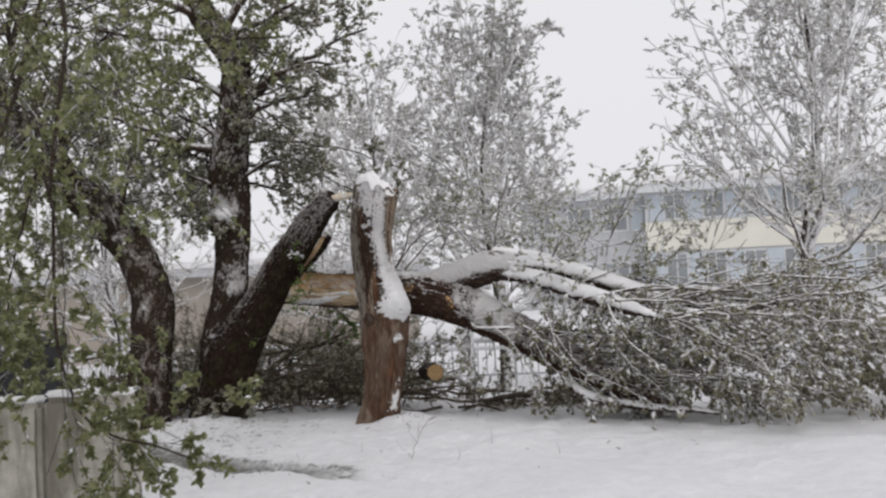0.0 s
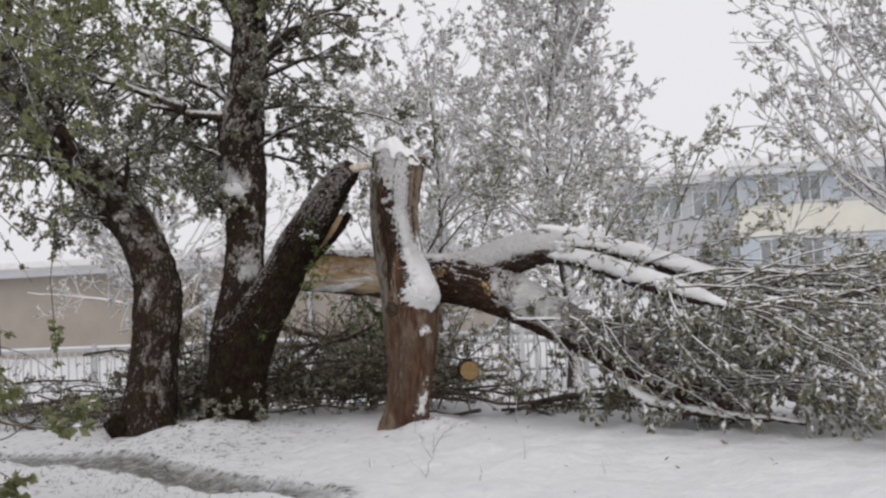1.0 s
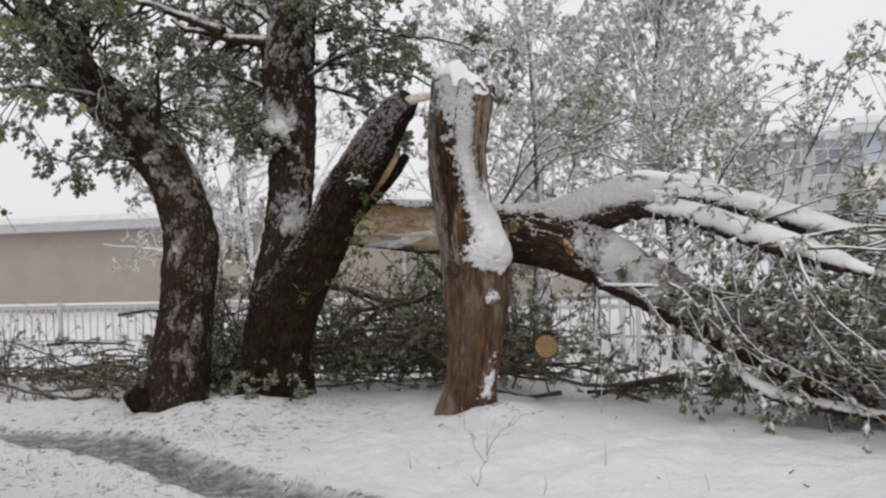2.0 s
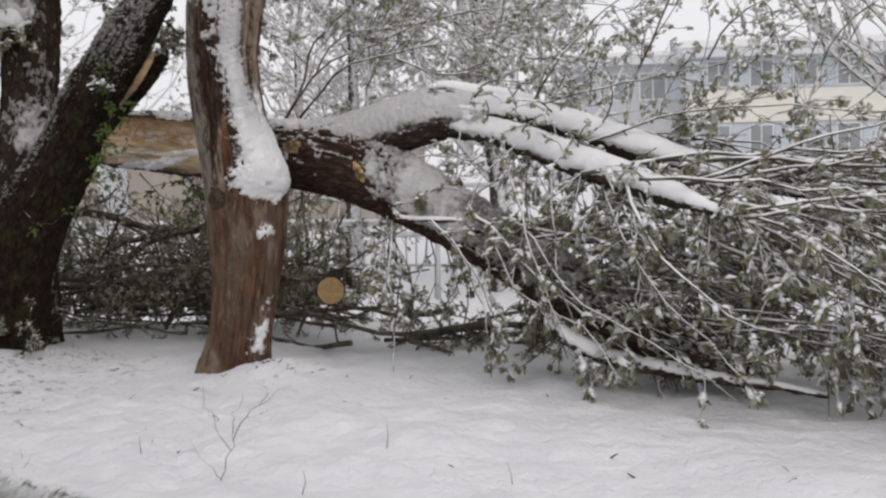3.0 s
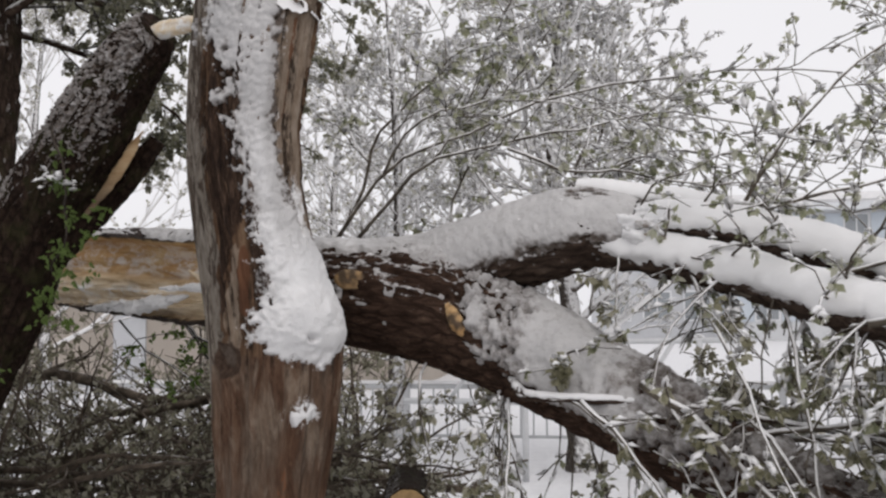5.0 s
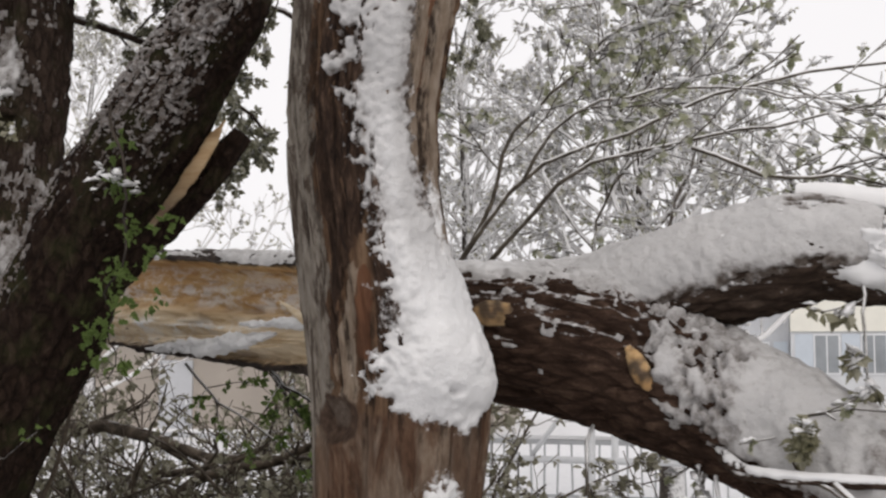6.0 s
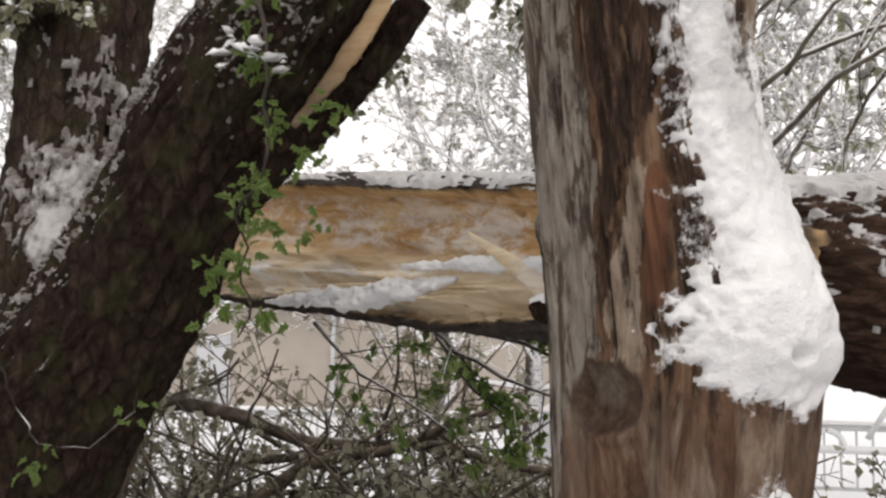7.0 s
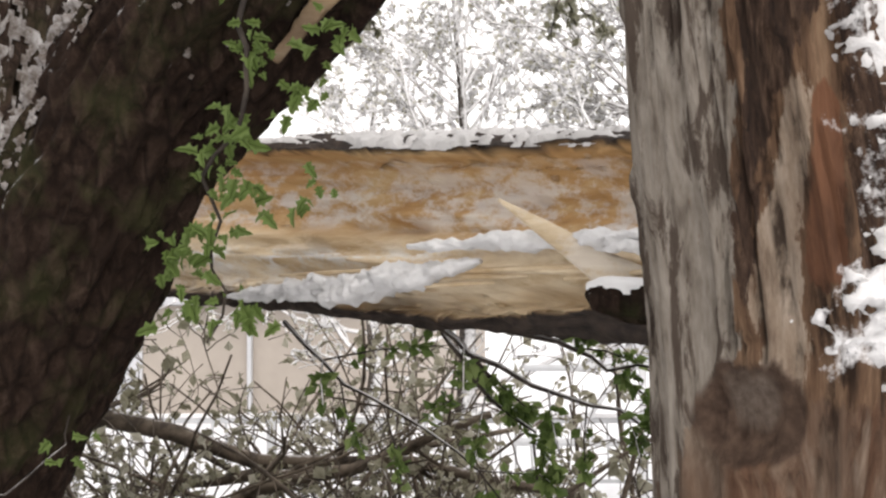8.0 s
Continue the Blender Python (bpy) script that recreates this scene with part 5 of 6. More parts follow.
    part("bare_spot", make_mesh("bare_spot", v, f, True, {"bark": np.clip(0.62 + 0.6 * fbm(v * 45, 2), 0.3, 0.9)}), FACE, root, "bare patch of brown wood")
    p, r, _ = curve_through([(0.715, 0.345, 1.20, 0.008), (0.735, 0.338, 1.165, 0.026), (0.755, 0.338, 1.12, 0.028), (0.78, 0.342, 1.08, 0.008)], 30)
    gs, os_, _ = ring_grid(p, r, 18)
    gs = gs + 0.006 * os_ * fbm(gs * 50, 2)[..., None]
    gs[..., 1] = p[:, None, 1] + (gs[..., 1] - p[:, None, 1]) * 0.45
    v, f = capped(gs)
    part("bare_spot", make_mesh("bare_spot", v, f, True, {"bark": np.clip(0.48 + 0.8 * fbm(v * 55, 2), 0.1, 0.9)}), FACE, root, "bare patch of ochre wood")
    # the fallen crown
    rng = np.random.default_rng(21)
    rows = [((2.6, 0.05, 1.18), (4.6, -0.2, 1.15), 0.035, 0.0), ((2.9, -0.1, 1.05), (4.9, 0.5, 0.75), 0.03, 0.1), ((2.4, 0.1, 1.24), (4.3, 0.9, 1.05), 0.03, 0.0), ((2.2, -0.3, 1.13), (4.2, -0.7, 0.95), 0.028, 0.12),
            ((2.6, -0.8, 1.0), (4.2, -1.0, 0.45), 0.022, 0.12), ((2.6, -0.75, 1.0), (3.9, -1.3, 0.25), 0.02, 0.1), ((1.9, 0.05, 1.22), (3.4, -0.6, 0.5), 0.022, 0.1), ((1.7, 0.2, 1.3), (2.9, -0.5, 0.35), 0.02, 0.15),
            ((1.6, 0.05, 0.7), (3.2, -0.3, 0.5), 0.025, 0.12), ((1.9, -0.1, 0.55), (3.6, -0.5, 0.3), 0.022, 0.1), ((2.2, -0.2, 0.4), (3.8, -0.9, 0.15), 0.022, 0.06), ((1.4, 0.2, 0.8), (2.6, -0.55, 0.25), 0.018, 0.08),
            ((2.1, 0.2, 1.35), (3.9, 1.2, 0.9), 0.025, 0.1), ((2.5, 0.0, 1.2), (5.2, 0.9, 1.25), 0.03, -0.05), ((3.0, -0.1, 1.05), (5.6, 0.2, 1.0), 0.03, 0.2), ((2.8, -1.0, 0.9), (5.0, -0.9, 0.6), 0.022, 0.15),
            ((2.2, 0.5, 0.7), (4.4, 1.3, 0.5), 0.025, 0.15), ((1.7, 0.3, 0.7), (3.0, 1.2, 0.45), 0.022, 0.1), ((3.2, 0.1, 0.9), (5.8, 1.2, 1.6), 0.03, -0.05), ((3.2, -0.2, 0.9), (6.0, -0.2, 1.3), 0.03, 0.0),
            ((3.0, -0.6, 0.6), (5.4, -0.6, 0.35), 0.022, 0.15), ((2.7, -0.5, 0.3), (4.7, -1.1, 0.15), 0.02, 0.1)]
    jit = lambda p, k: tuple(np.array(p) + k * rng.normal(size=3) * np.array([1, 1, 0.6]))
    rows = rows + [(jit(a, 0.10), jit(b, 0.28), 0.8 * r, sag) for a, b, r, sag in rows[2:]]
    limbs = limbs_from(rng, [(a, (*b[:2], max(b[2], 0.08)), 0.62 * r, sag) for a, b, r, sag in rows], 12)
    limb_parts(root, limbs, TWIG, "snow-lined fallen limb", 7)
    crown(rng, root, limbs, [dict(per=7, lo=0.18, angle=(12, 42), length=(0.20, 0.42), shrink=0.5, wobble=0.16, pull=(0.1, -0.05, -0.3)),
                             dict(per=5, angle=(18, 50), length=(0.3, 0.65), shrink=0.55, n=5, wobble=0.2, pull=(0, 0, -0.35))],
          TWIG, LEAF_GREY, dict(per=2, size=0.042, clump=4, droop=1.1, lo=0.35), dict(per=1, size=0.017, laden=0.6), 0.0034, lite=True)
    inner = []
    for i in range(80):
        x, y = rng.uniform(1.5, 5.2), rng.uniform(-0.5, 1.4)
        y = y if x > 2.5 else 0.35 + abs(y)
        d = np.array([rng.normal(0.6, 0.3), rng.normal(-0.25, 0.3), rng.normal(-0.12, 0.2)])
        b = np.array([x, y, rng.uniform(0.10, 0.95)])
        e = b + d * rng.uniform(0.5, 1.1)
        e[2] = max(e[2], 0.04)
        inner.append((tuple(b), tuple(e), rng.uniform(0.006, 0.012), rng.uniform(-0.05, 0.12)))
    limbs = limbs_from(rng, inner)
    crown(rng, root, limbs, [dict(per=9, lo=0.05, angle=(20, 65), length=(0.2, 0.5), shrink=0.55, wobble=0.2, pull=(0, 0, -0.35)),
                             dict(per=6, angle=(20, 60), length=(0.3, 0.6), shrink=0.6, n=5, wobble=0.22, pull=(0, 0, -0.5))],
          TWIG_BRUSH, LEAF_BRUSH, dict(per=1, size=0.042, clump=4, droop=1.1), None, 0.0030, lite=True)
    return root


build_log()


def path_twigs(rng, rows, n=10):
    """Hand-laid long twigs: each a list of (x, y, z) with a first radius."""
    out, rr = [], []
    for r, pts in rows:
        p, q, _ = curve_through([(*a, r) for a in pts], n)
        out.append(p + np.cumsum(0.015 * rng.normal(size=p.shape) * np.linspace(0, 1, n)[:, None] ** 0.5, 0))
        rr.append(r * np.linspace(1, 0.35, n))
    return np.stack(out), np.stack(rr)


def build_shoots():
    """Living shoots that still stand up from the fallen crown."""
    rng = np.random.default_rng(31)
    root = thing("branch_spray", "leafy snow-dusted shoots rising from the fallen tree", "branches")
    rows = [(0.014, [(0.0, 1.25, 1.50), (0.235, 1.2, 1.79), (0.42, 1.2, 1.89), (0.72, 1.2, 1.98), (1.04, 1.2, 2.13), (1.66, 1.2, 2.21), (2.3, 1.1, 2.15)]),
            (0.013, [(0.0, 1.3, 1.52), (0.14, 1.25, 1.74), (0.23, 1.2, 2.02), (0.40, 1.2, 2.18), (0.61, 1.2, 2.36), (0.9, 1.3, 2.48)]),
            (0.013, [(0.15, 1.1, 1.50), (0.51, 1.0, 1.82), (0.88, 1.0, 1.88), (1.2, 1.0, 1.93), (1.56, 1.0, 1.97), (2.0, 1.0, 1.9)]),
            (0.010, [(0.47, 1.2, 1.85), (0.62, 1.2, 2.07), (0.72, 1.2, 2.22), (0.78, 1.3, 2.42)]),
            (0.012, [(0.88, 0.8, 1.84), (1.16, 0.8, 1.73), (1.4, 0.8, 1.70), (1.67, 0.8, 1.64), (2.0, 0.8, 1.62)]),
            (0.013, [(1.70, 0.38, 1.40), (1.79, 0.35, 1.52), (1.98, 0.35, 1.82), (2.16, 0.35, 2.05), (2.39, 0.35, 2.22), (2.62, 0.35, 2.35)]),
            (0.013, [(2.30, 0.5, 1.30), (2.35, 0.6, 1.62), (2.46, 0.6, 1.83), (2.55, 0.6, 2.04), (2.67, 0.6, 2.27), (2.87, 0.6, 2.40), (3.12, 0.6, 2.39), (3.45, 0.6, 2.33)]),
            (0.009, [(2.78, 0.55, 1.75), (2.91, 0.5, 1.98), (3.10, 0.45, 2.05), (3.17, 0.4, 1.70), (3.26, 0.3, 1.40)]),
            (0.009, [(0.30, 1.0, 1.78), (0.48, 0.9, 1.98), (0.93, 0.9, 2.06), (1.39, 0.9, 1.99), (1.68, 0.9, 2.00)]),
            (0.008, [(2.25, 0.2, 1.30), (2.46, 0.2, 1.42), (2.71, 0.2, 1.48), (2.87, 0.2, 1.53)]),
            (0.014, [(3.3, 0.6, 1.2), (3.4, 0.7, 1.7), (3.7, 0.8, 2.1), (4.3, 0.9, 2.2)]),
            (0.011, [(0.5, 1.5, 1.2), (0.5, 1.6, 1.7), (0.7, 1.6, 2.1), (0.65, 1.7, 2.4)]),
            (0.012, [(1.6, 0.4, 1.45), (2.0, 0.3, 1.55), (2.5, 0.2, 1.62), (3.1, 0.1, 1.7)]),
            (0.012, [(2.0, 0.1, 1.25), (2.6, 0.0, 1.42), (3.2, -0.1, 1.45), (4.0, -0.2, 1.35)]),
            (0.014, [(0.9, 1.3, 1.3), (1.1, 1.3, 1.65), (1.5, 1.3, 1.85), (2.2, 1.3, 1.8)])]
    limbs = path_twigs(rng, [(0.72 * r, p) for r, p in rows], 16)
    limb_parts(root, limbs, TWIG, "thin snow-lined shoot", 6)
    crown(rng, root, limbs, [dict(per=12, lo=0.15, angle=(22, 60), length=(0.15, 0.38), shrink=0.55, wobble=0.14, pull=(0, 0, 0.1)),
                             dict(per=4, angle=(25, 60), length=(0.3, 0.6), shrink=0.6, n=5, wobble=0.18)],
          TWIG, LEAF_SHOOT, dict(per=1, size=0.038, clump=5, droop=0.8, lo=0.6), dict(per=2, size=0.014, laden=0.7), 0.0028)


def build_hanging():
    """Bent front branches that trail to the snow."""
    rng = np.random.default_rng(33)
    root = thing("branch_spray", "broken branches trailing onto the snow, furred with snow", "branches")
    rows = [(0.012, [(2.35, -0.5, 1.08), (2.40, -0.9, 0.94), (2.50, -1.05, 0.74), (2.64, -1.15, 0.63), (2.80, -1.22, 0.52), (3.0, -1.24, 0.44)]),
            (0.007, [(1.15, 0.12, 0.88), (1.30, 0.02, 0.80), (1.46, -0.08, 0.62), (1.58, -0.2, 0.35), (1.66, -0.3, -0.02)]),
            (0.008, [(1.52, 0.05, 0.86), (1.62, -0.12, 0.74), (1.78, -0.30, 0.48), (2.12, -0.55, 0.33), (2.36, -0.8, 0.08)]),
            (0.009, [(1.70, 0.1, 0.85), (1.82, -0.15, 0.80), (2.05, -0.40, 0.52), (2.45, -0.8, 0.36), (2.9, -1.0, 0.05)]),
            (0.008, [(1.6, 0.3, 1.33), (1.75, -0.1, 1.0), (1.95, -0.4, 0.6), (2.05, -0.55, 0.2)]),
            (0.008, [(1.9, 0.05, 1.22), (1.95, -0.2, 0.9), (1.97, -0.35, 0.55), (2.1, -0.5, 0.1)]),
            (0.008, [(2.2, -0.25, 1.12), (2.3, -0.6, 0.85), (2.55, -0.9, 0.5), (2.9, -1.1, 0.2)]),
            (0.011, [(2.5, -0.7, 1.02), (3.0, -1.0, 0.9), (3.5, -1.2, 0.55), (3.9, -1.3, 0.1)]),
            (0.009, [(1.24, 0.05, 0.86), (1.43, -0.10, 0.69), (1.55, -0.20, 0.45), (1.66, -0.30, 0.20)]), (0.017, [(1.45, 0.0, 0.92), (1.65, -0.15, 0.80), (1.81, -0.25, 0.62), (2.00, -0.35, 0.45), (2.18, -0.50, 0.32)]),
            (0.019, [(2.30, -0.25, 0.98), (2.61, -0.40, 0.84), (2.84, -0.55, 0.72), (3.06, -0.70, 0.64), (3.25, -0.85, 0.54), (3.7, -1.0, 0.35)]), (0.014, [(2.55, -0.70, 1.05), (2.77, -0.75, 0.98), (3.02, -0.70, 0.85), (3.29, -0.65, 0.73), (3.7, -0.6, 0.55)]),
            (0.013, [(2.40, -0.45, 1.04), (2.54, -0.50, 1.03), (2.92, -0.55, 1.09), (3.31, -0.60, 1.14), (3.8, -0.6, 1.18)]), (0.013, [(2.45, -0.55, 1.03), (2.68, -0.60, 1.07), (2.99, -0.60, 1.18), (3.33, -0.50, 1.30), (3.8, -0.4, 1.42)]),
            (0.005, [(1.16, 0.14, 0.84), (1.165, 0.12, 0.92), (1.155, 0.10, 1.00)]), (0.006, [(0.95, 0.3, 0.85), (1.0, 0.1, 0.6), (1.05, 0.0, 0.3), (1.08, -0.1, 0.0)]),
            (0.006, [(0.60, 0.5, 0.98), (0.58, 0.4, 0.80), (0.66, 0.4, 0.62), (0.62, 0.4, 0.42)]),
            (0.005, [(1.75, 0.2, 1.27), (1.72, 0.1, 1.05), (1.78, 0.05, 0.85)]), (0.005, [(1.35, 0.4, 1.38), (1.33, 0.3, 1.15), (1.40, 0.25, 0.95)]),
            (0.006, [(2.1, -0.1, 1.12), (2.08, -0.2, 0.85), (2.16, -0.25, 0.6)]),
            (0.012, [(2.75, 0.0, 1.12), (3.3, -0.5, 1.0), (3.9, -0.9, 0.7), (4.4, -1.1, 0.25)])]
    limbs = path_twigs(rng, rows, 12)
    limb_parts(root, limbs, TWIG, "bent snow-lined branch", 7)
    crown(rng, root, limbs, [dict(per=6, lo=0.08, angle=(25, 70), length=(0.10, 0.28), shrink=0.5, wobble=0.2, pull=(0, 0, -0.35)),
                             dict(per=3, angle=(25, 60), length=(0.3, 0.6), shrink=0.6, n=5, wobble=0.2, pull=(0, 0, -0.3))],
          TWIG, LEAF_GREY, dict(per=2, size=0.040, clump=4, droop=1.1), dict(per=1, size=0.016, laden=0.7), 0.0030)
    both = [curve_through(rows, 12) for rows in (LIMB_TOP, LIMB_LOW, LOG[6:])]
    crown(rng, root, (np.stack([b[0] for b in both]), np.stack([np.full(12, 0.016)] * 3)),
          [dict(per=42, lo=0.06, angle=(35, 90), length=(0.10, 0.26), shrink=0.5, wobble=0.16, pull=(0, -0.1, -0.9)),
           dict(per=4, angle=(25, 60), length=(0.3, 0.6), shrink=0.7, n=5, wobble=0.2, pull=(0, 0, -0.5))],
          TWIG, LEAF_SHOOT, dict(per=1, size=0.034, clump=5, droop=1.1), dict(per=2, size=0.014, laden=0.7), 0.0028)


def build_brush():
    """The tangle of dark wood under and behind the fallen trunk."""
    rng = np.random.default_rng(41)
    root = thing("brush_pile", "dark tangled brush pile of cut branches behind the trees", "brush pile")
    rows = [(0.045, [(-2.75, 2.7, 0.70), (-2.3, 2.65, 0.84), (-1.9, 2.6, 0.785), (-1.67, 2.6, 0.71), (-1.3, 2.6, 0.69), (-1.02, 2.6, 0.70), (-0.4, 2.5, 0.62)]),
            (0.040, [(-2.0, 2.3, 0.25), (-1.7, 2.4, 0.5), (-1.49, 2.4, 0.63), (-1.32, 2.4, 0.69), (-1.15, 2.4, 0.72), (-0.7, 2.4, 0.95)])]
    low = []
    for i in range(100):
        right = i >= 84
        x, y = (rng.uniform(0.3, 2.2), rng.uniform(0.9, 2.2)) if right else (rng.uniform(-3.4, 0.1), rng.uniform(1.0, 3.2))
        a = rng.normal(0, 0.35) + (np.pi if rng.random() < 0.5 else 0)
        L, z = rng.uniform(0.7, 1.6), abs(rng.normal(0.0, 0.05 if right else 0.22)) + 0.02
        d = np.array([np.cos(a), 0.5 * np.sin(a), rng.normal(0.02, 0.05 if right else 0.10)])
        b = np.array([x, y, z])
        row = (rng.uniform(0.010, 0.028), [tuple(b - d * L / 2 + 0.05 * rng.normal(size=3)), tuple(b + 0.06 * rng.normal(size=3)), tuple(b + d * L / 2 + 0.05 * rng.normal(size=3))])
        (low if right else rows).append(row)
    for i in range(95):
        x, y = rng.uniform(-3.2, -0.15), rng.uniform(1.5, 3.6)
        h = rng.uniform(0.5, 1.2)
        lean = rng.normal(0, 0.5)
        rows.append((rng.uniform(0.008, 0.016), [(x, y, 0.0), (x + lean * 0.3, y, h * 0.5), (x + lean, y + rng.normal(0, 0.2), h)]))
    for i in range(5):
        x, h = rng.uniform(0.4, 1.3), rng.uniform(0.5, 0.9)
        low.append((0.006, [(x, 1.2, 0.0), (x + 0.06, 1.25, h * 0.5), (x + rng.normal(0, 0.2), 1.3, h)]))
    for i in range(80):
        x, y = rng.uniform(-6.5, -2.4), rng.uniform(0.9, 2.2)
        L, a = rng.uniform(0.5, 1.2), rng.normal(0, 0.4)
        b = np.array([x, y, abs(rng.normal(0.0, 0.16)) - 0.04])
        d = np.array([np.cos(a), 0.5 * np.sin(a), rng.normal(0.02, 0.12)])
        low.append((rng.uniform(0.008, 0.022), [tuple(b - d * L / 2), tuple(b + 0.06 * rng.normal(size=3)), tuple(b + d * L / 2)]))
    under = path_twigs(rng, low, 9)
    limb_parts(root, under, TWIG_BRUSH, "dark wet branch", 6)
    crown(rng, root, under, [dict(per=8, lo=0.05, angle=(20, 60), length=(0.10, 0.22), shrink=0.5, wobble=0.2, pull=(0, 0, -0.5)),
                             dict(per=6, angle=(25, 60), length=(0.3, 0.6), shrink=0.6, n=5, wobble=0.22, pull=(0, 0, -0.2))],
          TWIG_BRUSH, LEAF_BRUSH, dict(per=1, size=0.034, clump=2), None)
    limbs = path_twigs(rng, rows, 9)
    limb_parts(root, limbs, TWIG_BRUSH, "dark wet branch", 6)
    crown(rng, root, limbs, [dict(per=8, lo=0.05, angle=(25, 80), length=(0.18, 0.42), shrink=0.5, wobble=0.2, pull=(0, 0, 0.05)),
                             dict(per=4, angle=(25, 70), length=(0.3, 0.65), shrink=0.6, n=5, wobble=0.22)],
          TWIG_BRUSH, LEAF_BRUSH, dict(per=1, size=0.042, clump=3), None)


def build_cut_log():
    root = thing("cut_log", "short cut log with a pale sawn end in the brush", "log")
    rows = [(0.58, 0.25, 0.44, 0.085), (0.45, 0.75, 0.42, 0.088), (0.25, 1.6, 0.36, 0.09)]
    g, out, s, even = bark_grid(rows, 60, 64, 0.05, 0.03, 3.0)
    v, f = capped(g)
    part("log_body", make_mesh("log_body", v, f), DARK_BARK, root, "dark bark")
    t = unit(g[0].mean(0) - g[3].mean(0))
    rings = [g[0].mean(0) + t * 0.004 + (g[0] - g[0].mean(0)) * k for k in (0.94, 0.6, 0.3, 0.02)]
    v = np.vstack(rings)
    part("sawn_end", make_mesh("sawn_end", v, [grid_faces(4, 64)[:, ::-1]], False), SAWN, root, "pale ochre sawn face")


def build_low_scrub():
    """Scrub at the foot of the trees and further along the edge."""
    rng = np.random.default_rng(47)
    for place, n, w, h, leafy, label in (((-4.6, 1.6), 26, 1.5, 0.55, 1, "bare snowy scrub twigs on the bank"), ((-1.75, 0.25), 10, 0.35, 0.35, 3, "leafy suckers at the foot of the trunk"),
                                         ((-2.75, 1.2), 16, 0.6, 0.5, 2, "leafy scrub between the trunks"), ((-6.8, 0.8), 22, 1.6, 0.6, 1, "bare snowy scrub twigs on the bank")):
        root = thing("scrub", label, "shrub")
        base = np.stack([place[0] + rng.normal(0, w / 2, n), place[1] + rng.normal(0, w / 4, n), np.zeros(n)], 1)
        base[:, 2] = height(base[:, 0], base[:, 1]) - 0.03
        limbs = shoots(rng, base, rng.normal(size=(n, 3)) * 0.7 + UP, np.full(n, h) * rng.uniform(0.6, 1.4, n), rng.uniform(0.004, 0.010, n), 8, 0.15)
        limb_parts(root, limbs, TWIG_DARK, "thin dark stem", 5)
        crown(rng, root, limbs, [dict(per=5, lo=0.2, angle=(25, 65), length=(0.25, 0.5), shrink=0.55, n=5), dict(per=2, angle=(25, 60), length=(0.3, 0.6), shrink=0.6, n=4)],
              TWIG_DARK, LEAF, dict(per=leafy, size=0.035, clump=2), dict(per=1, size=0.009), 0.0018)


def build_weeds():
    """A forked weed and a few thin dry stems standing in the snow."""
    rng = np.random.default_rng(51)
    root = thing("weed", "thin dry forked weed standing in the snow", "weed", group="weed stems in the snow")
    forks = [(0.0035, [(0.72, -2.0, -0.22), (0.76, -2.0, -0.06), (0.79, -2.0, 0.02), (0.80, -2.0, 0.06), (0.80, -2.0, 0.10)]),
             (0.0026, [(0.79, -2.0, 0.02), (0.75, -2.01, 0.10), (0.715, -2.0, 0.17), (0.69, -2.0, 0.25), (0.68, -2.0, 0.32)]),
             (0.0026, [(0.80, -2.0, 0.06), (0.83, -1.99, 0.13), (0.90, -2.0, 0.20), (0.98, -2.0, 0.27), (1.06, -2.0, 0.34)]),
             (0.0022, [(0.80, -2.0, 0.09), (0.82, -2.02, 0.17), (0.85, -2.03, 0.24)]), (0.0020, [(0.74, -2.0, -0.10), (0.68, -1.98, -0.04), (0.63, -1.98, 0.0)]),
             (0.0020, [(0.86, -1.99, 0.16), (0.94, -1.97, 0.18), (0.99, -1.96, 0.21)]), (0.0018, [(0.73, -2.0, 0.14), (0.75, -2.02, 0.21)]),
             (0.0018, [(0.92, -2.0, 0.22), (0.93, -2.0, 0.28), (0.96, -2.0, 0.32)])]
    for k, row in enumerate(forks):
        v, f = tubes([path_twigs(rng, [row], 9)], 5)
        part("side_stem" if k else "stem", make_mesh("stem", v, f), TWIG_WEED, root)
    for x, y, h in ((1.35, -1.6, 0.15), (1.95, -1.9, 0.12), (-2.75, 0.0, 0.28), (1.15, -2.2, 0.13), (0.25, -1.7, 0.12)):
        z = float(height(np.array([x]), np.array([y]))[0]) - 0.02
        root = thing("weed", "single thin dry weed stem standing in the snow", "weed", group="weed stems in the snow")
        stem = shoots(rng, np.array([[x, y, z]]), np.array([[rng.normal(0, 0.15), 0, 1.0]]), np.array([h]), np.array([0.0024]), 10, 0.08, taper=0.3)
        v, f = tubes([stem], 5)
        part("stem", make_mesh("stem", v, f), TWIG_WEED, root)


def build_litter():
    """Bits of twig and leaf dropped on the snow."""
    rng = np.random.default_rng(57)
    n = 420
    x, y = rng.uniform(-4.5, 3.2, n), rng.uniform(-4.2, 0.3, n)
    keep = rng.random(n) < np.clip(0.9 - 0.22 * np.maximum(x + 1.5, 0) - 0.12 * np.maximum(-y - 1.5, 0), 0.12, 1)
    x, y = np.r_[x[keep], rng.normal(0.32, 0.14, 26)], np.r_[y[keep], rng.normal(-0.12, 0.08, 26)]
    base = np.stack([x, y, height(x, y) - 0.001], 1)
    k = len(x)
    bits = shoots(rng, base, rng.normal(size=(k, 3)) * np.array([1, 1, 0.22]) + 0.1 * UP, rng.uniform(0.012, 0.055, k), rng.uniform(0.0016, 0.0055, k), 4, 0.35, taper=0.5)
    v, f = tubes([bits], 4)
    tagged(part("litter", make_mesh("litter", v, f), LITTER), "dark bits of twig and bud scattered on snow", "litter", kind="stuff")


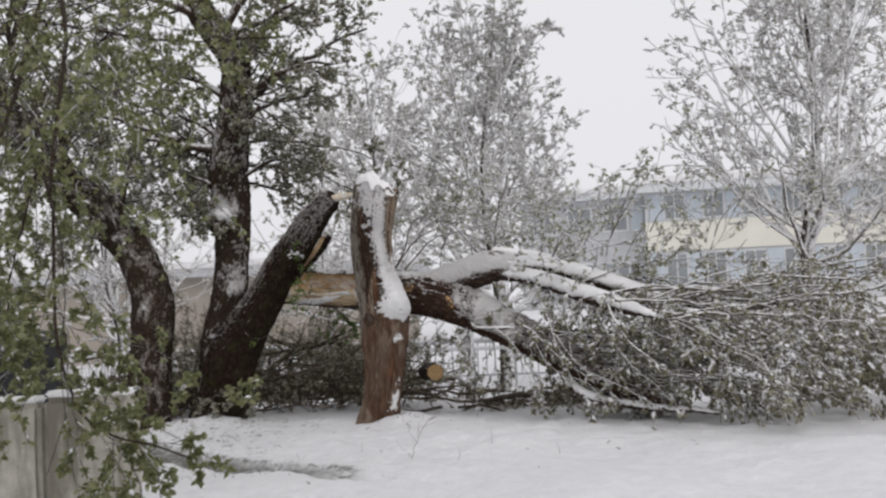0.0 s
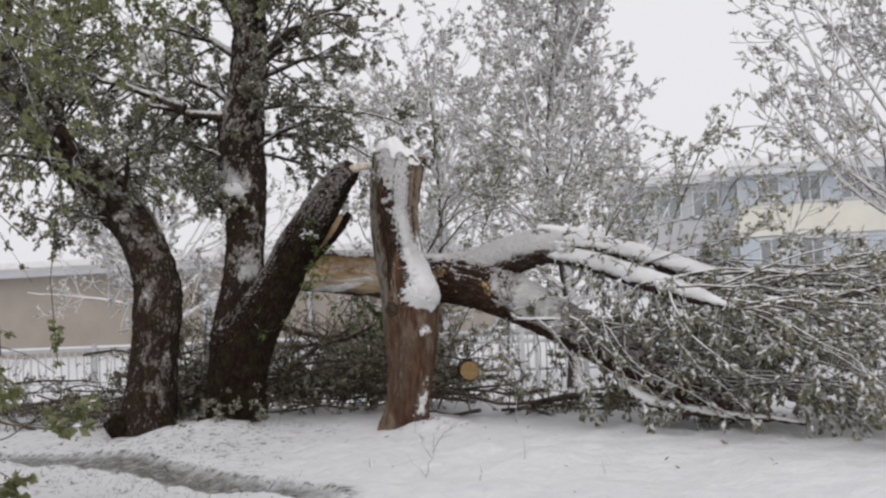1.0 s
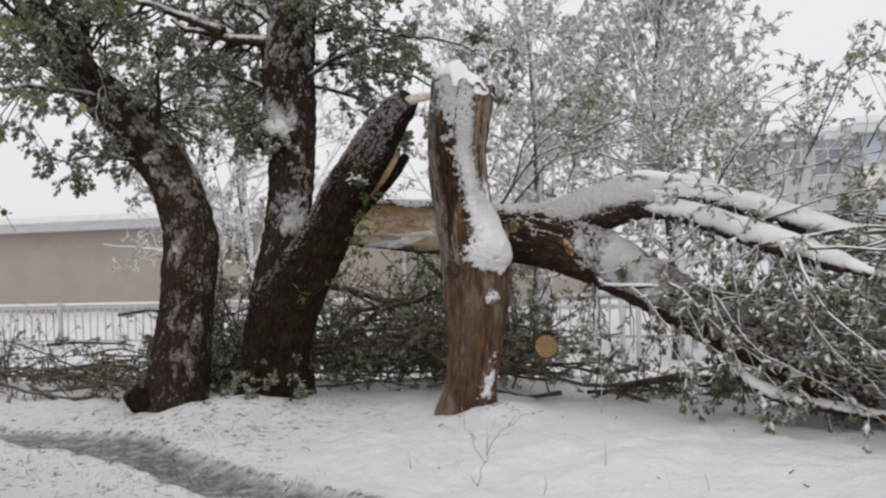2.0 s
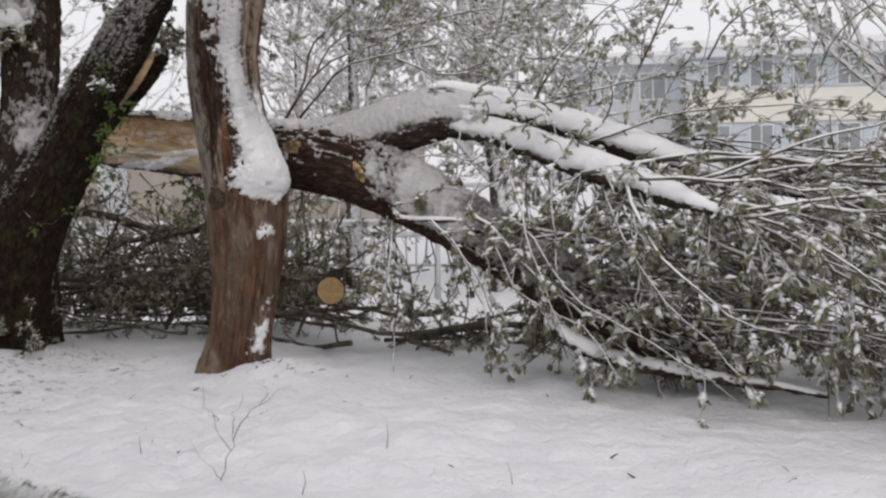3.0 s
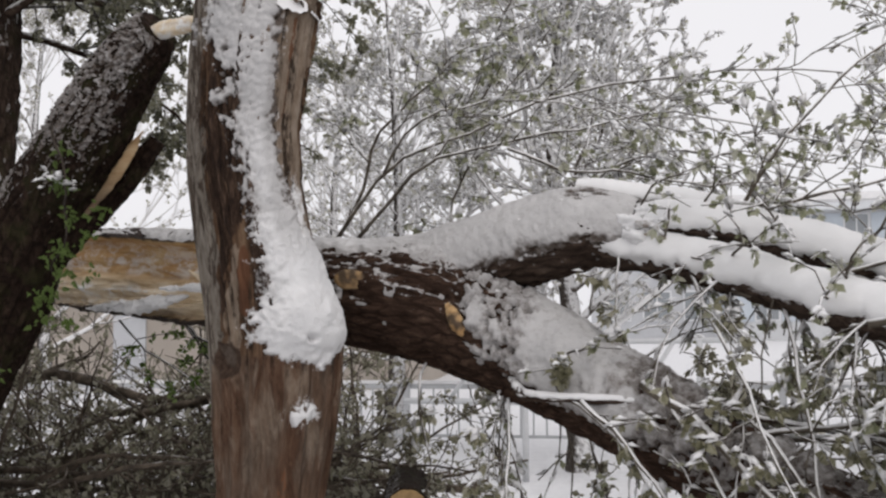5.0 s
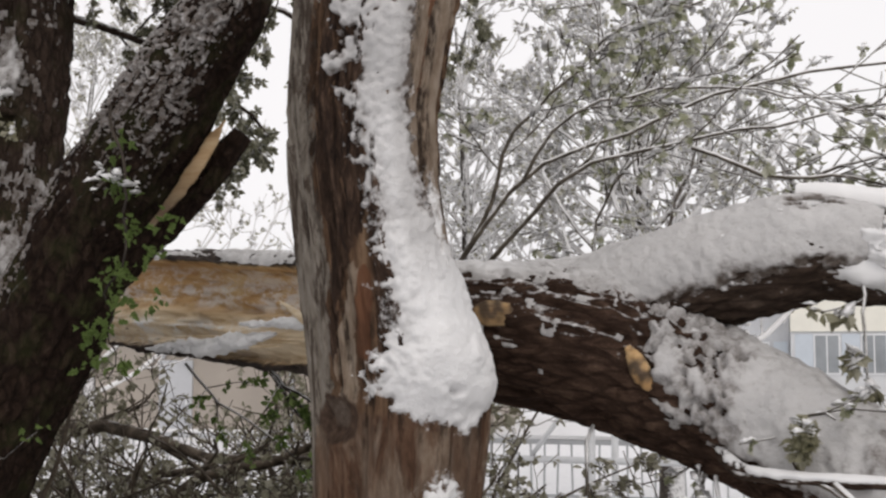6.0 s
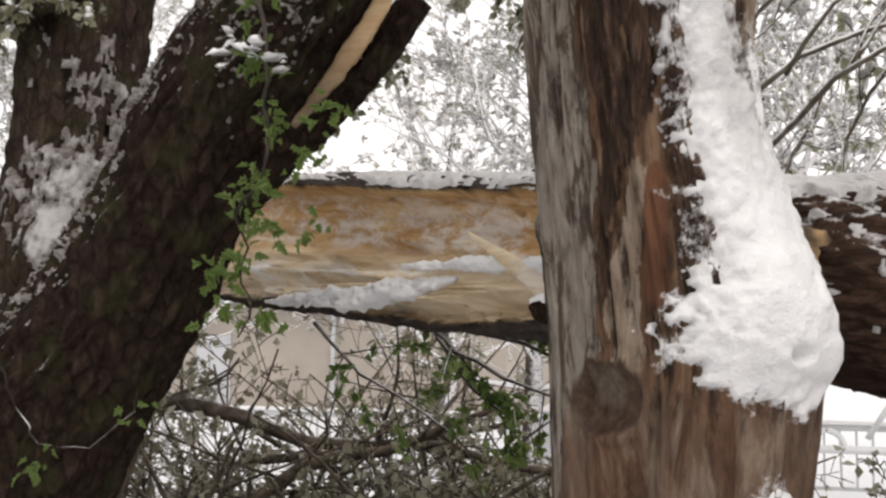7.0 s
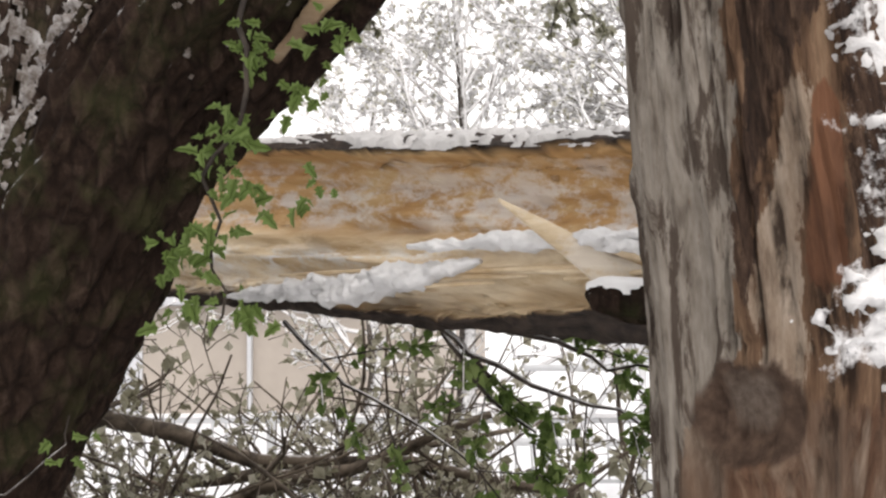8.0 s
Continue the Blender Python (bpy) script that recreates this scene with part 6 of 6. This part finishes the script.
def build_grass():
    rng = np.random.default_rng(53)
    n = 2600
    x, y = rng.uniform(-5.5, -0.2, n), rng.uniform(-3.2, 1.0, n)
    keep = (vnoise(np.stack([x * 1.6, y * 1.6, 0 * x], -1)) + 0.35 * np.sin(np.pi * np.clip(1.3 * track(x, y), 0, 1)) > 0.30)
    x, y = x[keep], y[keep]
    base = np.stack([x, y, height(x, y) - 0.01], 1)
    n = len(x)
    blades = shoots(rng, base, rng.normal(size=(n, 3)) * 0.7 + UP, rng.uniform(0.025, 0.085, n), rng.uniform(0.0012, 0.0025, n), 4, 0.25, taper=0.2)
    v, f = tubes([blades], 3)
    tagged(part("grass", make_mesh("grass", v, f), GRASS), "dull grass blades poking through thin snow", "grass", kind="stuff")


LOBES = [(0.0, 0.0), (0.12, 0.10), (0.36, 0.15), (0.20, 0.34), (0.38, 0.52), (0.19, 0.62), (0.17, 0.82), (0.0, 1.0)]


def build_vine():
    """Fresh lobed leaves hanging down the leaning trunk."""
    rng = np.random.default_rng(61)
    root = thing("leafy_vine", "fresh green leafy sprigs hanging on the leaning trunk", "vine")
    stem = path_twigs(rng, [(0.006, [(-0.80, 0.14, 1.92), (-0.77, 0.15, 1.70), (-0.74, 0.17, 1.50), (-0.79, 0.18, 1.35), (-0.80, 0.20, 1.25), (-0.85, 0.2, 1.10)])], 24)
    v, f = tubes([stem], 6)
    part("stem", make_mesh("stem", v, f), TWIG_DARK, root, "thin woody stem")
    loop = path_twigs(rng, [(0.0035, [(-1.52, 0.28, 1.25), (-1.47, 0.27, 1.08), (-1.40, 0.27, 0.93), (-1.29, 0.27, 0.82), (-1.12, 0.27, 0.85), (-1.05, 0.28, 0.95)])], 24)
    v, f = tubes([loop], 6)
    part("stem", make_mesh("stem", v, f), TWIG_DARK, root, "bare looped stem")
    spots = [(-0.78, 1.80, 6), (-0.775, 1.68, 12), (-0.73, 1.555, 8), (-0.62, 1.56, 5), (-0.66, 1.48, 5), (-0.775, 1.43, 7), (-0.80, 1.37, 6), (-0.755, 1.32, 6), (-0.80, 1.27, 7), (-0.86, 1.235, 8), (-0.835, 1.16, 8), (-0.75, 1.135, 6), (-0.655, 1.32, 4), (-1.27, 0.83, 5), (-1.04, 0.93, 3)]
    for x, z, k in spots:
        for _ in range(int(2.4 * k)):
            size = rng.uniform(0.015, 0.037)
            d = unit(np.array([rng.normal(0, 0.8), rng.normal(-0.3, 0.4), rng.normal(-0.45, 0.5)]))
            sd = unit(np.cross(d, np.array([rng.normal(0, 0.5), -1.0, rng.normal(0.4, 0.5)])))
            nn = np.cross(sd, d)
            c = np.array([x, 0.17, z]) + 0.022 * rng.normal(size=3)
            right = [c + size * (u * d + w * sd + (0.45 * w - 0.45 * u * u) * nn) for w, u in LOBES]
            left = [c + size * (u * d - w * sd + (0.45 * w - 0.45 * u * u) * nn) for w, u in LOBES[1:-1]]
            mid = [c + size * (u * d - 0.45 * u * u * nn) for u in (0.15, 0.35, 0.55, 0.75)]
            v = np.array(right + left + mid)
            m = [14, 15, 16, 17]
            fs = []
            for pick in ([1, 2, 3, 4, 5, 6], [8, 9, 10, 11, 12, 13]):
                a = pick
                fs += [(0, a[0], m[0]), (a[0], a[1], m[0]), (a[1], a[2], m[0]), (m[0], a[2], m[1]), (a[2], a[3], m[1]), (a[3], a[4], m[1]), (m[1], a[4], m[2]), (a[4], a[5], m[2]), (m[2], a[5], m[3]), (a[5], 7, m[3])]
            part("leaf", make_mesh("leaf", v, [np.array(fs)], True), LEAF_FRESH, root)
    pats = np.array([(-0.84, 0.13, 1.70), (-0.80, 0.13, 1.71), (-0.76, 0.13, 1.70), (-0.72, 0.14, 1.68)])
    v, f = snow_blobs(rng, np.repeat(pats, 5, 0) + 0.014 * rng.normal(size=(20, 3)), rng.normal(size=(20, 3)), 0.017, 1.2)
    stuff("snow_dusting", make_mesh("snow_dusting", v, f), SNOW, root, "small pats of snow on leaves")


def build_overhang():
    """Leafy boughs that hang over the way, well in front of the trees."""
    rng = np.random.default_rng(67)
    root = thing("overhanging_bough", "leafy green boughs hanging down over the snow", "tree branch")
    rows = [(0.05, [(-4.5, 1.55, 3.4), (-2.8, -1.8, 3.9), (-1.2, -4.2, 3.5), (-0.2, -6.0, 2.6), (0.2, -7.0, 1.8)]),
            (0.045, [(-4.3, 1.5, 3.1), (-2.7, -1.6, 3.0), (-1.6, -3.6, 2.5), (-0.8, -5.0, 1.9)]),
            (0.045, [(-4.7, 1.6, 3.6), (-2.4, -1.3, 4.3), (-0.9, -3.2, 4.1), (0.1, -4.6, 3.5)]),
            (0.030, [(-1.2, -4.2, 3.5), (-0.9, -5.2, 2.6), (-0.6, -6.2, 1.6), (-0.3, -6.9, 0.9)]),
            (0.030, [(-2.8, -1.8, 3.9), (-1.2, -2.6, 3.4), (0.0, -3.0, 3.2)]),
            (0.022, [(-0.8, -5.0, 1.9), (-0.4, -5.8, 1.2), (0.2, -6.6, 0.75), (0.85, -7.0, 0.62)]),
            (0.022, [(-1.6, -3.6, 2.5), (-1.3, -4.4, 1.8), (-1.1, -5.0, 1.1)])]
    limbs = path_twigs(rng, [(0.55 * r, p) for r, p in rows], 14)
    limb_parts(root, limbs, TREE_BARK, "thin dark bough", 7)
    crown(rng, root, limbs, [dict(per=24, lo=0.10, angle=(25, 70), length=(0.14, 0.34), shrink=0.4, wobble=0.16, pull=(0, 0, -0.4)),
                             dict(per=5, angle=(25, 65), length=(0.3, 0.55), shrink=0.55, n=5, wobble=0.18, pull=(0, 0, -0.4))],
          TWIG_DARK, LEAF_GREEN, dict(per=8, size=0.038, clump=4), dict(per=1, size=0.012))


def build_under_sprig():
    rng = np.random.default_rng(37)
    root = thing("leafy_sprig", "bright green leafy sprigs drooping below the fallen trunk", "sprig")
    rows = [(0.008, [(-0.62, 0.95, 1.14), (-0.50, 0.92, 1.05), (-0.35, 0.90, 0.98), (-0.12, 0.88, 0.90)]), (0.007, [(-0.60, 0.95, 1.12), (-0.48, 0.95, 0.98), (-0.40, 0.95, 0.85)]),
            (0.007, [(-0.45, 0.9, 1.12), (-0.25, 0.9, 1.06), (-0.05, 0.9, 1.07)]), (0.006, [(-1.0, 1.1, 1.15), (-0.85, 1.05, 1.02), (-0.62, 1.0, 0.9), (-0.5, 1.0, 0.78)])]
    limbs = path_twigs(rng, rows, 10)
    limb_parts(root, limbs, TWIG_DARK, "thin dark twig", 5)
    crown(rng, root, limbs, [dict(per=7, lo=0.1, angle=(30, 70), length=(0.2, 0.45), shrink=0.6, n=5, wobble=0.15)], TWIG_DARK, LEAF_FRESH, dict(per=6, size=0.031, clump=4, droop=0.4), None)


build_under_sprig()
build_shoots()
build_hanging()
build_brush()
build_cut_log()
build_low_scrub()
build_vine()
build_weeds()
build_litter()
build_grass()
build_overhang()


# ---- trees further back ----
def far_tree(x, y, top, spread, seed, fork=0.28, limbs_n=24, label="snow-covered young tree with upswept branches", leaf=0.05, dens=(8, 6, 3), r0=0.13, leafy=4, blobs=2):
    rng = np.random.default_rng(seed)
    z0 = float(height(np.array([x]), np.array([y]))[0]) - 0.1
    root = thing("tree", label, "tree", (0, 0, 0), "snowy trees behind")
    H = top - z0
    rows = [(x, y, z0, r0 * 1.25), (x + 0.02, y, z0 + 0.1 * H, r0), (x + rng.normal(0, 0.05), y, z0 + fork * H, r0 * 0.85), (x + rng.normal(0, 0.12), y, z0 + 0.55 * H, r0 * 0.5), (x + rng.normal(0, 0.15), y, z0 + 0.97 * H, 0.012)]
    g, out, s, even = bark_grid(rows, 70, 26, 0.12, 0.06, float(seed))
    v, f = capped(g)
    part("trunk", make_mesh("trunk", v, f), FAR_BARK, root, "grey-brown trunk streaked with snow")
    pts, rad, _ = curve_through(rows, 60)
    u = np.sort(rng.uniform(fork * 0.75, 0.88, limbs_n))
    base = np.stack([np.interp(u, np.linspace(0, 1, 60), pts[:, k]) for k in range(3)], 1)
    az = np.arange(limbs_n) * 2.4 + rng.normal(0, 0.4, limbs_n)
    lift = np.radians(rng.uniform(34, 82, limbs_n)) * (1.2 - 0.6 * u)
    dirs = np.stack([np.sin(lift) * np.cos(az), np.sin(lift) * np.sin(az), np.cos(lift)], 1)
    lens = spread * (1.32 - 0.95 * u) / np.maximum(np.sin(lift), 0.45) * rng.uniform(0.7, 1.1, limbs_n)
    lens = np.minimum(lens, (top - base[:, 2]) / np.maximum(np.cos(lift), 0.3) * 1.02)
    limbs = shoots(rng, base, dirs, lens, np.interp(u, np.linspace(0, 1, 60), rad) * 0.42, 12, 0.09, (0, 0, 0.55), 0.25)
    limb_parts(root, limbs, TWIG_FAR, "upswept snowy limb", 6)
    crown(rng, root, limbs, [dict(per=dens[0], lo=0.10, angle=(28, 62), length=(0.28, 0.52), shrink=0.55, n=8, wobble=0.16, pull=(0, 0, 0.4)),
                             dict(per=dens[1], lo=0.1, angle=(22, 52), length=(0.28, 0.50), shrink=0.65, n=6, wobble=0.22, pull=(0, 0, 0.25)),
                             dict(per=dens[2], lo=0.2, angle=(25, 60), length=(0.22, 0.42), shrink=0.8, n=4, wobble=0.32, pull=(0, 0, 0.1))],
          TWIG_FAR, LEAF_FAR, dict(per=leafy, size=leaf, clump=3, droop=0.8, lo=0.6), dict(per=blobs, size=0.026, long=2.2) if blobs else None, 0.0080, True)


far_tree(0.25, 9.6, 6.35, 2.2, 101, 0.24, 46, leaf=0.055, dens=(7, 5, 2), leafy=1, blobs=3)
far_tree(5.40, 9.0, 7.4, 2.8, 102, 0.30, 42, leaf=0.055, dens=(7, 5, 2), leafy=1, blobs=3)
far_tree(-5.35, 6.0, 3.9, 1.5, 103, 0.30, 18, leaf=0.045, dens=(6, 5, 2), leafy=1, r0=0.095)
far_tree(-2.6, 12.5, 5.9, 2.6, 104, 0.2, 30, leaf=0.055, dens=(7, 5, 2), leafy=1, blobs=3)
far_tree(8.6, 12.5, 7.6, 2.6, 106, 0.25, 26, leaf=0.05, dens=(7, 5, 2), leafy=2)
far_tree(-9.5, 15.0, 7.0, 3.2, 107, 0.2, 24, leaf=0.06, dens=(7, 4, 2), leafy=2, blobs=1)
far_tree(-5.2, 18.0, 6.4, 3.2, 108, 0.2, 20, leaf=0.06, dens=(6, 4, 2), leafy=2, blobs=1)
far_tree(12.5, 20.0, 8.0, 3.4, 109, 0.22, 22, leaf=0.06, dens=(7, 4, 2), leafy=2, blobs=1)


# ---- buildings and yard behind ----
def build_block_of_flats():
    house = thing("building", "two-storey pale building with blue panels, cream band and snowy roof", "building")
    y = 59.6
    # main wing
    part("wall", box(3.1, 30.0, y, y + 11, -0.4, 2.97), WALL_GREY, house, "pale ground-floor wall")
    part("spandrel", box(3.1, 30.0, y - 0.12, y + 11, 2.974, 4.66), CREAM, house, "cream painted band")
    part("wall", box(3.1, 30.0, y, y + 11, 4.664, 6.35), WALL_GREY, house)
    part("eave", box(2.6, 30.6, y - 0.9, y + 11.6, 6.354, 6.75, 0.03), EAVE, house, "pale eave board")
    part("roof_snow", box(2.6, 30.6, y - 0.9, y + 11.6, 6.754, 7.25, 0.12), SNOW, house, "snow on the flat roof")
    for z0, z1 in ((0.85, 2.85), (4.76, 6.24)):
        for i in range(12):
            x = 3.3 + i * 2.2
            part("blue_panel", box(x, x + 0.85, y - 0.05, y + 0.05, z0, z1), BLUE, house, "light blue panel")
            w = part("window", box(x + 0.87, x + 2.12, y - 0.06, y + 0.02, z0 + 0.02, z1), FRAME, house, "white-framed window")
            part("pane", box(x + 0.95, x + 1.46, y - 0.075, y - 0.055, z0 + 0.1, z1 - 0.08), GLASS, w, "dark pane")
            part("pane", box(x + 1.53, x + 2.04, y - 0.075, y - 0.055, z0 + 0.1, z1 - 0.08), GLASS, w, "dark pane")
    # side wing, its shade put into a darker wall colour
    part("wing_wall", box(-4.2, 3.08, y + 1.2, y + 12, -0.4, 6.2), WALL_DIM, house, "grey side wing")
    part("wing_eave", box(-4.7, 3.08, y + 0.5, y + 12.4, 6.204, 6.55, 0.03), EAVE, house)
    part("roof_snow", box(-4.7, 3.08, y + 0.5, y + 12.4, 6.554, 6.9, 0.1), SNOW, house)
    for z0, z1 in ((0.9, 2.5), (4.3, 5.8)):
        for x in (-3.6, -1.5, 0.6):
            w = part("window", box(x, x + 1.5, y + 1.12, y + 1.22, z0, z1), FRAME, house, "white-framed window")
            part("pane", box(x + 0.09, x + 0.72, y + 1.10, y + 1.13, z0 + 0.09, z1 - 0.09), GLASS, w, "dark pane")
            part("pane", box(x + 0.79, x + 1.41, y + 1.10, y + 1.13, z0 + 0.09, z1 - 0.09), GLASS, w, "dark pane")
        part("blue_panel", box(2.3, 3.0, y + 1.12, y + 1.22, z0, z1), BLUE, house, "light blue panel")


def build_shed():
    house = thing("low_building", "long low beige building with snow on its roof", "building")
    part("wall", box(-26, -5.6, 25, 33, -0.9, 2.05), BEIGE, house, "beige rendered wall")
    part("roof", box(-26.5, -5.2, 24.5, 33.5, 2.054, 2.25, 0.02), WALL_DIM, house, "flat roof edge")
    part("roof_snow", box(-26.5, -5.2, 24.5, 33.5, 2.254, 2.55, 0.1), SNOW, house, "snow on the roof")
    d = part("door", box(-13.3, -12.4, 24.94, 25.03, -0.8, 1.3), WALL_DIM, house, "grey door")
    part("handle", box(-12.55, -12.5, 24.89, 24.935, 0.2, 0.32), FRAME, d)
    lamp = part("wall_lamp", box(-13.32, -13.08, 24.86, 24.996, 1.42, 1.66, 0.03), FRAME, house, "white wall lamp")
    part("bracket", box(-13.24, -13.16, 24.90, 24.996, 1.34, 1.418), WALL_DIM, lamp)
    for x in (-26.0, -9.8):
        part("drainpipe", box(x, x + 0.09, 24.86, 24.99, -0.9, 2.0), WALL_DIM, house)


def build_fence():
    rng = np.random.default_rng(71)
    fence = thing("railing", "pale metal railing with thin bars, snow on its top rail", "fence")
    y = 12.0
    part("top_rail", box(-17, 7.6, y - 0.03, y + 0.03, 0.20, 0.26, 0.01), PALE_METAL, fence)
    part("rail_snow", box(-17, 7.6, y - 0.045, y + 0.045, 0.262, 0.31, 0.015), SNOW, fence)
    part("bottom_rail", box(-17, 7.6, y - 0.02, y + 0.02, -0.45, -0.41), PALE_METAL, fence)
    bar = box(-0.012, 0.012, -0.012, 0.012, -0.41, 0.20)
    post = box(-0.04, 0.04, -0.04, 0.04, -0.85, 0.34, 0.008)
    bars, posts = bpy.data.meshes.new("bar"), bpy.data.meshes.new("post")
    bar.to_mesh(bars), post.to_mesh(posts)
    bar.free(), post.free()
    for x in np.arange(-16.9, 7.6, 0.17):
        ob = part("bar", bars, PALE_METAL, fence)
        ob.location, ob.rotation_euler = (float(x), y, 0), (0, float(rng.normal(0, 0.03)), 0)
    for x in np.arange(-17, 7.7, 2.45):
        part("post", posts, PALE_METAL, fence).location = (float(x), y - 0.06, 0)


def rod(a, b, r, n=10):
    v, f = capped(ring_grid(np.linspace(a, b, 3), np.full(3, r), n)[0])
    return make_mesh("rod", v, f)


def build_frame():
    root = thing("play_frame", "white tubular play frame standing in the snow", "climbing frame")
    y = 8.6
    for x in (-0.42, -0.20, 1.6):
        part("post", rod((x, y, -0.6), (x, y, 0.92), 0.035), WHITE_TUBE, root)
    for a, b in (((-0.05, y, 0.40), (0.18, y, 0.90)), ((0.35, y, 0.35), (0.6, y, 0.85)), ((-1.0, y, 0.3), (-0.55, y, 0.9)), ((1.0, y, 0.35), (1.35, y, 0.9))):
        part("brace", rod(a, b, 0.025), WHITE_TUBE, root)
    part("crossbar", rod((-1.4, y, 0.88), (2.0, y, 0.90), 0.03), WHITE_TUBE, root)
    part("low_bar", rod((-1.5, y, 0.27), (2.2, y, 0.25), 0.035), WHITE_TUBE, root)
    a = np.linspace(0, np.pi, 20)
    pts = np.stack([0.68 + 0.14 * np.cos(a), np.full(20, y), 0.27 + 0.14 * np.sin(a)], 1)
    v, f = capped(ring_grid(pts, np.full(20, 0.025), 8)[0])
    part("hoop", make_mesh("hoop", v, f), WHITE_TUBE, root)


def build_bin():
    """A dark container with a sloping lid behind the concrete blocks."""
    root = thing("waste_container", "dark grey waste container with a sloping lid beside concrete blocks", "container")
    x0, x1, y0, y1 = -2.80, -1.53, -3.97, -3.48
    base = float(height(np.array([x1]), np.array([y0]))[0]) - 0.02
    part("body", box(x0, x1, y0, y1, base + 0.12, 0.86, 0.03), DARK_PLASTIC, root, "ribbed dark body")
    for x in (x0 + 0.12, x0 + 0.62, x1 - 0.26, x1 - 0.08):
        part("rib", box(x - 0.03, x + 0.03, y0 - 0.028, y0 - 0.001, base + 0.2, 0.80, 0.006), DARK_PLASTIC, root)
    bm = box(x0 - 0.03, x1 + 0.03, y0 - 0.05, y1 + 0.03, 0.864, 1.10, 0.025)
    for v in bm.verts:
        if v.co.z > 0.95 and v.co.y < -3.7:
            v.co.z -= 0.15
    part("lid", bm, DARK_PLASTIC, root, "sloping lid")
    for x in (x0 + 0.14, x1 - 0.14):
        for y in (y0 + 0.12, y1 - 0.12):
            v, f = capped(ring_grid(np.linspace((x - 0.03, y, base + 0.07), (x + 0.03, y, base + 0.07), 3), np.full(3, 0.075), 18)[0])
            part("wheel", make_mesh("wheel", v, f, False), DARK_PLASTIC, root, "black wheel")


def build_concrete():
    for x0, x1, y0, y1, z1, label in ((-0.37, 0.10, -6.05, -5.91, 0.80, "weathered concrete block streaked with damp, snow on top"), (-1.22, -0.42, -6.0, -5.86, 0.77, "darker concrete block beside the first, capped with snow")):
        root = thing("concrete_block", label, "concrete block", group="concrete blocks")
        bm = box(x0, x1, y0, y1, -0.6, z1, 0.025)
        bmesh.ops.subdivide_edges(bm, edges=list(bm.edges), cuts=6, use_grid_fill=True)
        for v in bm.verts:
            v.co += Vector((noise.noise(v.co * 6), noise.noise(v.co * 6 + Vector((9, 0, 0))), 0)) * 0.008
        part("block", bm, CONCRETE, root)
        part("snow_cap", box(x0 + 0.01, x1 - 0.01, y0 + 0.01, y1 - 0.01, z1 + 0.002, z1 + 0.035, 0.012), SNOW, root)


build_block_of_flats()
build_shed()
build_frame()
build_bin()
build_concrete()
build_fence()
